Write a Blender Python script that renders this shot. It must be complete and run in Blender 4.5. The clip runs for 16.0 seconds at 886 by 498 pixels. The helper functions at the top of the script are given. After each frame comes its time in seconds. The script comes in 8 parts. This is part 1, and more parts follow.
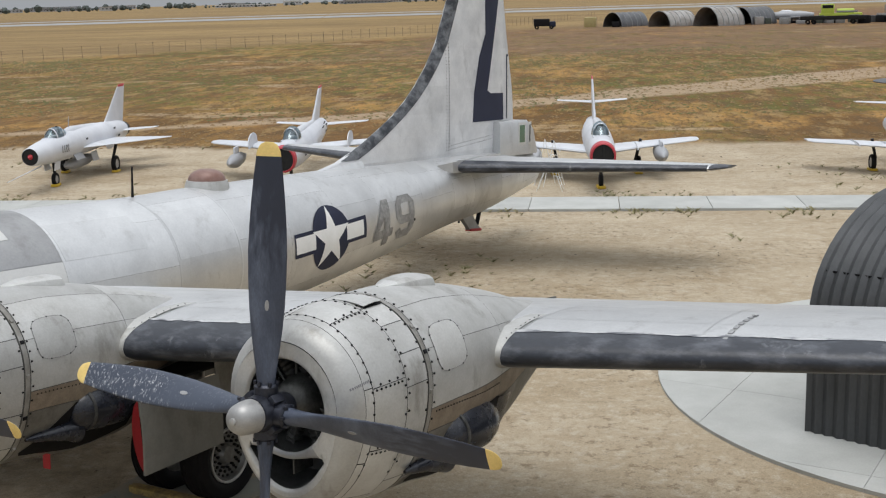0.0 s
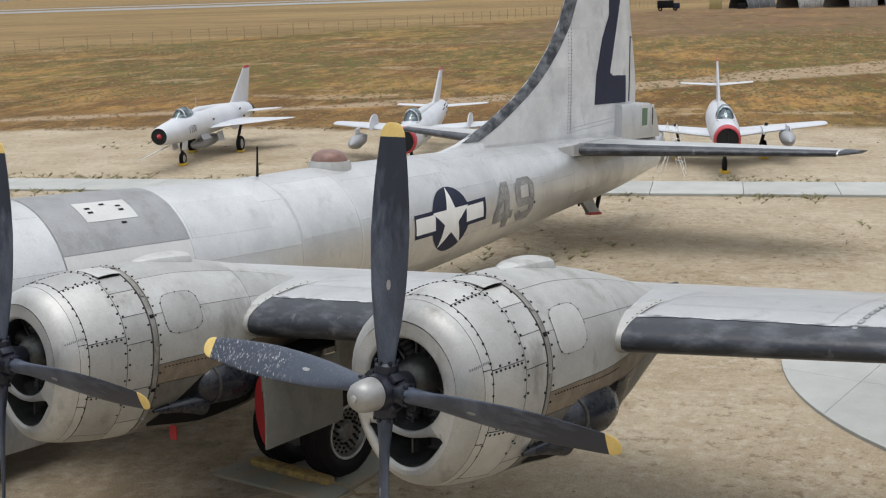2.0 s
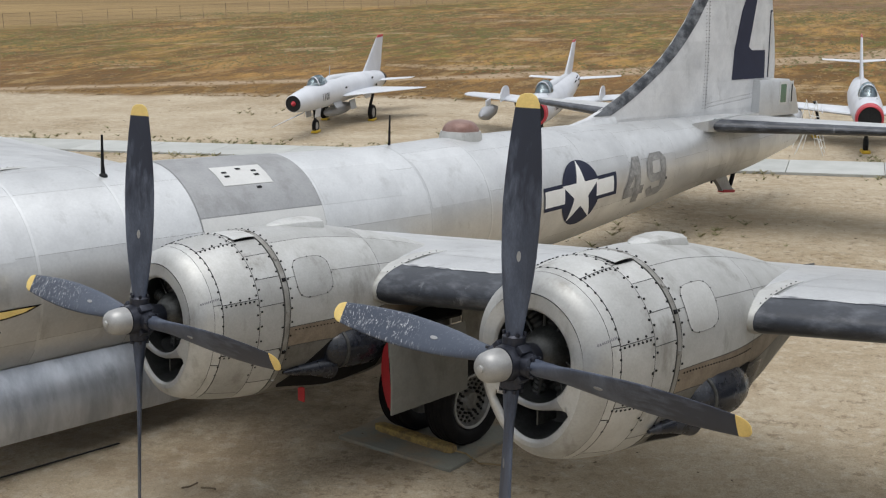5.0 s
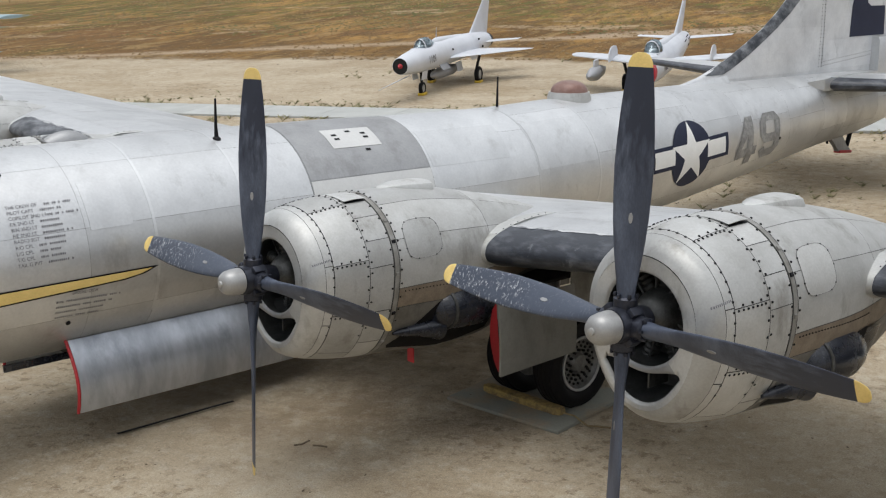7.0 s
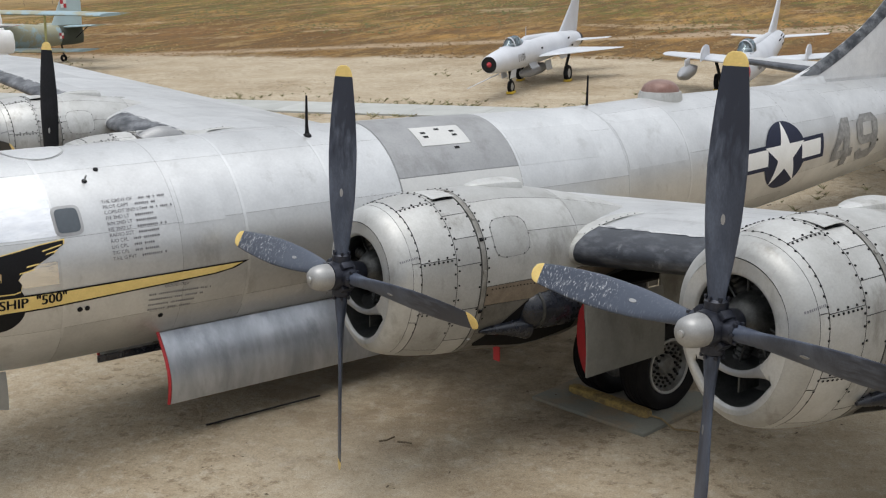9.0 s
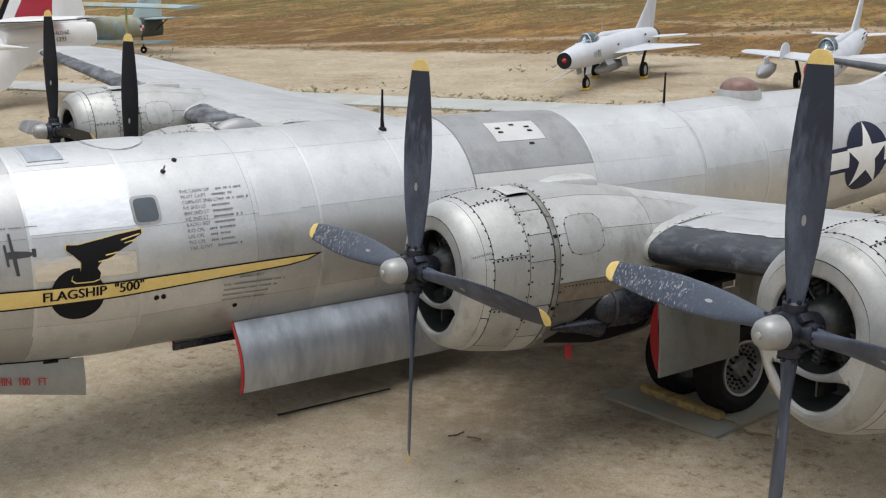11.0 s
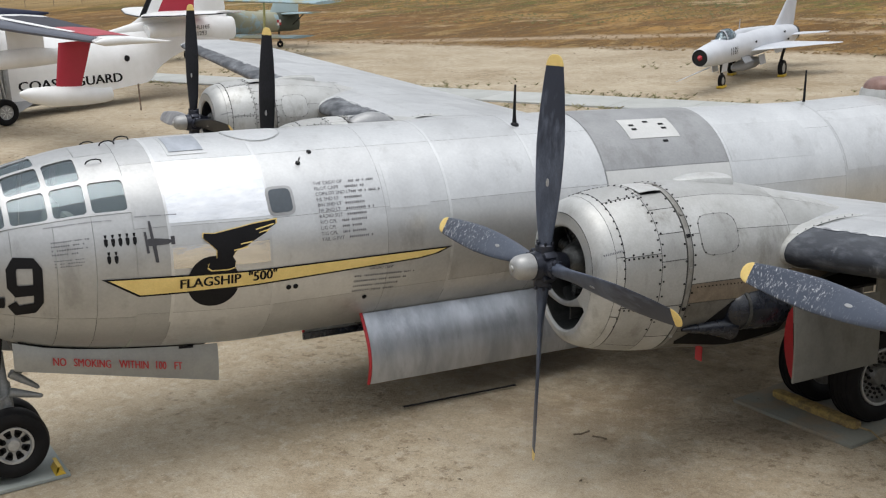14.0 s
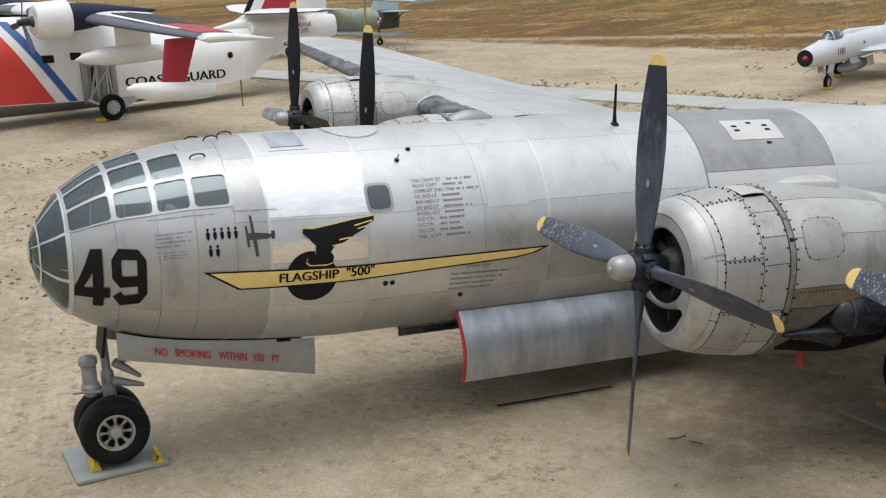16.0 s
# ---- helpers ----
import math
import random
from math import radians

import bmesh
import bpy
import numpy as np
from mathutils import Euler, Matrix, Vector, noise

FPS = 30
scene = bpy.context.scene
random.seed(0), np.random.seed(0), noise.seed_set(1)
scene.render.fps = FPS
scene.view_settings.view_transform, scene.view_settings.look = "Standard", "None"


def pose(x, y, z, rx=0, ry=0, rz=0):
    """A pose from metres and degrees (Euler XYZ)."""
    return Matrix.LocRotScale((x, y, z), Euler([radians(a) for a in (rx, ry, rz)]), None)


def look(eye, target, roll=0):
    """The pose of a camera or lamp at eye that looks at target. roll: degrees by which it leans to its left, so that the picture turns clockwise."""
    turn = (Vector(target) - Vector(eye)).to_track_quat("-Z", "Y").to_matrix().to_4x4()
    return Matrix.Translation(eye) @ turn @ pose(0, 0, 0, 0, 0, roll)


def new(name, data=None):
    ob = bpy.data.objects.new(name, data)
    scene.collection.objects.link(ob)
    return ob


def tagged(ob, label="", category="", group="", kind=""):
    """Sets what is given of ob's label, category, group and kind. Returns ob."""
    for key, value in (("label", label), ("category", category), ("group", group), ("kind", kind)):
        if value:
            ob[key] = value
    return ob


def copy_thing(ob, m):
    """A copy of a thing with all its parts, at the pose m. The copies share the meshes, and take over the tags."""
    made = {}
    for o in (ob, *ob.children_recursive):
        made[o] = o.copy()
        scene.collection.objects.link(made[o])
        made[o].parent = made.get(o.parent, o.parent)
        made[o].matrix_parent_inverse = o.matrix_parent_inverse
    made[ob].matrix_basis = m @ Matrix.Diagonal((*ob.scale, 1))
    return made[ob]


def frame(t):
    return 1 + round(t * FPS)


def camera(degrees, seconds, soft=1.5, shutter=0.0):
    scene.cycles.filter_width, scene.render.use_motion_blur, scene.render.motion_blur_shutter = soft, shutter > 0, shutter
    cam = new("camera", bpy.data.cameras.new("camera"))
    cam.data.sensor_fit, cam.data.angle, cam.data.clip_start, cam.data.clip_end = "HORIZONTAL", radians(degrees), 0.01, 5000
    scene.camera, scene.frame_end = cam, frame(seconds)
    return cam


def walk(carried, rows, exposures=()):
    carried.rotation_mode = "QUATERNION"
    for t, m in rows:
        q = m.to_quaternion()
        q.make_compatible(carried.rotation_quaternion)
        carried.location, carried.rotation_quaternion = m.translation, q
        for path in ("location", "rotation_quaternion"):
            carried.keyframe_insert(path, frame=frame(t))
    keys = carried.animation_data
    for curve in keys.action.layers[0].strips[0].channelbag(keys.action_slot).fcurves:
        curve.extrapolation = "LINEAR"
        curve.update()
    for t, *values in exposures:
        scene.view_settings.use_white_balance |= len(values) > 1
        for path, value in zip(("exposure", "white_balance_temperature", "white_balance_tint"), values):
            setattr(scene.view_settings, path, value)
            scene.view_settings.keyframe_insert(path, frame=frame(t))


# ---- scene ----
cam = camera(40.149, 16.0, soft=1.2)
# seconds, eye, yaw from the x axis, pitch, roll
PATH = [
    (0.0, -1.057, -16.447, 7.004, 30.982, -11.731, -1.560),
    (0.5, -1.062, -16.432, 7.001, 33.427, -12.173, -1.697),
    (1.0, -1.078, -16.417, 7.000, 34.509, -12.194, -1.496),
    (1.5, -1.070, -16.409, 6.995, 35.700, -12.303, -1.699),
    (2.0, -1.067, -16.404, 6.992, 36.663, -12.384, -1.824),
    (2.5, -1.077, -16.401, 6.996, 38.003, -12.678, -1.896),
    (3.0, -1.066, -16.393, 6.991, 38.167, -12.675, -1.761),
    (3.5, -1.073, -16.377, 6.988, 38.926, -12.709, -1.684),
    (4.0, -1.082, -16.370, 6.986, 40.200, -12.759, -1.433),
    (6.5, -1.107, -16.324, 6.974, 46.650, -14.955, -2.298),
    (7.0, -1.116, -16.314, 6.972, 47.965, -15.132, -2.624),
    (7.5, -1.116, -16.309, 6.971, 49.159, -15.142, -2.945),
    (8.0, -1.120, -16.292, 6.968, 50.146, -15.091, -2.684),
    (8.5, -1.120, -16.286, 6.962, 51.078, -14.969, -2.692),
    (9.0, -1.123, -16.282, 6.965, 52.147, -15.006, -2.840),
    (11.5, -1.137, -16.225, 6.954, 56.428, -15.045, -2.660),
    (12.0, -1.138, -16.219, 6.948, 57.329, -15.058, -2.852),
    (12.5, -1.136, -16.215, 6.943, 58.394, -15.159, -3.068),
    (13.0, -1.141, -16.205, 6.946, 59.890, -15.036, -2.900),
    (13.5, -1.147, -16.203, 6.944, 60.853, -14.962, -2.741),
    (14.0, -1.152, -16.191, 6.941, 61.787, -14.960, -2.852),
    (14.5, -1.159, -16.184, 6.939, 62.382, -14.909, -2.467),
    (15.0, -1.170, -16.169, 6.940, 64.321, -14.831, -2.643),
    (15.5, -1.173, -16.154, 6.937, 65.488, -14.789, -2.759),
    (16.0, -1.172, -16.160, 6.939, 66.406, -14.809, -2.947),
]
walk(cam, [(t, pose(x, y, z, 90 + p, 0, a - 90) @ pose(0, 0, 0, 0, 0, r)) for t, x, y, z, a, p, r in PATH])

# ---- light: bright overcast, soft sun veiled almost overhead ----
world = bpy.data.worlds.new("overcast")
scene.world = world
world.use_nodes = True
wn, wl = world.node_tree.nodes, world.node_tree.links
wn.clear()
SUN_EL, SUN_ROT = radians(84), radians(211)
sky = wn.new("ShaderNodeTexSky")
sky.sky_type = "NISHITA"
sky.sun_disc = False
sky.sun_elevation, sky.sun_rotation = SUN_EL, SUN_ROT
sky.dust_density, sky.air_density, sky.ozone_density = 4.0, 1.0, 1.0
hsv = wn.new("ShaderNodeHueSaturation")
hsv.inputs["Saturation"].default_value = 0.22
cloud = wn.new("ShaderNodeMix")
cloud.data_type = "RGBA"
cloud.inputs[0].default_value = 0.72
cloud.inputs[7].default_value = (8.3, 8.7, 9.3, 1)
bg = wn.new("ShaderNodeBackground")
bg.inputs["Strength"].default_value = 0.126
wo = wn.new("ShaderNodeOutputWorld")
wl.new(sky.outputs[0], hsv.inputs["Color"])
wl.new(hsv.outputs[0], cloud.inputs[6])
# an overcast dome is three times as bright overhead as at the horizon
way, split, rise, dome = wn.new("ShaderNodeTexCoord"), wn.new("ShaderNodeSeparateXYZ"), wn.new("ShaderNodeMapRange"), wn.new("ShaderNodeVectorMath")
dome.operation = "SCALE"
rise.inputs[3].default_value, rise.inputs[4].default_value = 0.44, 1.36
wl.new(way.outputs["Generated"], split.inputs[0])
wl.new(cloud.outputs[2], dome.inputs[0])
curve = wn.new("ShaderNodeMath")
curve.operation = "POWER"
curve.inputs[1].default_value = 1.0
wl.new(split.outputs["Z"], curve.inputs[0])
wl.new(curve.outputs[0], rise.inputs[0])
wl.new(rise.outputs[0], dome.inputs["Scale"])
wl.new(dome.outputs[0], bg.inputs["Color"])
wl.new(bg.outputs[0], wo.inputs["Surface"])
sun = new("sun", bpy.data.lights.new("sun", "SUN"))
sun.data.energy, sun.data.angle, sun.data.color = 1.30, radians(42), (1.0, 0.97, 0.93)
sun.matrix_world = look((5, -5, 60), (8, 0, 0))
scene.view_settings.exposure = 0.0

# ---- materials ----
def mat(name, col, rough=0.6, metal=0.0, vary=0.12, scale=2.0, fine=40.0, bump=0.0, col2=None, amount=0.5, spread=0.0, spec=0.5, streak=(1, 1, 1), sharp=0.15, stain=None, stain_at=0.56):
    """A surface with broad patches (col to col2), fine grain, roughness that follows them, and a tint of its own for each piece."""
    m = bpy.data.materials.new(name)
    m.use_nodes = True
    nt = m.node_tree
    N, L = nt.nodes, nt.links
    N.clear()
    out = N.new("ShaderNodeOutputMaterial")
    b = N.new("ShaderNodeBsdfPrincipled")
    L.new(b.outputs[0], out.inputs[0])
    geo = N.new("ShaderNodeNewGeometry")
    mp = N.new("ShaderNodeMapping")
    mp.inputs["Scale"].default_value = streak
    L.new(geo.outputs["Position"], mp.inputs["Vector"])
    n1 = N.new("ShaderNodeTexNoise")
    n1.inputs["Scale"].default_value, n1.inputs["Detail"].default_value, n1.inputs["Roughness"].default_value = scale, 6, 0.62
    n2 = N.new("ShaderNodeTexNoise")
    n2.inputs["Scale"].default_value, n2.inputs["Detail"].default_value = fine, 4
    L.new(mp.outputs[0], n1.inputs["Vector"])
    L.new(mp.outputs[0], n2.inputs["Vector"])
    ramp = N.new("ShaderNodeMapRange")
    ramp.inputs[1].default_value, ramp.inputs[2].default_value = 0.5 - sharp + (0.5 - amount) * 0.5, 0.5 + sharp + (0.5 - amount) * 0.5
    L.new(n1.outputs[0], ramp.inputs[0])
    mix = N.new("ShaderNodeMix")
    mix.data_type = "RGBA"
    c2 = col2 or tuple(c * (1 - vary) for c in col)
    mix.inputs[6].default_value, mix.inputs[7].default_value = (*col, 1), (*c2, 1)
    L.new(ramp.outputs[0], mix.inputs[0])
    tone = mix.outputs[2]
    if stain:
        # soft dirty patches with drips drawn out downwards
        sm = N.new("ShaderNodeMapping")
        sm.inputs["Scale"].default_value = (1.3, 1.3, 0.55)
        L.new(geo.outputs["Position"], sm.inputs["Vector"])
        n3 = N.new("ShaderNodeTexNoise")
        n3.inputs["Scale"].default_value, n3.inputs["Detail"].default_value, n3.inputs["Roughness"].default_value = 1.7, 9, 0.68
        L.new(sm.outputs[0], n3.inputs["Vector"])
        r3 = N.new("ShaderNodeMapRange")
        r3.inputs[1].default_value, r3.inputs[2].default_value, r3.inputs[4].default_value = stain_at, stain_at + 0.14, 0.75
        L.new(n3.outputs[0], r3.inputs[0])
        m3 = N.new("ShaderNodeMix")
        m3.data_type = "RGBA"
        m3.inputs[7].default_value = (*stain, 1)
        L.new(r3.outputs[0], m3.inputs[0])
        L.new(tone, m3.inputs[6])
        tone = m3.outputs[2]
    grain = N.new("ShaderNodeMapRange")
    grain.inputs[1].default_value, grain.inputs[2].default_value = 0.25, 0.75
    grain.inputs[3].default_value, grain.inputs[4].default_value = 1 - vary, 1 + vary
    L.new(n2.outputs[0], grain.inputs[0])
    val = grain.outputs[0]
    if spread:
        info = N.new("ShaderNodeObjectInfo")
        sp = N.new("ShaderNodeMapRange")
        sp.inputs[3].default_value, sp.inputs[4].default_value = 1 - spread, 1 + spread
        L.new(info.outputs["Random"], sp.inputs[0])
        mul = N.new("ShaderNodeMath")
        mul.operation = "MULTIPLY"
        L.new(val, mul.inputs[0])
        L.new(sp.outputs[0], mul.inputs[1])
        val = mul.outputs[0]
    vm = N.new("ShaderNodeVectorMath")
    vm.operation = "SCALE"
    L.new(tone, vm.inputs[0])
    L.new(val, vm.inputs["Scale"])
    L.new(vm.outputs[0], b.inputs["Base Color"])
    rr = N.new("ShaderNodeMapRange")
    rr.inputs[3].default_value, rr.inputs[4].default_value = max(0.02, rough - 0.08), min(1, rough + 0.1)
    L.new(n1.outputs[0], rr.inputs[0])
    L.new(rr.outputs[0], b.inputs["Roughness"])
    b.inputs["Metallic"].default_value = metal
    b.inputs["Specular IOR Level"].default_value = spec
    if bump:
        bp = N.new("ShaderNodeBump")
        bp.inputs["Strength"].default_value, bp.inputs["Distance"].default_value = 0.6, bump
        L.new(n2.outputs[0], bp.inputs["Height"])
        L.new(bp.outputs[0], b.inputs["Normal"])
    return m


def glass_mat(name, tint, gloss=0.05, ior=1.9):
    m = bpy.data.materials.new(name)
    m.use_nodes = True
    N, L = m.node_tree.nodes, m.node_tree.links
    N.clear()
    out, mix = N.new("ShaderNodeOutputMaterial"), N.new("ShaderNodeMixShader")
    tr, gl, fr = N.new("ShaderNodeBsdfTransparent"), N.new("ShaderNodeBsdfGlossy"), N.new("ShaderNodeFresnel")
    tr.inputs[0].default_value = (*tint, 1)
    gl.inputs["Roughness"].default_value = gloss
    gl.inputs[0].default_value = (0.74, 0.86, 0.92, 1)
    fr.inputs[0].default_value = ior
    L.new(fr.outputs[0], mix.inputs[0])
    L.new(tr.outputs[0], mix.inputs[1])
    L.new(gl.outputs[0], mix.inputs[2])
    L.new(mix.outputs[0], out.inputs[0])
    return m


ALU = mat("weathered aluminium", (0.66, 0.668, 0.668), 0.37, 0.74, 0.05, 1.1, 26, 0.0006, (0.55, 0.558, 0.562), 0.5, 0.10, stain=(0.44, 0.44, 0.434))
ALU_N = mat("dull nose aluminium", (0.47, 0.475, 0.475), 0.42, 0.7, 0.05, 1.1, 26, 0.0006, (0.39, 0.395, 0.395), 0.5, 0.06, stain=(0.31, 0.31, 0.305))
ALU_F = mat("oxidised tail aluminium", (0.67, 0.68, 0.69), 0.5, 0.3, 0.05, 1.3, 26, 0.0006, (0.52, 0.53, 0.545), 0.5, 0.06, stain=(0.40, 0.41, 0.42))
ALU_D = mat("dull grey aluminium", (0.368, 0.372, 0.376), 0.5, 0.6, 0.06, 1.4, 30, 0.0006, (0.312, 0.316, 0.32), 0.5, 0.05, stain=(0.264, 0.264, 0.264), stain_at=0.5)
ALU_C = mat("cowl aluminium", (0.51, 0.515, 0.503), 0.44, 0.40, 0.07, 2.2, 40, 0.0006, (0.42, 0.42, 0.405), 0.5, 0.15, stain=(0.25, 0.24, 0.215), stain_at=0.545)
BELLY = mat("dark blotched belly metal", (0.20, 0.195, 0.18), 0.5, 0.3, 0.1, 2.2, 40, 0.0006, (0.12, 0.115, 0.10), 0.5, 0.1, stain=(0.06, 0.055, 0.048), stain_at=0.5)
DOOR = mat("dull olive-grey door metal", (0.23, 0.23, 0.215), 0.45, 0.4, 0.06, 1.8, 30, 0.0005, (0.18, 0.18, 0.168), 0.5, 0.04, stain=(0.13, 0.127, 0.115))
ALU_S = mat("grimy strap metal", (0.32, 0.316, 0.3), 0.5, 0.4, 0.1, 5, 40, 0.0006, (0.192, 0.184, 0.164), 0.5, 0.08, stain=(0.112, 0.1, 0.084), stain_at=0.52)
ALU_B = mat("bare blue-grey aluminium", (0.53, 0.56, 0.605), 0.36, 0.7, 0.06, 1.6, 9, 0, (0.36, 0.385, 0.425), 0.5, 0.04, streak=(1.6, 1, 0.4), sharp=0.13, stain=(0.30, 0.32, 0.36), stain_at=0.52)
ALU_B2 = mat("grey door aluminium", (0.344, 0.352, 0.344), 0.45, 0.5, 0.05, 1.6, 30, 0.0005, (0.288, 0.292, 0.288), 0.5, 0.04, stain=(0.288, 0.284, 0.272))
ALU_L = mat("pale repair aluminium", (0.616, 0.616, 0.5984), 0.5, 0.45, 0.04, 1.2, 30, 0.0004, (0.5544, 0.5544, 0.5456), 0.5, 0.03)
POLISH = mat("polished aluminium", (0.9, 0.9, 0.9), 0.12, 1.0, 0.06, 3.0, 5, 0.004, (0.78, 0.79, 0.81), streak=(1, 1, 3))
UNDER = mat("dark seam metal", (0.12, 0.12, 0.116), 0.7, 0.3, 0.2, 3, 40)
SEAM = mat("grey lap seam", (0.24, 0.24, 0.236), 0.6, 0.4, 0.1, 3, 40)
PYLON = mat("crimson pylon paint", (0.368, 0.0176, 0.036), 0.45, 0.0, 0.08, 2, 30)
PALE_BLADE = mat("sun-bleached blade metal", (0.336, 0.336, 0.344), 0.5, 0.4, 0.15, 4, 30, 0.0006, (0.192, 0.192, 0.2))
TAN = mat("heat-stained metal", (0.288, 0.24, 0.184), 0.55, 0.4, 0.12, 4, 40, 0.0005, (0.208, 0.168, 0.128))
BOOT = mat("chalky rubber boot", (0.018, 0.022, 0.031), 0.38, 0.0, 0.22, 4.0, 22, 0.0015, (0.10, 0.108, 0.126), 0.30, 0.05, streak=(1, 0.6, 1.6), sharp=0.14, stain=(0.30, 0.315, 0.335), stain_at=0.60)
BOOT_F = mat("scuffed chalky boot", (0.020, 0.024, 0.032), 0.48, 0.0, 0.25, 3.2, 22, 0.0015, (0.17, 0.18, 0.195), 0.46, 0.05, streak=(1, 0.6, 1.2), sharp=0.12, stain=(0.34, 0.345, 0.35), stain_at=0.60)
CHALK = mat("chalky rubber edge", (0.44, 0.448, 0.456), 0.7, 0.0, 0.15, 5, 40, 0.001, (0.144, 0.152, 0.168), 0.42, streak=(1, 0.6, 1), sharp=0.06)
BLADE = mat("faded black blade paint", (0.026, 0.034, 0.056), 0.40, 0.05, 0.18, 1.6, 30, 0.0004, (0.075, 0.092, 0.132), 0.5, 0.08, streak=(3, 3, 0.9), sharp=0.13, stain=(0.16, 0.175, 0.205), stain_at=0.64)
BLADE_W = mat("flaked blade paint", (0.045, 0.057, 0.085), 0.45, 0.05, 0.15, 5, 40, 0.0004, (0.56, 0.57, 0.59), 0.27, streak=(9, 9, 0.10), sharp=0.06)
# shade put into the paint of starboard blades that face off the sky
BLADE_SHADE = mat("shaded black blade paint", (0.010, 0.011, 0.013), 0.45, 0.0, 0.2, 1.5, 30, 0.0004, (0.018, 0.019, 0.024), spec=0.15, stain=(0.30, 0.30, 0.31), stain_at=0.70)
YELLOW = mat("yellow paint", (0.774, 0.576, 0.207), 0.5, 0.0, 0.08, 6, 60, 0.0004, (0.702, 0.513, 0.171))
YELLOW_C = mat("safety yellow paint", (0.675, 0.45, 0.027), 0.5, 0.0, 0.12, 5, 50, 0.0006, (0.495, 0.324, 0.036))
HUB = mat("dark hub steel", (0.04, 0.044, 0.06), 0.35, 0.5, 0.2, 9, 70, 0.0008, (0.02, 0.0224, 0.032))
SPINNER = mat("dull spinner metal", (0.368, 0.368, 0.364), 0.42, 0.5, 0.06, 5, 50, 0.0004, (0.304, 0.304, 0.3))
BLACK = mat("black paint", (0.008, 0.008, 0.0096), 0.5, 0.0, 0.2, 4, 40, spec=0.18)
NAVY = mat("navy paint", (0.014, 0.018, 0.040), 0.55, 0.0, 0.1, 3, 40, 0.0003, (0.022, 0.027, 0.052), spec=0.22)
WHITE = mat("white paint", (0.752, 0.752, 0.7332), 0.5, 0.0, 0.03, 2, 30, 0.0003, (0.6862, 0.6862, 0.6674))
RED = mat("red paint", (0.432, 0.0225, 0.0315), 0.5, 0.0, 0.1, 3, 40, 0.0004, (0.405, 0.027, 0.0315))
FADED = mat("faded grey numerals", (0.2, 0.2, 0.2), 0.55, 0.3, 0.2, 3.5, 14, 0.0003, (0.336, 0.336, 0.328), 0.45, sharp=0.12)
GREY_TXT = mat("weathered stencil grey", (0.136, 0.136, 0.152), 0.6, 0.1, 0.2, 8, 60)
PALE_TXT = mat("worn stencil grey", (0.20, 0.20, 0.215), 0.6, 0.1, 0.2, 8, 60)
SIL = mat("dark stencil paint", (0.048, 0.048, 0.056), 0.6, 0.0, 0.2, 8, 60)
BOARD = mat("grey-green board", (0.296, 0.32, 0.3), 0.8, 0.0, 0.06, 2, 40, 0.0006, (0.248, 0.268, 0.248))
DUSTY = mat("dusty concrete", (0.20, 0.20, 0.17), 0.9, 0.0, 0.08, 1.2, 30, 0.001, (0.24, 0.20, 0.145), sharp=0.06)
TYRE = mat("black tyre rubber", (0.0056, 0.0056, 0.0064), 0.65, 0.0, 0.2, 4, 60, 0.001, (0.0112, 0.0104, 0.0104), spec=0.15)
RIM = mat("painted wheel alloy", (0.44, 0.44, 0.432), 0.4, 0.5, 0.08, 8, 60, 0.0004, (0.336, 0.336, 0.328))
RIM_D = mat("dull wheel alloy", (0.20, 0.20, 0.195), 0.45, 0.5, 0.1, 8, 60, 0.0004, (0.12, 0.12, 0.115))
GEAR = mat("grey gear enamel", (0.288, 0.296, 0.296), 0.45, 0.2, 0.12, 8, 50, 0.0004, (0.192, 0.2, 0.2))
GREEN_IN = mat("interior green paint", (0.45, 0.49, 0.45), 0.7, 0.0, 0.15, 5, 40)
# near-black, for dark metal parts and for shade painted into cavities
DARK_IN = mat("near-black metal and cavity shade", (0.0128, 0.0128, 0.0128), 0.6, 0.3, 0.3, 8, 50, 0.001)
SOOT = mat("sooty turbine casing", (0.010, 0.012, 0.018), 0.26, 0.0, 0.25, 4, 40, 0.0006, (0.035, 0.038, 0.048), 0.32)
CRANK = mat("engine casting grey", (0.096, 0.0976, 0.0944), 0.45, 0.5, 0.2, 8, 50, 0.001, (0.04, 0.04, 0.0376))
# black that stands in for shade in the turbine and wheel bays
PIT = mat("bay shade black", (0.006, 0.006, 0.007), 0.8, 0.0, 0.2, 8, 50, spec=0.2)
DUCT = mat("grey duct lining", (0.08, 0.084, 0.084), 0.45, 0.4, 0.2, 4, 40, 0.0006, (0.036, 0.0376, 0.0376))
GLASS = glass_mat("aircraft glazing", (0.86, 0.90, 0.89), 0.04, 2.1)
PANE = mat("grey-blue opaque pane", (0.045, 0.060, 0.075), 0.10, 0.0, 0.1, 3, 20, spec=0.9)
DOME = mat("oxidised red-brown dome", (0.176, 0.088, 0.068), 0.4, 0.1, 0.1, 5, 40, 0.0004, (0.24, 0.152, 0.128))
RUBBER_B = mat("bleached wood yellow", (0.376, 0.264, 0.08), 0.8, 0.0, 0.25, 6, 30, 0.002, (0.16, 0.112, 0.056))
JET = mat("pale grey jet paint", (0.6072, 0.6256, 0.6624), 0.4, 0.15, 0.04, 1.0, 30, 0.0004, (0.5336, 0.552, 0.5888), 0.5, 0.03)
JET_D = mat("jet belly grey", (0.336, 0.344, 0.36), 0.5, 0.2, 0.08, 2, 30)
REDLIP = mat("crimson paint", (0.432, 0.0315, 0.045), 0.45, 0.0, 0.08, 3, 40)
CGRED = mat("rescue red", (0.594, 0.0495, 0.036), 0.45, 0.0, 0.05, 2, 30)
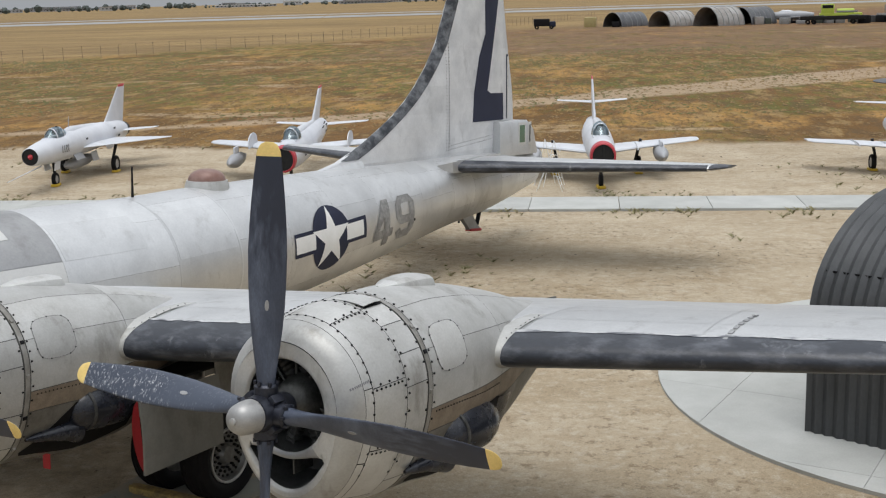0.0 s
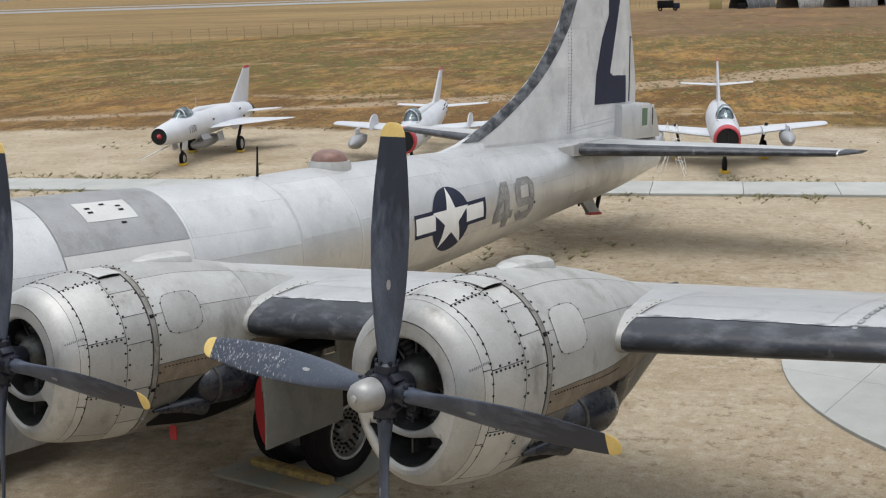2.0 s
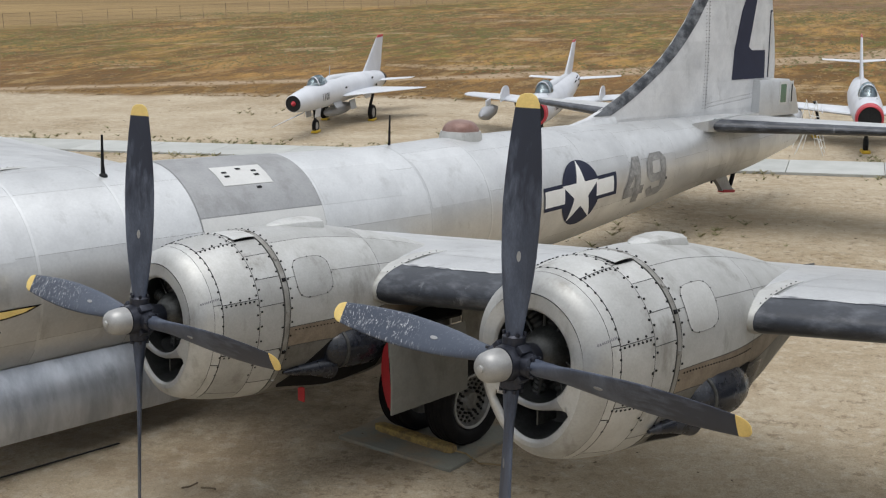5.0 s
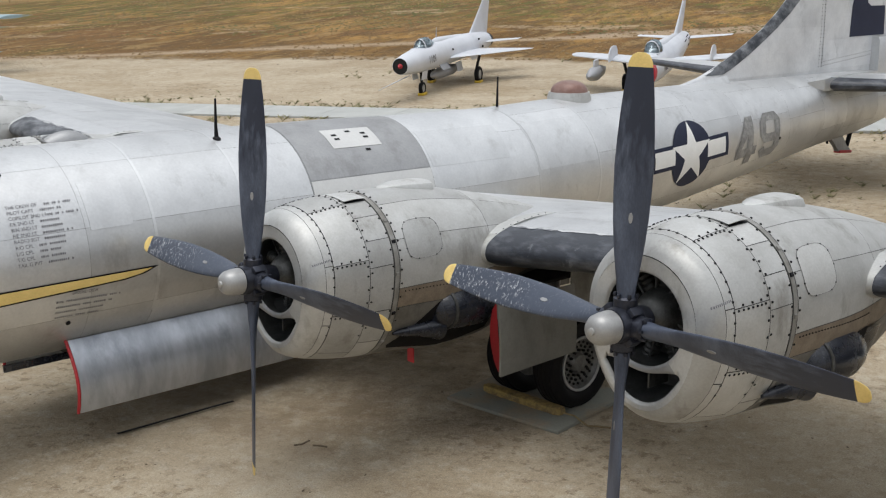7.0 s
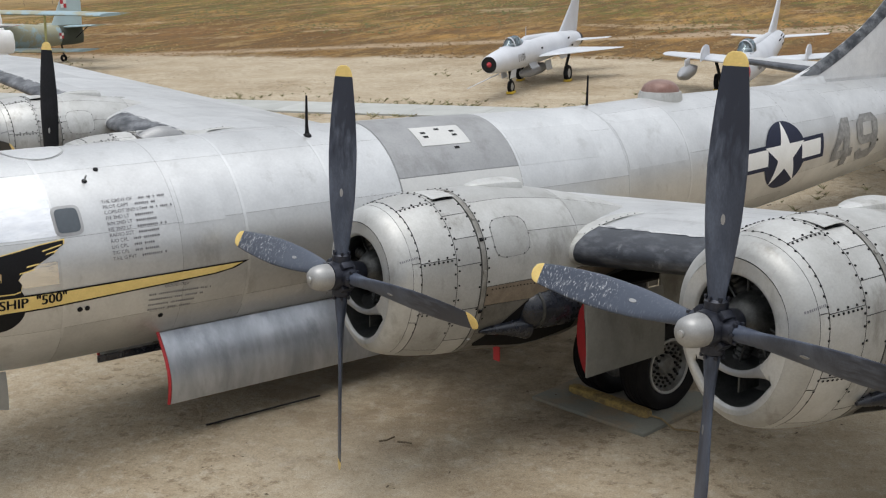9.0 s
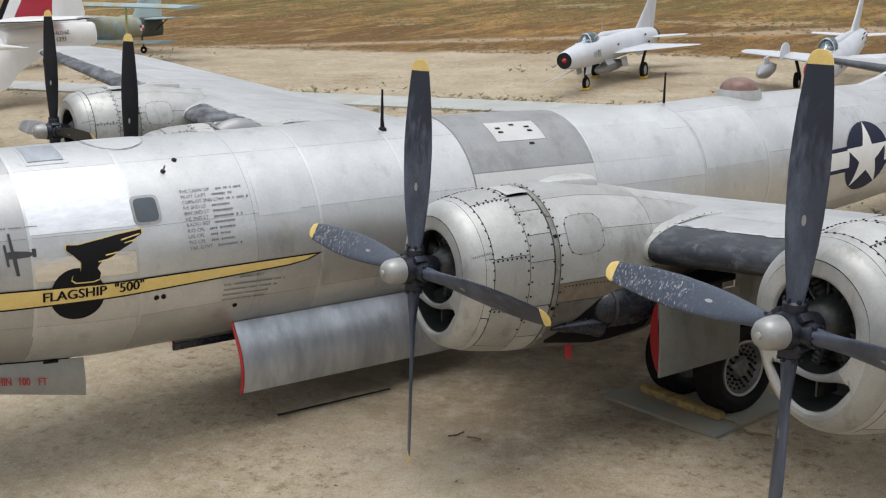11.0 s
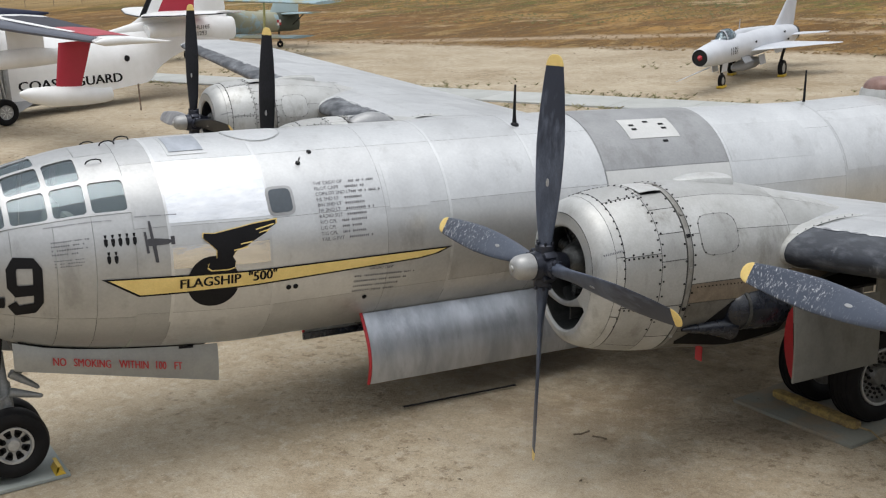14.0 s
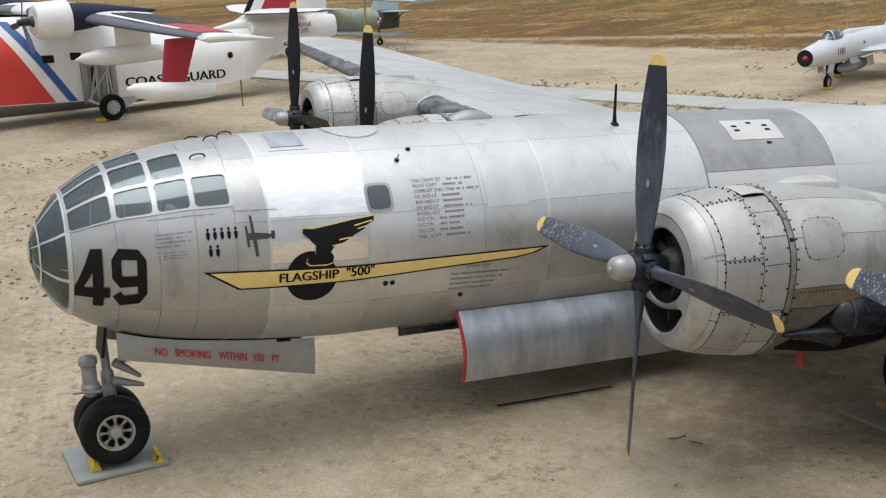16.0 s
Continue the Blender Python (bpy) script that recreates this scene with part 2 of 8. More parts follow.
CGBLUE = mat("rescue blue", (0.027, 0.099, 0.324), 0.45, 0.0, 0.05, 2, 30)
CGWHITE = mat("gloss white aircraft paint", (0.7708, 0.7708, 0.7708), 0.35, 0.0, 0.03, 1.2, 30, 0.0003, (0.6956, 0.6956, 0.6862))
CAMO = mat("faded camouflage", (0.288, 0.288, 0.208), 0.65, 0.0, 0.08, 0.7, 20, 0.0004, (0.264, 0.36, 0.4), 0.5, sharp=0.03)
OLIVE = mat("dark olive fabric", (0.072, 0.084, 0.068), 0.8, 0.0, 0.15, 2, 30)
CONC = mat("pale concrete", (0.41, 0.4182, 0.4018), 0.85, 0.0, 0.05, 0.8, 30, 0.001, (0.3444, 0.3526, 0.3362), 0.5, 0.05)
CORR = mat("dark grey corrugated steel", (0.06, 0.0632, 0.0656), 0.45, 0.4, 0.1, 1.2, 30, 0.0006, (0.088, 0.092, 0.096), 0.5, 0.06, streak=(1, 1, 0.35))
CORR_L = mat("light galvanised steel", (0.4, 0.392, 0.376), 0.5, 0.5, 0.12, 0.6, 20, 0.001, (0.272, 0.248, 0.224), 0.5)
RUST = mat("rusty steel post", (0.208, 0.152, 0.116), 0.8, 0.2, 0.2, 9, 60)
LEAF = mat("dusty weed green", (0.235, 0.235, 0.115), 0.85, 0.0, 0.25, 1.5, 20, 0, (0.30, 0.265, 0.15))
STRAW = mat("dry weed straw", (0.288, 0.216, 0.112), 0.9, 0.0, 0.25, 0.6, 15, 0, (0.144, 0.1, 0.052))
DEBRIS = mat("dark dead leaves", (0.088, 0.064, 0.04), 0.9, 0.0, 0.3, 3, 30, 0, (0.12, 0.092, 0.06))
TREE = mat("distant tree green", (0.072, 0.088, 0.08), 0.9, 0.0, 0.2, 0.05, 2)
FAR_WALL = mat("distant pale wall", (0.4, 0.408, 0.416), 0.8, 0.0, 0.1, 0.03, 2, 0, (0.272, 0.28, 0.296), 0.5, 0.25)
TAN_BOX = mat("pale tan container paint", (0.40, 0.33, 0.14), 0.6, 0.0, 0.08, 1, 20, 0, (0.33, 0.27, 0.12))
LIME = mat("lime machine paint", (0.4, 0.496, 0.064), 0.5, 0.0, 0.08, 1, 20)
RUNWAY = mat("runway concrete", (0.288, 0.296, 0.296), 0.85, 0.0, 0.06, 0.02, 2, 0, (0.24, 0.248, 0.248))

CORR_M = mat("weathered grey steel", (0.128, 0.132, 0.14), 0.5, 0.4, 0.12, 0.6, 20, 0.001, (0.088, 0.0896, 0.096))
FIELD_GREEN = mat("dull field green", (0.098, 0.098, 0.032), 0.9, 0.0, 0.25, 0.1, 6, 0, (0.14, 0.118, 0.045))
STRAW_L = mat("bleached straw", (0.27, 0.18, 0.08), 0.9, 0.0, 0.25, 0.3, 6, 0, (0.264, 0.176, 0.08))
FIELD_BROWN = mat("rust-brown dry weeds", (0.155, 0.092, 0.038), 0.9, 0.0, 0.25, 0.1, 6, 0, (0.20, 0.135, 0.06))


def ground_mat():
    """Sandy apron by the aircraft, a strip of weeds, then dry grassland to the airfield."""
    m = bpy.data.materials.new("airfield ground")
    m.use_nodes = True
    N, L = m.node_tree.nodes, m.node_tree.links
    N.clear()
    out, b = N.new("ShaderNodeOutputMaterial"), N.new("ShaderNodeBsdfPrincipled")
    L.new(b.outputs[0], out.inputs[0])
    b.inputs["Roughness"].default_value = 0.95
    b.inputs["Specular IOR Level"].default_value = 0.15
    geo = N.new("ShaderNodeNewGeometry")

    def noise_tex(scale, detail=6, stretch=None, rough=0.6):
        n = N.new("ShaderNodeTexNoise")
        n.inputs["Scale"].default_value, n.inputs["Detail"].default_value, n.inputs["Roughness"].default_value = scale, detail, rough
        mp = N.new("ShaderNodeMapping")
        # rows of planes, path and tracks all run along one line, 66 degrees off the x axis
        mp.vector_type = "TEXTURE"
        mp.inputs["Rotation"].default_value = (0, 0, radians(-66.2))
        mp.inputs["Scale"].default_value = tuple(1 / v for v in stretch or (1, 1, 1))
        L.new(geo.outputs["Position"], mp.inputs[0])
        L.new(mp.outputs[0], n.inputs["Vector"])
        return n.outputs[0]

    def ramp(v, lo, hi, a=0.0, z=1.0):
        r = N.new("ShaderNodeMapRange")
        r.inputs[1].default_value, r.inputs[2].default_value, r.inputs[3].default_value, r.inputs[4].default_value = lo, hi, a, z
        L.new(v, r.inputs[0])
        return r.outputs[0]

    def mixc(f, a, c):
        x = N.new("ShaderNodeMix")
        x.data_type = "RGBA"
        for v, i in ((f, 0), (a, 6), (c, 7)):
            if isinstance(v, tuple):
                x.inputs[i].default_value = (*v, 1)
            else:
                L.new(v, x.inputs[i])
        return x.outputs[2]

    def op(kind, a, c):
        x = N.new("ShaderNodeMath")
        x.operation = kind
        for v, i in ((a, 0), (c, 1)):
            if isinstance(v, (int, float)):
                x.inputs[i].default_value = v
            else:
                L.new(v, x.inputs[i])
        return x.outputs[0]

    dot = N.new("ShaderNodeVectorMath")
    dot.operation = "DOT_PRODUCT"
    dot.inputs[1].default_value = (0.915, 0.403, 0)
    L.new(geo.outputs["Position"], dot.inputs[0])
    d = dot.outputs["Value"]
    wob = op("MULTIPLY", op("SUBTRACT", noise_tex(0.09, 5), 0.5), 9.0)
    wob2 = op("MULTIPLY", op("SUBTRACT", noise_tex(0.4, 5), 0.5), 3.0)
    dw = op("ADD", op("ADD", d, wob), wob2)
    # sand: pale crust, browner soft patches, tyre lines and dark specks
    sand = mixc(ramp(noise_tex(0.35, 10, None, 0.7), 0.38, 0.62), (0.3637, 0.299, 0.2102), (0.4557, 0.3882, 0.2878))
    sand = mixc(ramp(noise_tex(0.14, 10, (0.7, 1.2, 1), 0.72), 0.50, 0.66), sand, (0.2936, 0.227, 0.1435))
    sand = mixc(op("MULTIPLY", ramp(noise_tex(1.3, 10, None, 0.75), 0.53, 0.66), 0.35), sand, (0.2366, 0.1802, 0.1151))
    sand = mixc(op("MULTIPLY", ramp(noise_tex(0.55, 9, None, 0.74), 0.53, 0.64), 0.35), sand, (0.2629, 0.1924, 0.1168))
    # damp brown blotches, in clusters, and faint tyre lines
    blot = op("MULTIPLY", ramp(noise_tex(4.2, 10, None, 0.74), 0.53, 0.60), ramp(noise_tex(0.22, 4), 0.45, 0.55))
    sand = mixc(op("MULTIPLY", blot, 0.6), sand, (0.1315, 0.09359, 0.05673))
    sand = mixc(op("MULTIPLY", ramp(noise_tex(2.2, 5, (0.05, 1.0, 1)), 0.60, 0.68), 0.22), sand, (0.2104, 0.1647, 0.1084))
    sand = mixc(op("MULTIPLY", ramp(noise_tex(5, 10, None, 0.78), 0.52, 0.62), 0.45), sand, (0.2454, 0.1906, 0.121))
    sand = mixc(op("MULTIPLY", ramp(noise_tex(3.3, 10, None, 0.76), 0.52, 0.60), 0.55), sand, (0.4733, 0.4203, 0.3337))
    sand = mixc(op("MULTIPLY", ramp(noise_tex(16, 8, None, 0.75), 0.57, 0.66), 0.6), sand, (0.1928, 0.1473, 0.09593))
    sand = mixc(op("MULTIPLY", ramp(noise_tex(11, 8, None, 0.75), 0.58, 0.66), 0.5), sand, (0.5258, 0.4766, 0.3838))
    # brown soil stain with the wing's shade painted into it, under the engines
    under_wing = N.new("ShaderNodeVectorMath")
    under_wing.operation = "DISTANCE"
    under_wing.inputs[1].default_value = (11.0, -2.0, 0)
    L.new(geo.outputs["Position"], under_wing.inputs[0])
    stain_shade = op("MULTIPLY", ramp(op("ADD", under_wing.outputs["Value"], op("MULTIPLY", op("SUBTRACT", noise_tex(0.5, 8, None, 0.7), 0.5), 8.0)), 5.6, 2.2), ramp(noise_tex(0.9, 10, None, 0.74), 0.36, 0.56))
    sand = mixc(op("MULTIPLY", stain_shade, 0.55), sand, (0.135, 0.098, 0.062))
    # dry grass: straw, rust-brown and green patches, uneven down to single tufts
    along = N.new("ShaderNodeVectorMath")
    along.operation = "DOT_PRODUCT"
    along.inputs[1].default_value = (0.403, -0.915, 0)
    L.new(geo.outputs["Position"], along.inputs[0])
    s = along.outputs["Value"]
    grass = mixc(ramp(noise_tex(0.13, 9, (1, 0.45, 1), 0.62), 0.45, 0.54), (0.335, 0.192, 0.062), (0.135, 0.072, 0.022))
    grass = mixc(op("MULTIPLY", ramp(noise_tex(0.05, 7, (1, 0.6, 1), 0.6), 0.47, 0.56), 0.7), grass, (0.1677, 0.08424, 0.03276))
    first = ramp(op("ADD", dw, op("MULTIPLY", s, 0.1)), 60, 57)
    grass = mixc(op("MULTIPLY", first, 0.65), grass, (0.1443, 0.0819, 0.02964))
    belt = op("MULTIPLY", ramp(dw, 66, 84), ramp(dw, 240, 200))
    near = op("MULTIPLY", op("MULTIPLY", ramp(op("ADD", s, wob), 20, 25), ramp(dw, 62, 65)), ramp(dw, 76, 71))
    lush = op("ADD", op("MULTIPLY", ramp(noise_tex(0.06, 7, (1, 0.6, 1), 0.6), 0.41, 0.50), belt), near)
    yard = N.new("ShaderNodeVectorMath")
    yard.operation = "DISTANCE"
    yard.inputs[1].default_value = (243.0, 97.0, 0)
    L.new(geo.outputs["Position"], yard.inputs[0])
    lush = op("ADD", lush, ramp(op("ADD", yard.outputs["Value"], wob), 22, 9))
    lush = op("ADD", lush, op("MULTIPLY", ramp(noise_tex(0.16, 7, (1, 0.5, 1), 0.62), 0.55, 0.61), 0.8))
    green = op("MULTIPLY", op("MINIMUM", lush, 1.0), ramp(noise_tex(0.8, 10, (1, 0.3, 1), 0.7), 0.42, 0.54))
    grass = mixc(op("MULTIPLY", green, 0.9), grass, (0.106, 0.108, 0.026))
    grass = mixc(op("MULTIPLY", ramp(noise_tex(0.9, 12, (1, 0.3, 1), 0.7), 0.48, 0.58), 0.7), grass, (0.1014, 0.06396, 0.0312))
    grass = mixc(op("MULTIPLY", ramp(noise_tex(0.55, 12, (1, 0.3, 1), 0.68), 0.53, 0.60), 0.7), grass, (0.2964, 0.1989, 0.08736))
    grass = mixc(op("MULTIPLY", ramp(noise_tex(0.09, 10, (0.6, 1.1, 1), 0.75), 0.575, 0.615), 0.8), grass, (0.351, 0.2613, 0.1599))
    grass = mixc(op("MULTIPLY", ramp(noise_tex(3.5, 10, (1, 0.3, 1), 0.8), 0.52, 0.62), 0.65), grass, (0.0819, 0.06084, 0.0312))
    # a purplish belt of dead weeds short of the fence, straw beyond it
    weeds = op("MULTIPLY", op("MULTIPLY", ramp(dw, 128, 146), ramp(op("ADD", s, op("MULTIPLY", wob, 2.0)), -22, -8)), ramp(noise_tex(0.3, 10, (1, 0.4, 1), 0.75), 0.38, 0.52))
    grass = mixc(op("MULTIPLY", weeds, 0.75), grass, (0.1677, 0.1053, 0.0663))
    far = mixc(ramp(noise_tex(0.012, 10, (0.4, 1.6, 1), 0.75), 0.42, 0.58), (0.2808, 0.1966, 0.0897), (0.195, 0.1326, 0.0624))
    far = mixc(op("MULTIPLY", ramp(noise_tex(0.12, 11, (0.5, 1.6, 1), 0.8), 0.48, 0.6), 0.6), far, (0.156, 0.1014, 0.0468))
    beyond = N.new("ShaderNodeVectorMath")
    beyond.operation = "DOT_PRODUCT"
    beyond.inputs[1].default_value = (0.15, 0.99, 0)
    L.new(geo.outputs["Position"], beyond.inputs[0])
    field = mixc(ramp(op("ADD", beyond.outputs["Value"], op("MULTIPLY", wob, 2.0)), 126, 140), grass, far)
    col = mixc(ramp(dw, 49.5, 51.5), sand, field)
    # a bare track beyond the first belt of grass; it widens and bends away up the field
    line = op("ADD", op("ADD", op("MULTIPLY", op("MINIMUM", s, 0.0), 0.36), op("MULTIPLY", op("MAXIMUM", s, 0.0), 0.86)), 64.6)
    wide = op("ADD", ramp(s, -9, 0, 0.9, 2.6), ramp(s, 8, 26, 0.0, 2.6))
    gap = op("SUBTRACT", op("ABSOLUTE", op("SUBTRACT", op("ADD", d, op("MULTIPLY", op("ADD", wob, wob2), 0.55)), line), 0), wide)
    bare = op("MULTIPLY", ramp(gap, 0.7, -0.5), ramp(op("ADD", s, wob), 48, 36))
    col = mixc(op("MULTIPLY", bare, ramp(noise_tex(0.5, 10, None, 0.78), 0.36, 0.50, 0.35, 0.95)), col, (0.3354, 0.2535, 0.1677))
    fine = ramp(noise_tex(45, 6, None, 0.7), 0.3, 0.7, 0.74, 1.22)
    vm = N.new("ShaderNodeVectorMath")
    vm.operation = "SCALE"
    L.new(col, vm.inputs[0])
    L.new(fine, vm.inputs["Scale"])
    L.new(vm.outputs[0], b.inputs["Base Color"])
    bp = N.new("ShaderNodeBump")
    bp.inputs["Strength"].default_value, bp.inputs["Distance"].default_value = 0.8, 0.05
    L.new(noise_tex(9, 8, None, 0.7), bp.inputs["Height"])
    L.new(bp.outputs[0], b.inputs["Normal"])
    return m


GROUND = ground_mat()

# ---- building blocks ----
def part(name, bm, material, parent=None, label="", smooth=True, angle=35):
    """Links a bmesh as one mesh object. material: one, or a list that the faces index."""
    me = bpy.data.meshes.new(name)
    bm.normal_update()
    bm.to_mesh(me)
    bm.free()
    for m in material if isinstance(material, (list, tuple)) else [material]:
        me.materials.append(m)
    if smooth:
        me.polygons.foreach_set("use_smooth", [True] * len(me.polygons))
        me.set_sharp_from_angle(angle=radians(angle))
    ob = new(name, me)
    if parent:
        ob.parent = parent
    if label:
        tagged(ob, label)
    return ob


def thing(name, label, category, group="", m=None, kind=""):
    ob = new(name)
    ob.empty_display_size = 0.3
    tagged(ob, label, category, group, kind)
    if m is not None:
        ob.matrix_world = m
    return ob


def move(bm, m, since=0):
    bm.verts.ensure_lookup_table()
    bmesh.ops.transform(bm, matrix=m, verts=bm.verts[since:])
    return bm


def loft(rings, closed=True, caps=(True, True), bm=None, mi=0):
    """A skin over rings of points, all of one length."""
    bm = bm or bmesh.new()
    rows = [[bm.verts.new(p) for p in r] for r in rings]
    n = len(rows[0])
    for a, b in zip(rows, rows[1:]):
        for i in range(n if closed else n - 1):
            j = (i + 1) % n
            bm.faces.new((a[i], a[j], b[j], b[i])).material_index = mi
    if closed and caps[0]:
        bm.faces.new(rows[0][::-1]).material_index = mi
    if closed and caps[1]:
        bm.faces.new(rows[-1]).material_index = mi
    return bm


def box(sx, sy, sz, m=None, bevel=0.0, bm=None, mi=0):
    """A box about its centre, with chamfered edges."""
    own = bmesh.new()
    bmesh.ops.create_cube(own, size=1)
    bmesh.ops.scale(own, vec=(sx, sy, sz), verts=own.verts)
    if bevel:
        bmesh.ops.bevel(own, geom=own.edges[:], offset=bevel, segments=2, profile=0.6, affect="EDGES")
    if m is not None:
        bmesh.ops.transform(own, matrix=m, verts=own.verts)
    return join(bm, own, mi)


def join(bm, own, mi=0):
    for f in own.faces:
        f.material_index = f.material_index or mi
    if bm is None:
        return own
    me = bpy.data.meshes.new("tmp")
    own.to_mesh(me)
    own.free()
    bm.from_mesh(me)
    bpy.data.meshes.remove(me)
    return bm


def spin(profile, n=32, axis="X", m=None, bm=None, mi=0, caps=(True, True)):
    """A solid turned from (along, radius) pairs about an axis."""
    rings = []
    for s, r in profile:
        ring = []
        for k in range(n):
            a = 2 * math.pi * k / n
            c, d = r * math.cos(a), r * math.sin(a)
            ring.append({"X": (s, c, d), "Y": (c, s, d), "Z": (c, d, s)}[axis])
        rings.append(ring)
    own = loft(rings, True, caps)
    bmesh.ops.recalc_face_normals(own, faces=own.faces[:])
    if m is not None:
        bmesh.ops.transform(own, matrix=m, verts=own.verts)
    return join(bm, own, mi)


def tube(a, b, r, r2=None, n=12, bm=None, mi=0):
    a, b = Vector(a), Vector(b)
    q = (b - a).to_track_quat("Z", "Y").to_matrix().to_4x4()
    ln = (b - a).length
    r2 = r if r2 is None else r2
    return spin([(0, r), (ln, r2)], n, "Z", Matrix.Translation(a) @ q, bm, mi)


def bent(points, r, n=8, bm=None, mi=0):
    for a, b in zip(points, points[1:]):
        bm = tube(a, b, r, n=n, bm=bm, mi=mi)
    return bm


def ease(xs, ys):
    """A smooth curve through a table, without overshoot."""
    xs, ys = np.array(xs, float), np.array(ys, float)
    h, s = np.diff(xs), np.diff(ys) / np.diff(xs)
    g = np.zeros(len(xs))
    g[0], g[-1] = s[0], s[-1]
    for i in range(1, len(xs) - 1):
        if s[i - 1] * s[i] > 0:
            g[i] = (h[i - 1] + h[i]) / (h[i - 1] / s[i - 1] + h[i] / s[i])

    def f(x):
        x = min(max(x, xs[0]), xs[-1])
        i = int(min(np.searchsorted(xs, x, "right") - 1, len(xs) - 2))
        t = (x - xs[i]) / h[i]
        return float((2 * t**3 - 3 * t**2 + 1) * ys[i] + (t**3 - 2 * t**2 + t) * h[i] * g[i] + (3 * t**2 - 2 * t**3) * ys[i + 1] + (t**3 - t**2) * h[i] * g[i + 1])

    return f


def foil(n=14, thick=0.16):
    """An aerofoil as (chord, height), from the trailing edge over the top to the nose and back."""
    c = [0.5 * (1 + math.cos(math.pi * k / n)) for k in range(n + 1)]
    y = [5 * thick * (0.2969 * math.sqrt(x) - 0.126 * x - 0.3516 * x**2 + 0.2843 * x**3 - 0.1036 * x**4) for x in c]
    return [(x, v * 1.12) for x, v in zip(c, y)] + [(x, -v * 0.88) for x, v in list(zip(c, y))[-2:0:-1]]


def wing(sections, thick=0.14, bm=None, mi=0, upright=False, n=14):
    """A wing over sections (x, y, z, chord[, thick]); upright for a fin."""
    rings = []
    for s in sections:
        x, y, z, c = s[:4]
        th = s[4] if len(s) > 4 else thick
        rings.append([(x + a * c, y + b * c, z) if upright else (x + a * c, y, z + b * c) for a, b in foil(n, th)])
    own = loft(rings)
    bmesh.ops.recalc_face_normals(own, faces=own.faces[:])
    return join(bm, own, mi)


def disc_wheel(r, width, rim, bm=None):
    """The tyre's profile for spin() about y."""
    w = width / 2
    return [(-w * 0.72, rim), (-w * 0.95, rim + (r - rim) * 0.25), (-w, rim + (r - rim) * 0.55), (-w * 0.86, r - 0.03), (-w * 0.45, r), (w * 0.45, r), (w * 0.86, r - 0.03), (w, rim + (r - rim) * 0.55), (w * 0.95, rim + (r - rim) * 0.25), (w * 0.72, rim)]


def text_mesh(words, size, material, place, name, parent, depth=0.0, align="LEFT", slant=0.0, label=""):
    """Letters as a mesh; place maps a flat (u, v) to a point."""
    cu = bpy.data.curves.new("letters", "FONT")
    cu.body, cu.size, cu.align_x, cu.shear = words, size, align, slant
    cu.resolution_u = 3
    cu.offset = 0.0
    tmp = bpy.data.objects.new("letters", cu)
    scene.collection.objects.link(tmp)
    bpy.context.view_layer.update()
    me = bpy.data.meshes.new_from_object(tmp.evaluated_get(bpy.context.evaluated_depsgraph_get()))
    bpy.data.objects.remove(tmp)
    bm = bmesh.new()
    bm.from_mesh(me)
    bpy.data.meshes.remove(me)
    for v in bm.verts:
        v.co = Vector(place(v.co.x, v.co.y))
    return part(name, bm, material, parent, label, smooth=False)


def flat(poly, cell=(0.25, 4.0)):
    """A flat outline, cut into cells, ready to be laid on a curved skin."""
    bm = bmesh.new()
    bm.faces.new([bm.verts.new((a, b, 0)) for a, b in poly])
    bmesh.ops.triangulate(bm, faces=bm.faces[:])
    for ax in (0, 1):
        lo, hi = min(p[ax] for p in poly), max(p[ax] for p in poly)
        k = math.floor(lo / cell[ax]) + 1
        while k * cell[ax] < hi:
            no = (1, 0, 0) if ax == 0 else (0, 1, 0)
            bmesh.ops.bisect_plane(bm, geom=bm.verts[:] + bm.edges[:] + bm.faces[:], plane_co=tuple(c * k * cell[ax] for c in no), plane_no=no)
            k += 1
    return bm


def lay(bm, place):
    for v in bm.verts:
        v.co = Vector(place(v.co.x, v.co.y))
    return bm

# ---- the four-engined bomber ----
# Its own axes: x aft from the nose tip, y to starboard, z up; it sits a little nose-high on its gear.
bomber = thing("bomber_aircraft", "silver four-engined wartime bomber in bare weathered aluminium, parked on sand", "aircraft")
bomber.matrix_world = pose(0, 0, 3.05, 0, 3.3, 0)
top_line = ease([0, 0.03, 0.15, 0.43, 0.96, 1.56, 1.94, 2.64, 3.5, 8, 11, 13, 15, 16.5, 19, 22, 24, 26.5, 29, 31.2], [0.10, 0.28, 0.52, 0.86, 1.18, 1.34, 1.41, 1.46, 1.48, 1.47, 1.42, 1.36, 1.33, 1.36, 1.37, 1.37, 1.36, 1.34, 1.28, 1.2])
low_line = ease([0, 0.03, 0.11, 0.36, 0.9, 1.55, 2.31, 3.25, 4.1, 14, 17, 19.8, 21, 23.7, 26, 28.3, 31.2], [0.08, -0.1, -0.36, -0.71, -1.02, -1.21, -1.33, -1.43, -1.48, -1.47, -1.42, -1.23, -1.11, -0.80, -0.52, -0.31, 0.15])


def skin(x, deg, off=0.0):
    """A point of the fuselage; degrees from the top, round by the port side."""
    t, b = top_line(x), low_line(x)
    r, a = (t - b) / 2 + off, radians(deg)
    return (x, -r * math.sin(a), (t + b) / 2 + r * math.cos(a))


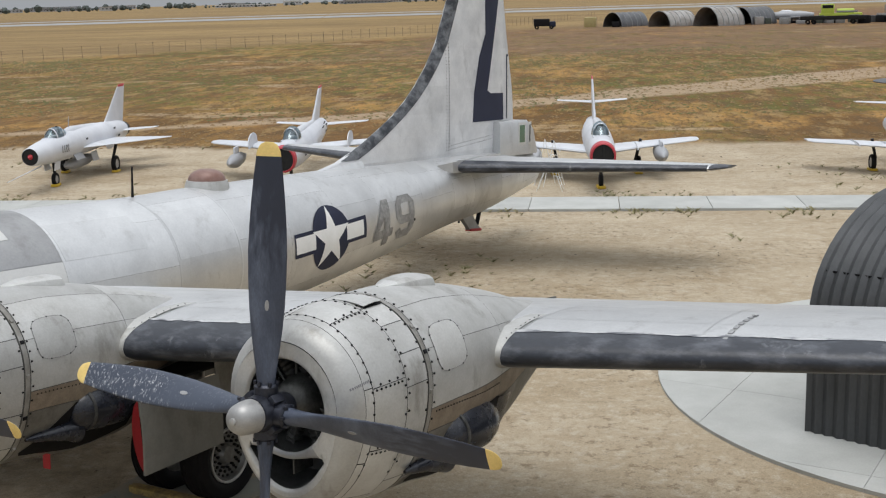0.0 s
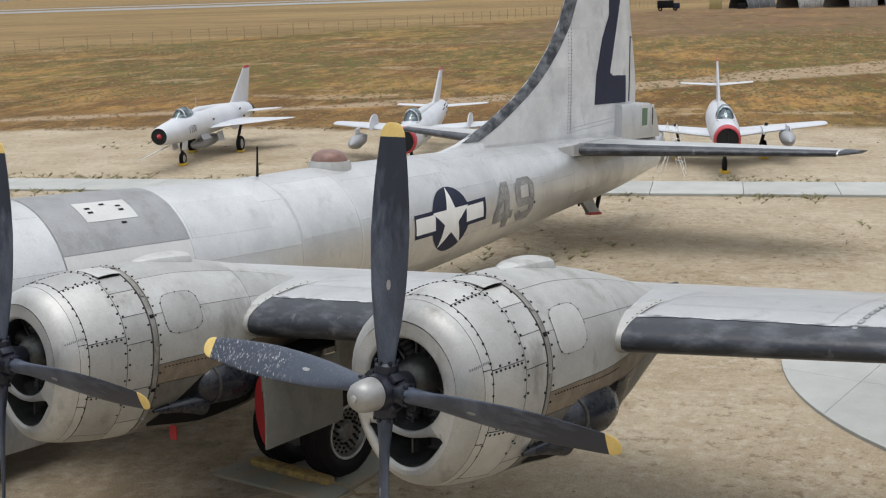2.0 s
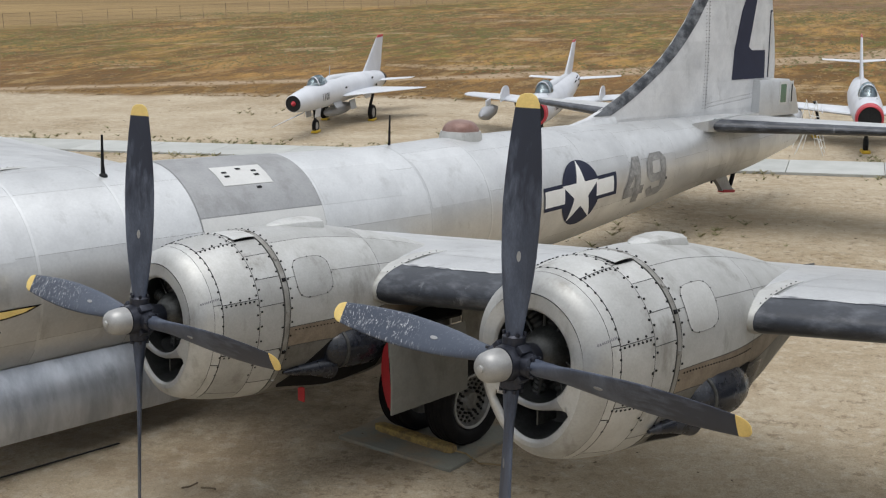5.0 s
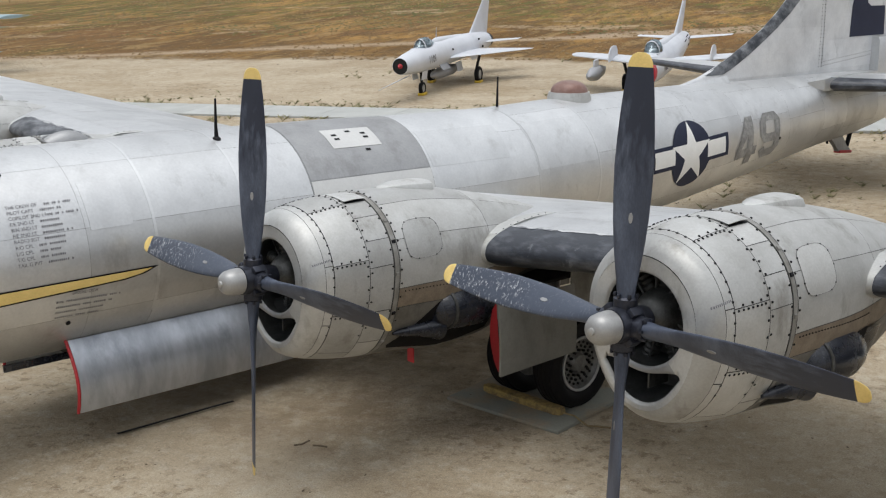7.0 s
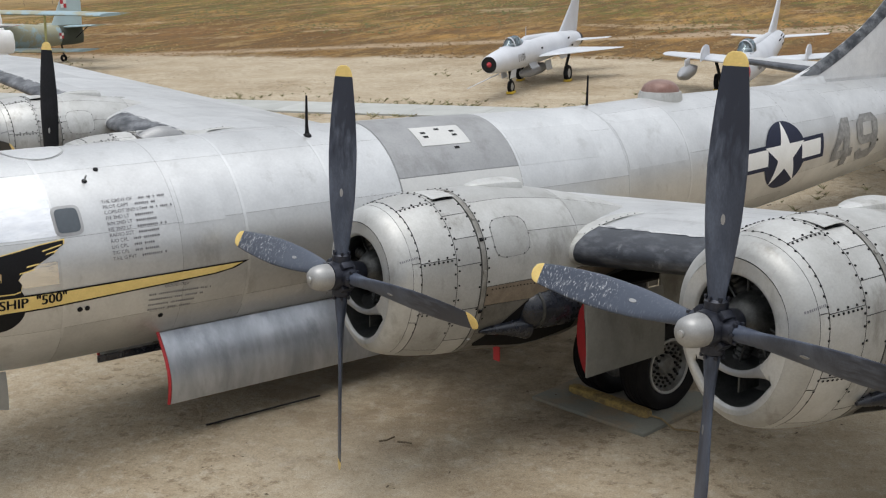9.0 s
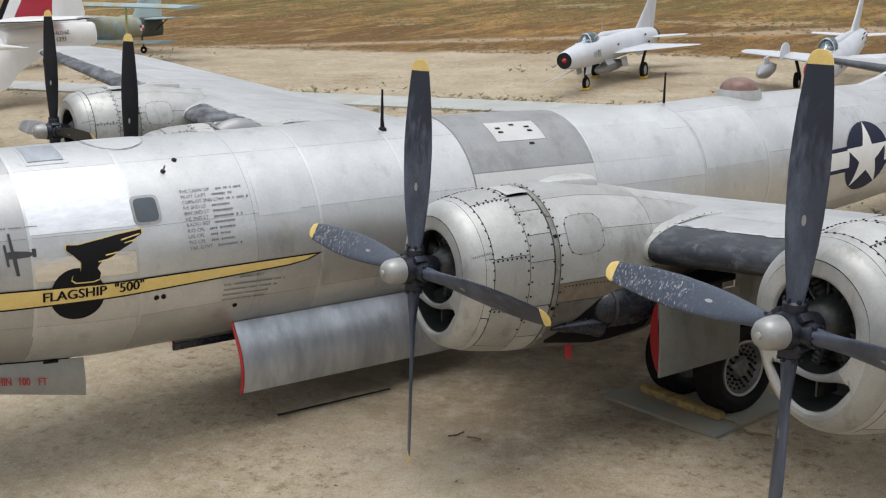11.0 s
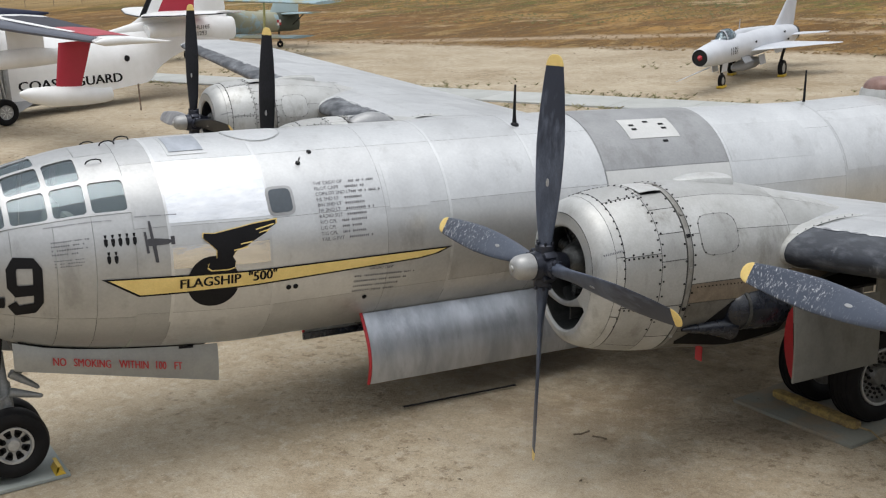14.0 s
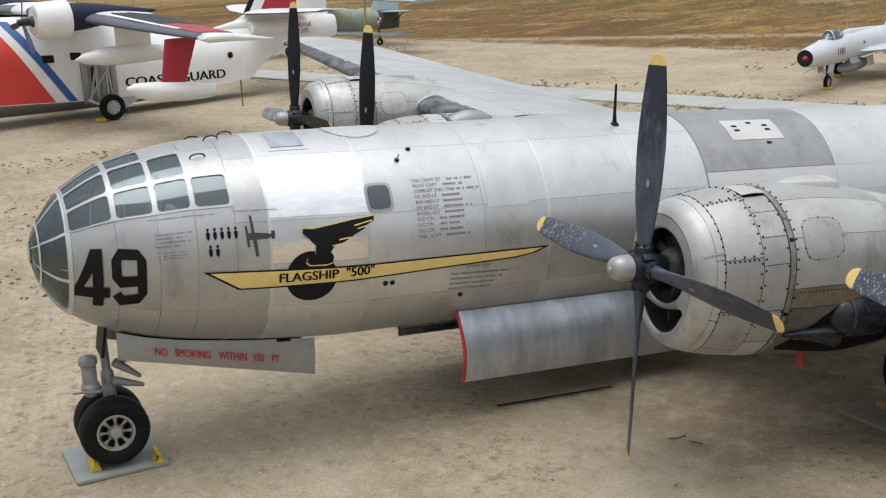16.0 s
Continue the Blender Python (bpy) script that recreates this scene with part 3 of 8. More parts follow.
def skin_patch(x0, x1, a0, a1, off=0.0, gap=0.0, thick=0.0, da=5.0, dx=0.3):
    """A piece of the skin between two stations and two angles."""
    r = max(0.2, (top_line((x0 + x1) / 2) - low_line((x0 + x1) / 2)) / 2)
    ga = math.degrees(gap / r)
    x0, x1, a0, a1 = x0 + gap, x1 - gap, a0 + ga, a1 - ga
    nx, na = max(2, int((x1 - x0) / dx) + 1), max(2, int((a1 - a0) / da) + 1)
    rows = [[skin(x0 + (x1 - x0) * i / nx, a0 + (a1 - a0) * j / na, off) for j in range(na + 1)] for i in range(nx + 1)]
    bm = loft(rows, False)
    if thick:
        lows = [[skin(x0 + (x1 - x0) * i / nx, a0 + (a1 - a0) * j / na, off - thick) for j in range(na + 1)] for i in range(nx + 1)]
        edge = [r[0] for r in rows] + rows[-1][1:] + [r[-1] for r in rows[-2::-1]] + rows[0][-2:0:-1]
        edge2 = [r[0] for r in lows] + lows[-1][1:] + [r[-1] for r in lows[-2::-1]] + lows[0][-2:0:-1]
        loft([edge, edge2], True, (False, False), bm)
    bmesh.ops.recalc_face_normals(bm, faces=bm.faces[:])
    return bm


def fix_out(bm, centre):
    """Turns an open patch's faces away from a line along x."""
    bm.normal_update()
    s = sum((f.calc_center_median() - Vector((f.calc_center_median().x, *centre))).dot(f.normal) for f in bm.faces)
    if s < 0:
        bmesh.ops.reverse_faces(bm, faces=bm.faces[:])
    return bm


# inner hull, behind the seams of the skin
rings = [[skin(x, d, -0.012) for d in range(0, 360, 8)] for x in [2.45 + 0.35 * k for k in range(83)]]
fuselage = part("fuselage", loft(rings), SEAM, bomber)
STATIONS = [0.42, 0.97, 1.465, 1.925, 2.42, 2.86, 4.22, 5.9, 6.92, 8.45, 9.7, 12.24, 14.85, 16.55, 18.15, 19.9, 21.6, 23.7, 25.4, 26.6, 28.3, 29.9, 31.2]
GLAZED = {(0, r) for r in (0, 1, 2)} | {(1, r) for r in (0, 1, 2)} | {(2, r) for r in (1, 2)} | {(3, 2)}
BANDS = [(0, 18), (18, 40), (40, 61)]
for i, (x0, x1) in enumerate(zip(STATIONS, STATIONS[1:])):
    if x0 < 2.4:
        cells = [(-180, -120), (-120, -61), (61, 120), (120, 180)]
        for r, (a0, a1) in enumerate(BANDS):
            if (i, r) not in GLAZED:
                cells += [(a0, a1), (-a1, -a0)]
    else:
        shift = 9 * ((i * 7) % 3 - 1) if x0 > 12 else 0
        w = [-180, -118, -70, -31, 0, 31, 70, 118, 180]
        w = [a if abs(a) in (0, 180) else a + (shift if a > 0 else -shift) for a in w]
        cells = list(zip(w, w[1:]))
    for a0, a1 in cells:
        ml = ALU_N if x0 < 2.8 else ALU
        if x0 == 9.7 and 0 <= a0 < 61 or (x0 == 9.7 and a1 == 0):
            ml = ALU_D
        if x0 == 9.7 and a0 == 31:
            ml = ALU_D
        part("skin_panel", fix_out(skin_patch(x0, x1, a0, a1, 0.0, 0.002), (0, 0)), ml, fuselage)
# lap strips that stand proud along the stations
for x in (2.86, 4.22, 6.92, 8.45, 14.85, 16.55):
    part("lap_strip", fix_out(skin_patch(x - 0.022, x + 0.022, -125, 125, 0.004, 0, 0.003), (0, 0)), ALU, fuselage)
# overlaid sheets: name, x0, x1, a0, a1, material, height
SHEETS = [
    ("polished_panel", 2.87, 4.21, 32, 68.5, POLISH, 0.006),
    ("polished_panel", 2.87, 4.16, 80.5, 92, POLISH, 0.006),
    ("doubler_plate", 5.97, 6.6, 44.5, 71.5, ALU, 0.005),
    ("hatch_cover", 10.43, 11.44, 22.3, 41, ALU_L, 0.010),
    ("grey_skin_panel", 9.72, 12.23, 3, 61.6, ALU_D, 0.005),
    ("fillet_panel", 9.72, 12.23, 62.2, 81.5, ALU_L, 0.008),
    ("doubler_plate", 14.88, 16.5, 34, 75, ALU, 0.006),
    ("doubler_plate", 12.3, 14.2, 31.5, 62, ALU, 0.004),
]
for name, x0, x1, a0, a1, ml, h in SHEETS:
    part(name, fix_out(skin_patch(x0, x1, a0, a1, h if name != "hatch_cover" else 0.012, 0, 0.005, 4.0, 0.2), (0, 0)), ml, fuselage)
for x, a in ((10.62, 29), (11.22, 29), (10.62, 33), (11.22, 33), (10.95, 26), (11.1, 44)):
    part("latch_slot", fix_out(skin_patch(x - 0.05, x + 0.05, a - 0.9, a + 0.9, 0.0165 if a < 42 else 0.012, 0, 0.002), (0, 0)), BLACK, fuselage)

# cockpit glazing: bars along and round, panes between
cockpit = part("cockpit_interior", spin([(2.44, 0.02), (2.44, 1.36), (2.40, 1.36), (2.40, 0.02)], 28), GREEN_IN, bomber)
floor_bm = loft([[(x, -w, -0.47), (x, w, -0.47), (x, w, -0.42), (x, -w, -0.42)] for x, w in ((0.62, 0.5), (1.2, 0.85), (2.45, 0.95))])
for y in (-0.55, 0.55):
    box(0.5, 0.5, 0.12, pose(1.45, y, -0.1), 0.04, floor_bm)
    box(0.12, 0.5, 0.75, pose(1.72, y, 0.28, 0, 12, 0), 0.04, floor_bm)
box(0.25, 1.7, 0.3, pose(0.85, 0, 0.05), 0.05, floor_bm)
part("cockpit_floor", floor_bm, GREEN_IN, cockpit)


for sgn in (1, -1):
    for i, r in sorted(GLAZED):
        x0, x1 = STATIONS[i], STATIONS[i + 1]
        a0, a1 = BANDS[r]
        aa, bb = (a0 + 1.4, a1 - 1.4) if sgn > 0 else (-a1 + 1.4, -a0 - 1.4)
        part("window_pane", fix_out(skin_patch(x0 + 0.03, x1 - 0.03, aa, bb, -0.004, 0, 0, 3.0, 0.12), (0, 0)), GLASS, bomber)
        lo, hi = (a0, a1) if sgn > 0 else (-a1, -a0)
        # one frame round each pane, with rounded corners
        frame_bm = bmesh.new()
        wx, wa, rx, ra = 0.032, 1.35, 0.055, 2.4
        corners = []
        for cx, sx in ((x0 + wx, 1), (x1 - wx, -1)):
            for ca, sa in ((lo + wa, 1), (hi - wa, -1)):
                arc = [(cx + sx * rx * (1 - math.cos(q)), ca + sa * ra * (1 - math.sin(q))) for q in [math.pi / 2 * k / 5 for k in range(6)]]
                corners.append([(cx, ca)] + arc)
        for poly in corners:
            join(frame_bm, fix_out(lay(flat(poly, (0.5, 20)), lambda x, a: skin(x, a, 0.010)), (0, 0)))
        for bx0, bx1, ba0, ba1 in ((x0, x0 + wx, lo, hi), (x1 - wx, x1, lo, hi), (x0 + wx, x1 - wx, lo, lo + wa), (x0 + wx, x1 - wx, hi - wa, hi)):
            join(frame_bm, fix_out(skin_patch(bx0, bx1, ba0, ba1, 0.010, 0, 0.03, 3.0, 0.1), (0, 0)))
        part("window_frame", frame_bm, ALU_N, bomber)
# nose bowl
for k in range(8):
    a0 = k * 45 + 15
    for x0, x1 in ((0.012, 0.11), (0.11, 0.42)):
        part("nose_pane", fix_out(skin_patch(x0, x1, a0 + 1.2, a0 + 43.8, -0.006, 0, 0, 5, 0.03), (0, 0.05)), GLASS, bomber)
    part("nose_rib", fix_out(skin_patch(0.012, 0.42, a0 - 1.5, a0 + 1.5, 0.006, 0, 0.02, 3, 0.03), (0, 0.05)), ALU, bomber)
for x0, x1 in ((0.40, 0.455), (0.10, 0.118), (0.003, 0.02)):
    part("nose_ring", fix_out(skin_patch(x0, x1, -180, 180, 0.008, 0, 0.02, 5, 0.03), (0, 0.05)), ALU, bomber)
part("nose_cap", spin([(-0.004, 0.02), (0.0, 0.1), (0.012, 0.15)], 20, m=pose(0, 0, 0.09)), ALU, bomber)

# side windows with frames, roof window, astrodome ring, grab handles
for sgn in (1, -1):
    for x0, x1, a0, a1 in ((4.23, 4.55, 54.6, 67.8),):
        aa, bb = (a0, a1) if sgn > 0 else (-a1, -a0)
        def rounded(gx, ga):
            cx0, ca0, hx, ha = (x0 + x1) / 2, (aa + bb) / 2, (x1 - x0) / 2 + gx, (bb - aa) / 2 + ga
            return [(cx0 + hx * abs(math.cos(q)) ** 0.4 * (1 if math.cos(q) > 0 else -1), ca0 + ha * abs(math.sin(q)) ** 0.4 * (1 if math.sin(q) > 0 else -1)) for q in [2 * math.pi * (k + 0.5) / 40 for k in range(40)]]

        for nm, gx, ga, off, ml in (("window_frame", 0.035, 1.4, 0.007, ALU_D), ("window_pane", -0.005, -0.2, 0.012, PANE)):
            part(nm, fix_out(lay(flat(rounded(gx, ga), (0.1, 4)), lambda x, a: skin(x, a, off)), (0, 0)), ml, bomber)
roof = part("roof_window_frame", fix_out(skin_patch(3.08, 3.62, 2, 27, 0.006, 0, 0.006), (0, 0)), ALU, bomber)
part("roof_window_pane", fix_out(skin_patch(3.12, 3.58, 4, 24, 0.013, 0, 0.004), (0, 0)), ALU_B, roof)
for x, a in ((2.42, 6), (2.13, 26), (2.66, -2), (2.3, -20)):
    p = [Vector(skin(x - 0.10, a, 0)), Vector(skin(x - 0.085, a, 0.035)), Vector(skin(x - 0.03, a, 0.055)), Vector(skin(x + 0.03, a, 0.055)), Vector(skin(x + 0.085, a, 0.035)), Vector(skin(x + 0.10, a, 0))]
    part("grab_handle", bent(p, 0.009), BLACK, bomber)
ring = bmesh.new()
for k in range(40):
    a0, a1 = 2 * math.pi * k / 40, 2 * math.pi * (k + 1) / 40
    tube(skin(4.42 + 0.42 * math.cos(a0), 3 + 16 * math.sin(a0), 0.002), skin(4.42 + 0.42 * math.cos(a1), 3 + 16 * math.sin(a1), 0.002), 0.006, n=6, bm=ring)
part("turret_ring", ring, ALU, bomber)
part("turret_plate", fix_out(lay(flat([(4.42 + 0.4 * math.cos(k * 0.209), 3 + 15.4 * math.sin(k * 0.209)) for k in range(30)]), lambda x, a: skin(x, a, 0.009)), (0, 0)), ALU, bomber)
for x, a in ((4.79, 40), (5.02, 32.5), (4.43, 108), (4.53, 108), (5.62, 122), (23.25, 99)):
    b = spin([(-0.01, 0.035), (0.012, 0.035), (0.02, 0.022)], 12, "Z", Matrix.Translation(skin(x, a)) @ Vector((0, -math.sin(radians(a)), math.cos(radians(a)))).to_track_quat("Z", "Y").to_matrix().to_4x4())
    part("skin_port", b, BLACK, bomber)
part("drain_mast", tube(skin(4.79, 40), skin(4.79, 40, 0.12), 0.012), GEAR, bomber)
# antennas
for x, y, h in ((8.55, -0.5, 0.60), (15.1, 0.0, 0.57)):
    z = top_line(x) - 0.16 * abs(y)
    part("antenna_mast", loft([[(x - 0.035 + 0.011 * s, y - 0.01 + 0.02 * k, z - 0.03) for s, k in ((0, 0), (5, 0), (5, 1), (0, 1))], [(x - 0.01 + 0.01 * s, y - 0.006 + 0.012 * k, z + h) for s, k in ((0, 0), (3, 0), (3, 1), (0, 1))]]), BLACK, bomber, "black tapered whip mast")
part("antenna_foot", spin([(-0.03, 0.075), (0.012, 0.06), (0.03, 0.035), (0.14, 0.024)], 16, "Z", pose(8.55, -0.5, 1.38)), BLACK, bomber, "black sealed foot of the mast")
# red-brown sighting dome on its ring, oval blister on the wing root
dome_base = part("sighting_dome_base", spin([(-0.12, 0.45), (0.02, 0.44), (0.12, 0.41), (0.12, 0.2)], 36, "Z", pose(17.15, 0, 1.36, 0, 0, 0)), ALU_C, bomber)
part("sighting_dome", spin([(0.0, 0.38), (0.06, 0.365), (0.13, 0.32), (0.18, 0.25), (0.215, 0.15), (0.23, 0.02)], 36, "Z", pose(17.15, 0, 1.48)), DOME, dome_base, "oxidised red-brown dome")

# -- wings --
FOIL_T = 0.162


def wing_at(y, side):
    """Leading edge, height and chord at a span station; side -1 port, 1 starboard."""
    s = abs(y)
    x = 10.4 + 0.136 * (s - 10.25) if side < 0 else 8.95 + 0.04 * (s - 1.4)
    z = (-0.22 + 0.0787 * s) if side < 0 else (0.10 + 0.057 * s)
    return x, z, 5.25 - 0.137 * s


def wing_point(y, side, c, up, off=0.0):
    x, z, ch = wing_at(y, side)
    t = FOIL_T - 0.003 * abs(y)
    c = min(max(c, 0), 1)
    h = 5 * t * (0.2969 * math.sqrt(c) - 0.126 * c - 0.3516 * c**2 + 0.2843 * c**3 - 0.1036 * c**4) * (1.12 if up > 0 else 0.88)
    nx = -1.0 if c < 0.02 else -0.35 * (1 - c / 0.2) if c < 0.2 else 0
    return (x + c * ch + nx * off, y, z + up * (h * ch + off * (0.25 if c < 0.004 else 1)))


for side in (-1, 1):
    name = "port_wing" if side < 0 else "starboard_wing"
    secs = [(*(lambda w: (w[0], side * s, w[1], w[2]))(wing_at(s, side)), FOIL_T - 0.003 * s) for s in (0.3, 3, 6, 9, 12, 15, 18, 20.5, 21.3, 21.6)]
    secs = [(x, y, z, c, t) if abs(y) < 20.6 else (x + (abs(y) - 20.5) * 0.5, y, z, c * (1 - (abs(y) - 20.4) * 0.35), t * (1 - 0.5 * (abs(y) - 20.5))) for x, y, z, c, t in secs]
    wg = part(name, wing(secs, n=20), ALU, bomber)
    # skin sheets over the upper and lower faces
    spans = [1.5, 3.3, 5.2, 7.0, 8.4, 10.3, 12.35, 14.6, 17.0, 19.0, 20.4]
    for a, b in zip(spans, spans[1:]):
        for c0, c1 in ((0.11, 0.24), (0.24, 0.52), (0.52, 0.78), (0.78, 0.985)):
            rows = [[wing_point(side * (a + 0.004 + (b - a - 0.008) * i / 2), side, c0 + 0.001 + (c1 - c0 - 0.002) * j / 5, 1, 0.004) for j in range(6)] for i in range(3)]
            bm = loft(rows, False)
            bm.normal_update()
            if sum(f.normal.z for f in bm.faces) < 0:
                bmesh.ops.reverse_faces(bm, faces=bm.faces[:])
            part("skin_panel", bm, ALU, wg)
    for a, b in ((5.06, 8.55), (10.17, 20.3)) if side < 0 else ((5.35, 8.7), (10.5, 20.3)):
        n = max(3, int((b - a) / 0.5))
        rows = []
        for i in range(n + 1):
            y = side * (a + (b - a) * i / n)
            up = [0.105, 0.07, 0.045, 0.024, 0.01, 0.003, 0.0]
            rows.append([wing_point(y, side, c, 1, 0.012) for c in up] + [wing_point(y, side, c, -1, 0.012) for c in up[-2::-1]])
        bm = loft(rows, False)
        bmesh.ops.recalc_face_normals(bm, faces=bm.faces[:])
        bmesh.ops.solidify(bm, geom=bm.faces[:], thickness=0.004)
        part("deicer_boot", bm, BOOT if side < 0 else BOOT_F, wg, "chalky black rubber de-icing boot on the leading edge")
        # worn pale strip along the upper edge, and a flared metal cuff at the nacelle
        rows = []
        for i in range(6 * n + 1):
            y = side * (a + (b - a) * i / (6 * n))
            w = 0.012 + 0.016 * noise.noise((y * 1.9, side, 4.0)) + 0.012 * noise.noise((y * 7.0, side, 1.0))
            rows.append([wing_point(y, side, 0.110, 1, 0.021), wing_point(y, side, 0.110 - max(0.004, w), 1, 0.021)])
        bm = loft(rows, False)
        bm.normal_update()
        if sum(f.normal.z for f in bm.faces) < 0:
            bmesh.ops.reverse_faces(bm, faces=bm.faces[:])
        part("worn_edge", bm, CHALK, wg, "chalky worn edge of the boot")
        rows = []
        for q, off in ((-0.1, 0.03), (0.02, 0.026), (0.10, 0.022)):
            up = [0.30, 0.2, 0.13, 0.108, 0.06, 0.04, 0.022, 0.01, 0.003, 0.0]
            y = side * (a + q)
            rows.append([wing_point(y, side, c, 1, off if c < 0.29 else 0.008) for c in up] + [wing_point(y, side, c, -1, off) for c in up[-2::-1]])
        bm = loft(rows, False)
        bmesh.ops.recalc_face_normals(bm, faces=bm.faces[:])
        bmesh.ops.solidify(bm, geom=bm.faces[:], thickness=0.006)
        part("wing_cuff", bm, ALU_C, wg)
        bolts = bmesh.new()
        for k in range(8):
            p = wing_point(side * (a + 0.075), side, 0.05 + 0.03 * k, 1, 0.026)
            spin([(-0.006, 0.009), (0.004, 0.008)], 6, "Z", Matrix.Translation(p), bolts)
        tagged(part("cuff_bolts", bolts, BLACK, wg), kind="stuff")
    if side < 0:
        # lifted access strip and joint straps where the outer wing bolts on
        for k in range(7):
            part("joint_strap", box(0.11, 0.05, 0.012, Matrix.Translation(wing_point(-12.62, -1, 0.1 + 0.05 * k, 1, 0.012)) @ pose(0, 0, 0, 0, -14 + 4 * k, 0)), ALU_D, wg)

# -- engines --
N_OFF = [0, 0.05, 0.15, 0.35, 0.7, 1.1, 1.75, 2.5, 3.2, 4.0, 4.8, 5.6, 6.3]
n_top = ease(N_OFF, [0.62, 0.70, 0.77, 0.82, 0.865, 0.875, 0.875, 0.80, 0.66, 0.46, 0.22, 0.05, -0.12])
n_wid = ease(N_OFF, [0.62, 0.71, 0.78, 0.83, 0.87, 0.88, 0.88, 0.86, 0.76, 0.60, 0.44, 0.28, 0.12])
n_low = ease(N_OFF, [0.93, 1.01, 1.07, 1.14, 1.22, 1.28, 1.34, 1.44, 1.44, 1.26, 0.98, 0.68, 0.4])


def nac(cx, cy, cz, off, deg, h=0.0):
    """A point of a nacelle; degrees from the top, round by port."""
    a = radians(deg)
    s, c = math.sin(a), math.cos(a)
    v = n_top(off) if c > 0 else n_low(off)
    w = n_wid(off)
    if c < 0:
        w *= 1 - 0.04 * c * c
    return (cx + off, cy - (w + h) * s, cz + (v + h) * c)


def nac_patch(c, o0, o1, a0, a1, h=0.0, gap=0.003, thick=0.0, da=6.0, do=0.12):
    o0, o1, a0, a1 = o0 + gap, o1 - gap, a0 + gap * 62, a1 - gap * 62
    no, na = max(2, int((o1 - o0) / do) + 1), max(2, int((a1 - a0) / da) + 1)
    rows = [[nac(*c, o0 + (o1 - o0) * i / no, a0 + (a1 - a0) * j / na, h) for j in range(na + 1)] for i in range(no + 1)]
    bm = loft(rows, False)
    fix_out(bm, (c[1], c[2]))
    if thick:
        bmesh.ops.solidify(bm, geom=bm.faces[:], thickness=thick)
    return bm


def blade_mesh():
    """A paddle blade that points up from the hub."""
    chord = ease([0.16, 0.3, 0.6, 1.0, 1.5, 2.0, 2.3, 2.45, 2.515, 2.535], [0.15, 0.17, 0.25, 0.33, 0.365, 0.315, 0.26, 0.222, 0.155, 0.08])
    thick = ease([0.16, 0.3, 0.6, 1.0, 1.5, 2.0, 2.3, 2.535], [0.15, 0.16, 0.095, 0.062, 0.042, 0.028, 0.02, 0.012])
    twist = ease([0.16, 1.0, 2.535], [16, 3, -7])
    bm = bmesh.new()
    rows = []
    zs = [0.16, 0.22, 0.3, 0.45, 0.6, 0.8, 1.0, 1.25, 1.5, 1.75, 2.0, 2.2, 2.405, 2.41, 2.43, 2.45, 2.49, 2.515, 2.53, 2.537]
    for z in zs:
        c, t, g = chord(z), thick(z), radians(57.5 - twist(z))
        d, n = Vector((math.cos(g), -math.sin(g), 0)), Vector((math.sin(g), math.cos(g), 0))
        rows.append([bm.verts.new(d * (c / 2 * math.cos(q)) + n * (t / 2 * math.sin(q)) + Vector((0, 0, z))) for q in [2 * math.pi * k / 16 for k in range(16)]])
    for z, a, b in zip(zs, rows, rows[1:]):
        for i in range(16):
            j = (i + 1) % 16
            f = bm.faces.new((a[i], a[j], b[j], b[i]))
            f.material_index = 1 if z >= 2.405 else 0 if i >= 8 else 2
    bm.faces.new(rows[0])
    bm.faces.new(rows[-1]).material_index = 1
    bmesh.ops.recalc_face_normals(bm, faces=bm.faces[:])
    me = bpy.data.meshes.new("blade")
    bm.to_mesh(me)
    bm.free()
    for m in (BLADE, YELLOW, BLADE):
        me.materials.append(m)
    me.polygons.foreach_set("use_smooth", [True] * len(me.polygons))
    return me


def fade_out(m, other, lo, hi):
    """Another paint takes over along the blade between two heights, with a ragged edge."""
    N, L = m.node_tree.nodes, m.node_tree.links
    b = next(n for n in N if n.type == "BSDF_PRINCIPLED")
    src = b.inputs["Base Color"].links[0].from_socket
    co, sep, tex, add, ramp, mix = N.new("ShaderNodeTexCoord"), N.new("ShaderNodeSeparateXYZ"), N.new("ShaderNodeTexNoise"), N.new("ShaderNodeMath"), N.new("ShaderNodeMapRange"), N.new("ShaderNodeMix")
    mp = N.new("ShaderNodeMapping")
    mp.inputs["Scale"].default_value = (5, 5, 1.2)
    mix.data_type = "RGBA"
    mix.inputs[7].default_value = (*other, 1)
    tex.inputs["Scale"].default_value, tex.inputs["Detail"].default_value = 3.0, 8
    add.operation = "MULTIPLY_ADD"
    add.inputs[1].default_value = 2.4
    ramp.inputs[1].default_value, ramp.inputs[2].default_value, ramp.inputs[4].default_value = lo, hi, 0.9
    L.new(co.outputs["Object"], sep.inputs[0])
    L.new(co.outputs["Object"], mp.inputs[0])
    L.new(mp.outputs[0], tex.inputs["Vector"])
    L.new(tex.outputs[0], add.inputs[0])
    L.new(sep.outputs["Z"], add.inputs[2])
    L.new(add.outputs[0], ramp.inputs[0])
    L.new(ramp.outputs[0], mix.inputs[0])
    L.new(src, mix.inputs[6])
    L.new(mix.outputs[2], b.inputs["Base Color"])


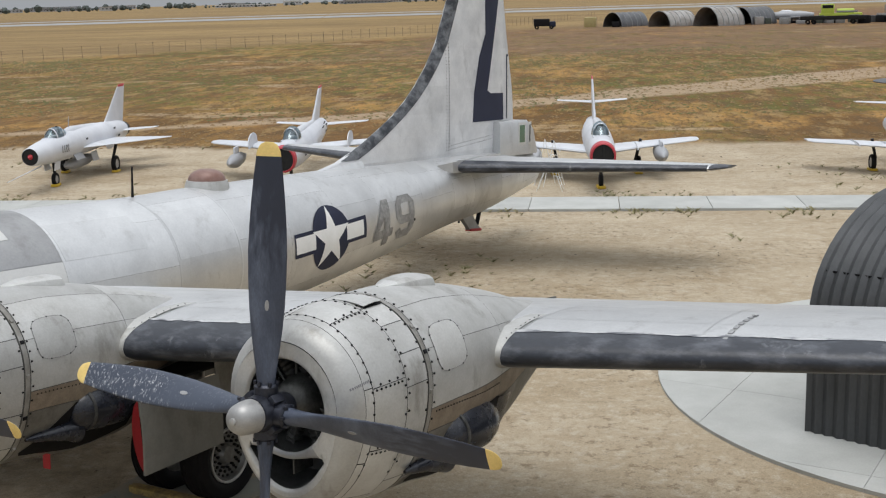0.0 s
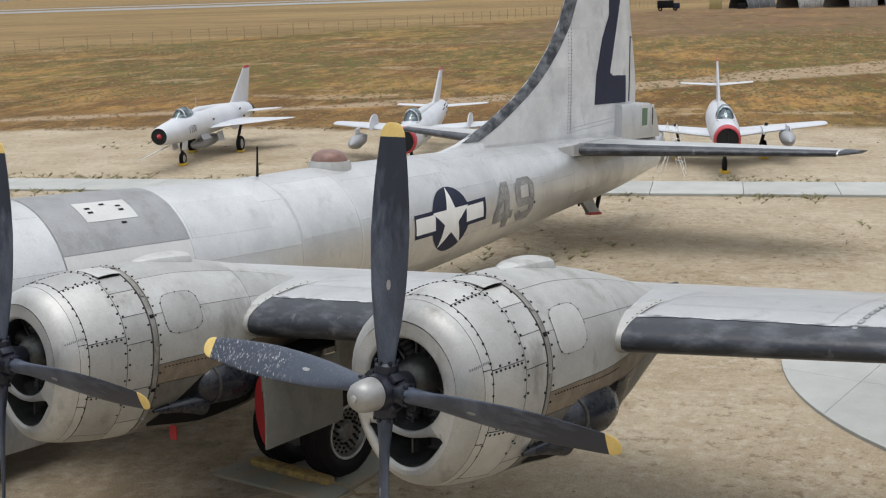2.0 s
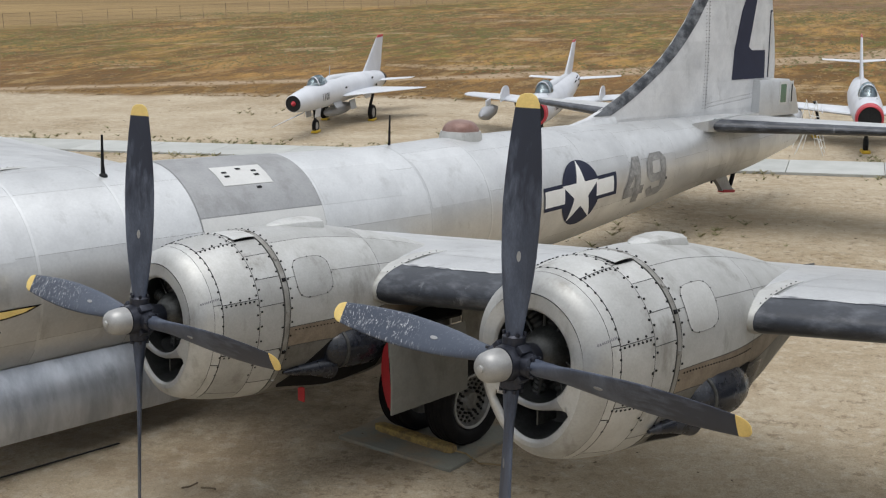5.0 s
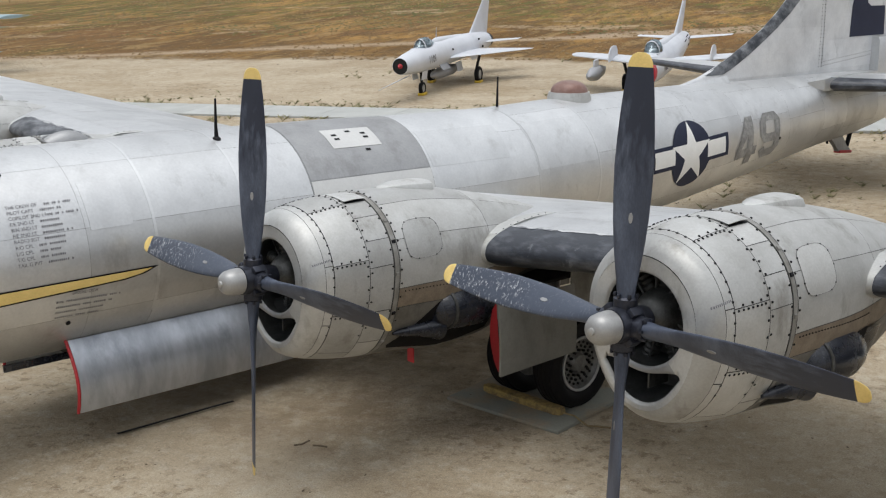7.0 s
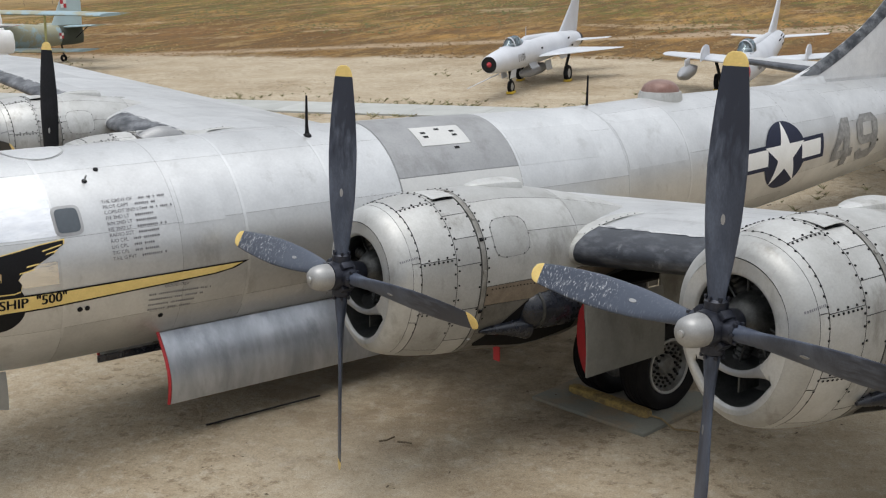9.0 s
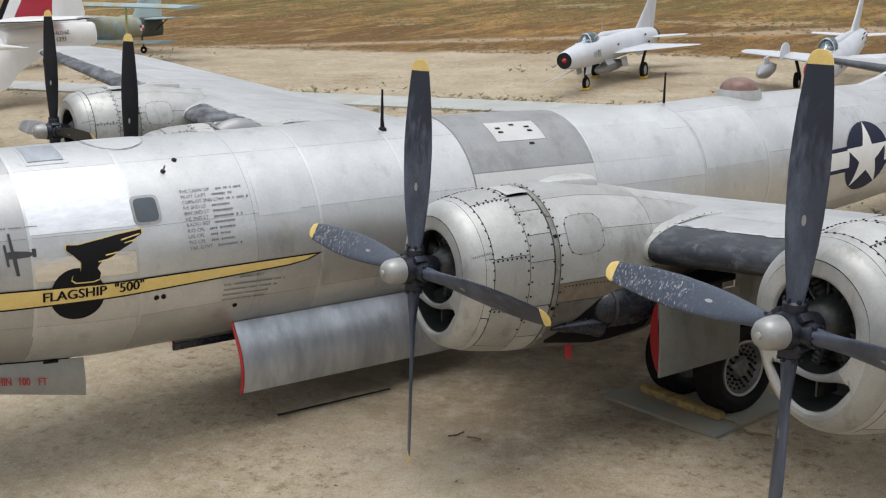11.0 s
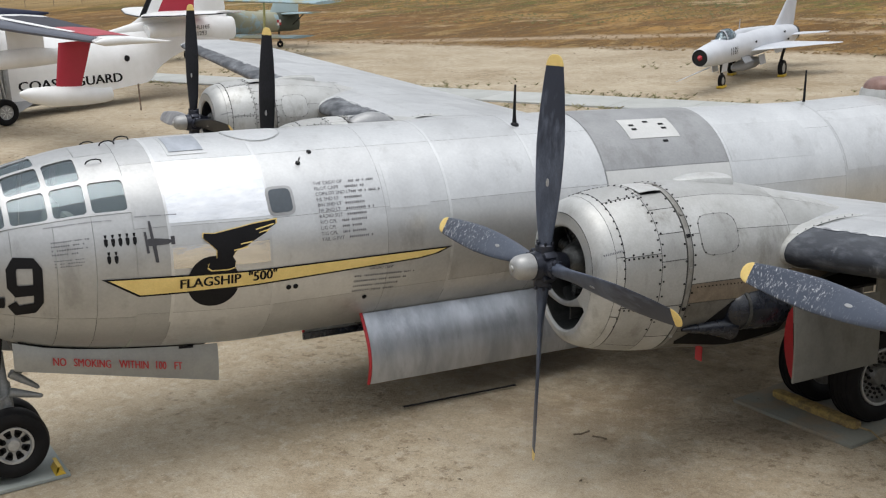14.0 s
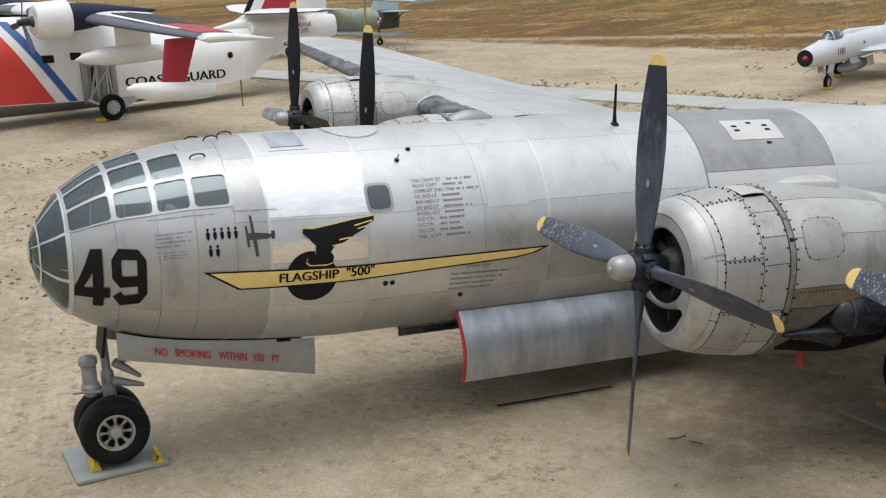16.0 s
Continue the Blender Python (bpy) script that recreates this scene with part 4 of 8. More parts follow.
BLADE_TOP = mat("blade paint darkened at the tip", (0.040, 0.050, 0.076), 0.40, 0.05, 0.18, 1.6, 30, 0.0004, (0.085, 0.102, 0.142), 0.5, 0.08, streak=(3, 3, 0.9), sharp=0.13)
fade_out(BLADE_TOP, (0.016, 0.021, 0.038), 2.6, 3.1)
fade_out(BLADE_W, (0.058, 0.072, 0.104), 2.95, 2.35)
BLADE_ME = blade_mesh()
PALE_ME = BLADE_ME.copy()
PALE_ME.materials[0] = PALE_ME.materials[1] = PALE_ME.materials[2] = PALE_BLADE
TOP_ME = BLADE_ME.copy()
TOP_ME.materials[0] = TOP_ME.materials[2] = BLADE_TOP
DARK_ME = BLADE_ME.copy()
DARK_ME.materials[0] = DARK_ME.materials[2] = BLADE_SHADE
FLAKED_ME = BLADE_ME.copy()
FLAKED_ME.materials[0] = FLAKED_ME.materials[2] = BLADE_W
DECAL_ME = bpy.data.meshes.new("maker_badge")
_b = spin([(0, 0.045), (0.006, 0.042)], 16, "Z")
bmesh.ops.scale(_b, vec=(0.45, 1.15, 1), verts=_b.verts)
_b.to_mesh(DECAL_ME)
_b.free()
DECAL_ME.materials.append(ALU_D)


def propeller(cx, cy, cz, turn, tilt, yaw):
    """Four blades on a hub; the hub is the part, its blades and spinner hang on it."""
    hub = spin([(-0.20, 0.10), (-0.19, 0.17), (-0.05, 0.185), (0.10, 0.19), (0.16, 0.15), (0.3, 0.13)], 28)
    for k in range(4):
        m = pose(0, 0, 0, 90 * k + 45, 0, 0)
        box(0.16, 0.09, 0.09, m @ pose(-0.02, 0, 0.19), 0.02, hub)
        spin([(0.08, 0.115), (0.25, 0.115), (0.27, 0.09)], 20, "Z", pose(0, 0, 0, 90 * k, 0, 0), hub)
        for j in range(6):
            box(0.03, 0.03, 0.04, pose(0, 0, 0, 90 * k, 0, 0) @ pose(0.10 * math.cos(j * 1.047), 0.10 * math.sin(j * 1.047), 0.28), 0.006, hub)
    ob = part("propeller", hub, HUB, bomber, "dark four-bladed propeller with yellow blade tips")
    ob.matrix_local = pose(cx, cy, cz, 0, 0, yaw) @ pose(0, 0, 0, 0, tilt, 0) @ pose(0, 0, 0, turn, 0, 0)
    part("spinner", spin([(-0.46, 0.03), (-0.455, 0.07), (-0.43, 0.115), (-0.38, 0.145), (-0.30, 0.158), (-0.20, 0.162), (-0.19, 0.15)], 28), SPINNER, ob, "dull metal hub dome")
    part("dome_bolt", spin([(-0.485, 0.02), (-0.48, 0.035), (-0.455, 0.038), (-0.455, 0.02)], 14), RIM, ob)
    for k in range(4):
        flaked = k == 3 and cy < 0
        b = new("blade", FLAKED_ME if flaked else TOP_ME if cy < 0 and k in (0, 1) else BLADE_ME if cy < 0 else PALE_ME if k == 3 and cy > 8 else DARK_ME)
        if flaked:
            tagged(b, "blade with flaking paint and white streaks")
        b.parent = ob
        b.matrix_local = pose(0, 0, 0, 90 * k, 0, 0)
        d = new("maker_badge", DECAL_ME)
        d.parent = ob
        g = 57.5 - 3
        q = Vector((-math.sin(radians(g)), -math.cos(radians(g)), 0))
        d.matrix_local = pose(0, 0, 0, 90 * k, 0, 0) @ Matrix.Translation(Vector((0, 0, 1.02)) + q * 0.030) @ q.to_track_quat("Z", "Y").to_matrix().to_4x4()
    return ob


def nacelle(c):
    cx, cy, cz = c
    rings = [[nac(*c, o, d, -0.012) for d in range(0, 360, 8)] for o in [0.45 + 0.195 * k for k in range(31)]]
    body = part("nacelle", loft(rings), UNDER, bomber, "riveted aluminium engine nacelle with stained joints")
    # front: rounded lip, round engine opening and kidney-shaped chin opening
    # a polar sheet from the engine opening out to the lip, pierced by the chin opening, with every edge rolled inwards
    R_IN, Q_END, R_MID = 0.46, 43.0, 0.69
    out_r = lambda d: 1 / math.hypot(math.sin(radians(d)) / n_wid(0.0), math.cos(radians(d)) / (n_top(0.0) if math.cos(radians(d)) > 0 else n_low(0.0)))
    pinch = lambda d: math.sqrt(max(0.0, 1 - (abs(d - 180) / Q_END) ** 3.2)) if abs(d - 180) < Q_END else 0.0
    kid_in = lambda d: R_MID - (R_MID - 0.535) * pinch(d)
    kid_out = lambda d: R_MID + (out_r(d) - 0.075 - R_MID) * pinch(d)
    roll = lambda e, r: r * (1 - math.sqrt(max(0.0, 1 - (1 - min(max(e, 0) / r, 1)) ** 2)))

    def front(d, r, near, deep):
        a = radians(d)
        return (cx - 0.004 + roll(near, deep), cy - r * math.sin(a), cz - 0.02 * max(0, (0.75 - r) / 0.3) + r * math.cos(a))

    own = bmesh.new()
    degs = [3 * k for k in range(120)]
    cols = []
    for d in degs:
        chin = abs(d - 180) < Q_END
        m1, m2, ro = (kid_in(d), kid_out(d), out_r(d)) if chin else (min(R_MID, (R_IN + out_r(d)) / 2), min(R_MID, (R_IN + out_r(d)) / 2), out_r(d))
        inner = [own.verts.new(front(d, R_IN + (m1 - R_IN) * k / 6, min((m1 - R_IN) * k / 6, (m1 - R_IN) * (1 - k / 6) if chin else 9), 0.03 if chin else 0.035)) for k in range(7)]
        outer = [own.verts.new(front(d, m2 + (ro - m2) * k / 5, (ro - m2) * k / 5 if chin else (m2 - R_IN) + (ro - m2) * k / 5, 0.035 if chin else 0.035)) for k in range(6)]
        cols.append((chin, inner, outer))
    for (c0, i0, o0), (c1, i1, o1) in zip(cols, cols[1:] + cols[:1]):
        # the bridge above the chin opening is darker metal, its shade painted in
        for strip, other, grey in ((i0, i1, c0 and c1), (o0, o1, False)):
            for k in range(len(strip) - 1):
                own.faces.new((strip[k], strip[k + 1], other[k + 1], other[k])).material_index = 1 if grey else 0
    bmesh.ops.remove_doubles(own, verts=own.verts[:], dist=0.0015)
    own.normal_update()
    if sum(f.normal.x for f in own.faces) > 0:
        bmesh.ops.reverse_faces(own, faces=own.faces[:])
    part("cowl_front", own, [ALU_C, ALU_D], body, angle=60)
    main = [(-R_IN * math.sin(radians(d)), R_IN * math.cos(radians(d)) - 0.02) for d in range(0, 360, 6)]
    chin_d = [180 - Q_END + 2 * Q_END * k / 24 for k in range(25)]
    kid = [(kid_in(d) * math.sin(radians(d)), kid_in(d) * math.cos(radians(d))) for d in chin_d] + [(kid_out(d) * math.sin(radians(d)), kid_out(d) * math.cos(radians(d))) for d in chin_d[-2:0:-1]]
    part("cowl_lip", fix_out(nac_patch(c, 0.0, 0.22, 0, 360, 0, 0, 0, 6, 0.03), (cy, cz)), ALU_C, body)
    duct = loft([[(cx + 0.03, cy - y, cz + z) for y, z in main], [(cx + 0.08, cy - y * 1.03, cz + z * 1.03) for y, z in main], [(cx + 0.55, cy - y * 1.4, cz + z * 1.4) for y, z in main]], True, (False, True))
    part("engine_duct", duct, DUCT, body)
    duct = loft([[(cx + 0.03, cy - y, cz + z) for y, z in kid], [(cx + 0.12, cy - y * 1.0, cz + z + 0.01) for y, z in kid], [(cx + 0.5, cy - y * 0.9, cz + z + 0.08) for y, z in kid]], True, (False, True))
    part("chin_duct", duct, DUCT, body)
    part("chin_splitter", box(0.3, 0.02, 0.16, pose(cx + 0.28, cy, cz - 0.66)), CRANK, body)
    eng = part("radial_engine", spin([(0.02, 0.09), (0.06, 0.16), (0.16, 0.22), (0.3, 0.26), (0.45, 0.28)], 24, m=pose(cx, cy, cz)), CRANK, body, "oily radial engine with finned cylinders")
    for k in range(9):
        m = pose(cx + 0.36, cy, cz, 40 * k, 0, 0)
        part("cylinder", spin([(0.2, 0.068)] + [(0.26 + 0.028 * j, 0.088 if j % 2 else 0.07) for j in range(13)], 14, "Z", m), CRANK, body)
        part("pushrod", tube(m @ Vector((-0.1, 0.05, 0.2)), m @ Vector((-0.08, 0.06, 0.52)), 0.014, n=8), CRANK, body)
    # sheets of the cowl and the body
    for o0, o1 in ((0.22, 0.33), (0.33, 0.84), (0.84, 1.22)):
        if o0 < 0.3:
            A = [-14, 76, 120, 180, 240, 284, 346]
        elif o0 < 0.5:
            A = [-13, 22, 77, 113, 150, 180, 210, 250, 283, 338, 347]
        else:
            A = [-12, 21, 40, 62, 84, 113, 138, 180, 222, 247, 276, 320, 348]
        for a0, a1 in zip(A, A[1:]):
            part("cowl_panel", nac_patch(c, o0, o1, a0, a1, 0.0, 0.0050), ALU_C, body)
    part("cowl_strap", nac_patch(c, 1.235, 1.305, -180, 180, 0.004, 0, 0.004), ALU_S, body)
    for a in (-60, 8, 47, 66, 92, 116, 140):
        part("strap_latch", box(0.05, 0.045, 0.02, Matrix.Translation(nac(*c, 1.27, a, 0.008)) @ pose(0, 0, 0, a, 0, 0), 0.004), BLACK if a in (66, 116) else ALU_S, body)
    for o0, o1 in ((1.32, 3.0), (3.0, 5.6)):
        for a0, a1 in ((-65, -30), (-30, 30), (30, 65), (65, 101), (101, 113), (-101, -65), (-113, -101)):
            part("cowl_panel", nac_patch(c, o0, o1, a0, a1, 0.0, 0.0036), TAN if abs(a0) in (101, 113) or abs(a1) in (113,) else ALU_C, body)
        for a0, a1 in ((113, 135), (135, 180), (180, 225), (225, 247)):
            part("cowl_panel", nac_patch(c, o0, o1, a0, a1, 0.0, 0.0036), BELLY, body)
    # rows of dark screws
    sc = bmesh.new()

    def screw(o, d, r=0.014):
        p = Vector(nac(*c, o, d, 0.004))
        n = (p - Vector((p.x, cy, cz))).normalized()
        spin([(-0.004, r), (0.006, r * 0.8)], 6, "Z", Matrix.Translation(p) @ n.to_track_quat("Z", "Y").to_matrix().to_4x4(), sc)

    for o, step in ((0.32, 7), (0.812, 8), (0.872, 9), (1.20, 14), (1.345, 8)):
        for k in range(int(250 / step)):
            screw(o + 0.004 * math.sin(k * 3.7), -110 + k * step)
    for a in (22, 77, 113, -22, -77):
        for k in range(7):
            screw(0.38 + 0.065 * k, a + 1.6)
            if k % 2:
                screw(0.38 + 0.065 * k, a - 1.6)
    for k in range(26):
        screw(1.42 + 0.06 * k, 103 + 0.05 * k, 0.009)
        screw(1.42 + 0.06 * k, -103 - 0.05 * k, 0.009)
    # faint stencil on the cowl lip
    st = bmesh.new()
    for k in range(11):
        join(st, nac_patch(c, 0.085 + 0.021 * k, 0.098 + 0.021 * k, 71.6 - 0.18 * k, 73.4 - 0.18 * k, 0.0035, 0))
    tagged(part("lip_stencil", st, PALE_TXT, body), kind="stuff")
    # oval access panel
    for sgn in (1, -1):
        oval = [(1.76 + 0.30 * (abs(math.cos(q)) ** 0.55) * (1 if math.cos(q) > 0 else -1), sgn * (67 + 17 * (abs(math.sin(q)) ** 0.55) * (1 if math.sin(q) > 0 else -1))) for q in [2 * math.pi * k / 32 for k in range(32)]]
        b = fix_out(lay(flat(oval, (0.15, 5)), lambda o, d: nac(*c, o, d, 0.005)), (cy, cz))
        part("access_panel", b, ALU_C, body)
        rim = [nac(*c, o, d, 0.006) for o, d in oval]
        part("panel_seam", bent(rim + rim[:1], 0.0025, 5), SEAM, body)
        for k in range(0, 32, 3):
            screw(*oval[k], 0.011)
    tagged(part("screw_heads", sc, BLACK, body, "dark dotted screw heads"), kind="stuff")
    # lifted flap with a black strip painted under its edge as shade, dorsal scoop; the hidden inner one has an oval
    # blister
    blister = 0 < cy < 8
    flap = loft([[nac(*c, o, a, 0.006 + 0.040 * max(0, (a + 4) / 25) ** 2 * (1 - 0.3 * abs(o - 1.05) / 0.17)) for a in (-4, 2, 8, 14, 21)] for o in (0.88, 0.97, 1.06, 1.14, 1.215)], False)
    bmesh.ops.solidify(fix_out(flap, (cy, cz)), geom=flap.faces[:], thickness=0.006)
    if blister:
        flap.free()
        rim = [nac(*c, 1.72 + 0.46 * math.cos(q), 20 + 15 * math.sin(q), 0.012) for q in [2 * math.pi * k / 32 for k in range(33)]]
        part("blister_rim", bent(rim, 0.018, 6), ALU_D, body, "raised oval rim")
        lens = loft([[nac(*c, 1.72 + 0.42 * s * math.cos(q), 20 + 13.5 * s * math.sin(q), 0.01 + 0.13 * (1 - s * s)) for q in [2 * math.pi * k / 28 for k in range(28)]] for s in (1, 0.85, 0.65, 0.4, 0.15)], True, (False, True))
        part("blister", fix_out(lens, (cy, cz)), ALU_D, body, "low oval metal blister")
    else:
        part("lifted_flap", flap, ALU_C, body)
        part("flap_gap_shade", nac_patch(c, 0.90, 1.21, 18, 21.8, 0.005, 0), BLACK, body)
    xs = [(1.70, 0.03, 0.004), (1.84, 0.13, 0.024), (2.0, 0.19, 0.050), (2.2, 0.22, 0.078), (2.42, 0.23, 0.098), (2.52, 0.23, 0.102)]
    arch = [(-1.0, -0.35), (-0.98, 0.35), (-0.86, 0.75), (-0.6, 0.95), (0, 1.0), (0.6, 0.95), (0.86, 0.75), (0.98, 0.35), (1.0, -0.35)]
    scoop = loft([[(cx + o, cy + 0.05 + w * u, cz + n_top(o) - 0.05 + (h + 0.05) * v) for u, v in arch] for o, w, h in xs])
    if blister:
        scoop.free()
    else:
        part("dorsal_scoop", scoop, ALU_C, body)
        part("scoop_mouth", box(0.012, 0.34, 0.065, pose(cx + 2.522, cy + 0.05, cz + n_top(2.52) + 0.045)), BLACK, body)
    aft = -0.22 if abs(cy) > 7 else 0.05
    # turbocharger on both flanks, over a black sheet that paints its bay's shade
    for sgn in (1, -1):
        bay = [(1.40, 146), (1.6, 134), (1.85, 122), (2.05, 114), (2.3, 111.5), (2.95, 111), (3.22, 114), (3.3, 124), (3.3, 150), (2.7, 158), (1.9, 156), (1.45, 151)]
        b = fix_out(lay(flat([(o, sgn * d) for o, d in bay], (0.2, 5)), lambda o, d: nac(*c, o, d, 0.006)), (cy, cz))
        part("turbine_bay_shade", b, PIT, body)
        # a blunt round casing, the pipe that feeds it from below, and a hood behind
        m = pose(cx + aft + 0.06, cy - sgn * 0.73, cz - 0.63, 0, 2.5, sgn * 2)
        part("turbocharger", spin([(1.90, 0.03), (1.91, 0.11), (1.94, 0.17), (2.0, 0.225), (2.1, 0.265), (2.35, 0.30), (2.75, 0.30), (2.92, 0.26), (3.05, 0.16), (3.09, 0.03)], 32, m=m), SOOT, body, "sooty exhaust turbine casing")
        m2 = m @ pose(0, 0, -0.13, 0, 3, 0)
        part("exhaust_pipe", spin([(1.25, 0.02), (1.4, 0.05), (1.7, 0.085), (1.95, 0.14), (2.06, 0.17)], 20, m=m2), SOOT, body)
        part("band_clamp", spin([(2.12, 0.26), (2.12, 0.282), (2.16, 0.288), (2.16, 0.26)], 32, m=m, caps=(False, False)), CRANK, body)
        part("shroud", loft([[nac(*c, 3.0 + 0.05 * k, sgn * d, h) for d in (112, 118, 124, 130)] for k, h in ((0, 0.01), (4, 0.06), (7, 0.05))], False), SOOT, body)
    return body


ENGINES = [((6.90, -4.27, 0.22), (6.62, 0.95, 1.6, 0.8)), ((7.66, -9.37, 0.60), (7.38, 0.87, 1.7, -0.9)), ((6.62, 4.45, 0.12), (6.38, 0.0, 1.6, 0)), ((6.95, 9.62, 0.36), (6.66, -3.0, 1.6, 0))]
for c, (px, turn, tilt, yaw) in ENGINES:
    nacelle(c)
    propeller(px, c[1], c[2], turn, tilt, yaw)

# -- tail --
fin_le = ease([1.1, 1.4, 1.55, 2.0, 2.6, 3.25, 4.25, 5.45, 6.6, 7.0], [19.6, 20.9, 21.7, 22.9, 24.15, 25.05, 26.0, 26.6, 27.2, 27.8])
fin_te = ease([1.1, 2.35, 4.6, 5.5, 6.6, 7.0], [30.4, 30.42, 29.97, 29.78, 29.5, 29.0])


def fin_point(z, c, side, off=0.0):
    x0, x1 = fin_le(z), fin_te(z)
    t = 0.36 * (1 - 0.085 * (z - 1.3)) * 1.0
    c = min(max(c, 0), 1)
    h = 5 * 0.5 * t * (0.2969 * math.sqrt(c) - 0.126 * c - 0.3516 * c**2 + 0.2843 * c**3 - 0.1036 * c**4) * 2
    return (x0 + (x1 - x0) * c - (off if c < 0.01 else 0), side * (h + off), z)


ZF = [1.1, 1.3, 1.5, 1.75, 2.0, 2.3, 2.6, 3.0, 3.4, 3.9, 4.5, 5.2, 6.0, 6.6, 6.85, 7.0]
CF = [1, 0.9, 0.75, 0.6, 0.45, 0.3, 0.2, 0.12, 0.06, 0.025, 0.006, 0]
rings = [[fin_point(z, c, -1) for c in CF] + [fin_point(z, c, 1) for c in CF[-2:0:-1]] for z in ZF]
fin_bm = loft(rings)
bmesh.ops.recalc_face_normals(fin_bm, faces=fin_bm.faces[:])
fin = part("tail_fin", fin_bm, ALU_F, bomber)


def fin_patch(z0, z1, c0, c1, side, off, n=6, by_x=False):
    rows = []
    for i in range(n + 1):
        z = z0 + (z1 - z0) * i / n
        row = []
        for j in range(n + 1):
            q = c0 + (c1 - c0) * j / n
            if by_x:
                q = (q - fin_le(z)) / (fin_te(z) - fin_le(z))
            row.append(fin_point(z, q, side, off))
        rows.append(row)
    bm = loft(rows, False)
    bm.normal_update()
    if sum(f.normal.y for f in bm.faces) * side < 0:
        bmesh.ops.reverse_faces(bm, faces=bm.faces[:])
    return bm


for side in (-1, 1):
    for z0, z1 in ((1.42, 2.15), (2.16, 3.1), (3.11, 4.2), (4.21, 5.6), (5.61, 6.8)):
        part("fin_panel", fin_patch(z0, z1, 26.48 if z0 > 2 else 26.5, fin_te(z1) - 0.03, side, 0.008, 6, True), ALU_F, fin)
    for z0, z1 in ((1.42, 1.9), (1.905, 2.5), (2.505, 3.2), (3.205, 4.2), (4.205, 5.3), (5.305, 6.7)):
        rows = []
        for i in range(7):
            z = z0 + (z1 - z0) * i / 6
            a = 0.055
            b = (26.46 - fin_le(z)) / (fin_te(z) - fin_le(z))
            rows.append([fin_point(z, a + (max(b, a + 0.004) - a) * j / 5, side, 0.008) for j in range(6)])
        bm = loft(rows, False)
        bm.normal_update()
        if sum(f.normal.y for f in bm.faces) * side < 0:
            bmesh.ops.reverse_faces(bm, faces=bm.faces[:])
        part("fin_panel", bm, ALU_F, fin)
boot_rows = []
for z in [1.53, 1.6, 1.75, 1.95, 2.2, 2.5, 2.85, 3.2, 3.7, 4.3, 5.0, 5.7, 6.4, 6.75]:
    w = 0.42 if z > 2.4 else 0.42 + (2.4 - z) * 0.25
    cs = [w * k / 5 / (fin_te(z) - fin_le(z)) for k in range(5, -1, -1)]
    boot_rows.append([fin_point(z, c, -1, 0.016) for c in cs] + [fin_point(z, c, 1, 0.016) for c in cs[-2::-1]])
boot_bm = loft(boot_rows, False)
bmesh.ops.recalc_face_normals(boot_bm, faces=boot_bm.faces[:])
bmesh.ops.solidify(boot_bm, geom=boot_bm.faces[:], thickness=0.004)
part("deicer_boot", boot_bm, BOOT_F, fin, "scuffed black rubber boot on the fin's leading edge")
# dorsal fillet in front of the fin
fil = loft([[(x, -w, 1.28 + 0.02 * 0), (x, -w * 0.55, 1.30 + h * 0.6), (x, 0, 1.32 + h), (x, w * 0.55, 1.30 + h * 0.6), (x, w, 1.28)] for x, w, h in ((20.4, 0.05, 0.0), (21.0, 0.16, 0.09), (21.8, 0.24, 0.24), (22.4, 0.3, 0.3))])
part("dorsal_fillet", fil, ALU, fin)
# letter on the rudder
letter = [(27.8, 2.18), (29.75, 2.18), (29.7, 2.94), (28.88, 2.95), (28.68, 3.04), (29.12, 4.6), (29.37, 5.5), (29.5, 6.4), (28.5, 6.4), (28.51, 5.47), (28.53, 4.59), (28.15, 3.97), (27.85, 2.98)]
for side in (-1, 1):
    b = lay(flat(letter, (0.4, 0.4)), lambda x, z: fin_point(z, (x - fin_le(z)) / (fin_te(z) - fin_le(z)), side, 0.014))
    b.normal_update()
    if sum(f.normal.y for f in b.faces) * side < 0:
        bmesh.ops.reverse_faces(b, faces=b.faces[:])
    part("tail_letter", b, NAVY, fin, "large navy letter Z")
    b = fin_patch(2.2, 4.0, 29.99, 30.06, side, 0.012, 5, True)
    part("trim_tab", b, ALU_L, fin)
    part("trim_line", fin_patch(2.2, 4.03, 29.92, 29.985, side, 0.013, 5, True), NAVY, fin)
    part("trim_line", fin_patch(3.97, 4.03, 29.99, 30.05, side, 0.013, 5, True), NAVY, fin)
    hinge = bmesh.new()
    for k in range(34):
        z = 1.5 + 0.09 * k
        for dx in (0, 0.14):
            q = (26.35 + dx - fin_le(z)) / (fin_te(z) - fin_le(z))
            spin([(-0.004, 0.014), (0.006, 0.011)], 6, "Y", Matrix.Translation(fin_point(z, q, side, 0.010)), hinge)
    for k in range(24):
        for dz in (0, 0.1):
            z, x = 1.52 + dz + 0.012 * k * 0.6, 26.6 + 0.11 * k
            spin([(-0.004, 0.012), (0.006, 0.01)], 6, "Y", Matrix.Translation(fin_point(z, (x - fin_le(z)) / (fin_te(z) - fin_le(z)), side, 0.010)), hinge)
    tagged(part("hinge_screws", hinge, BLACK, fin), kind="stuff")
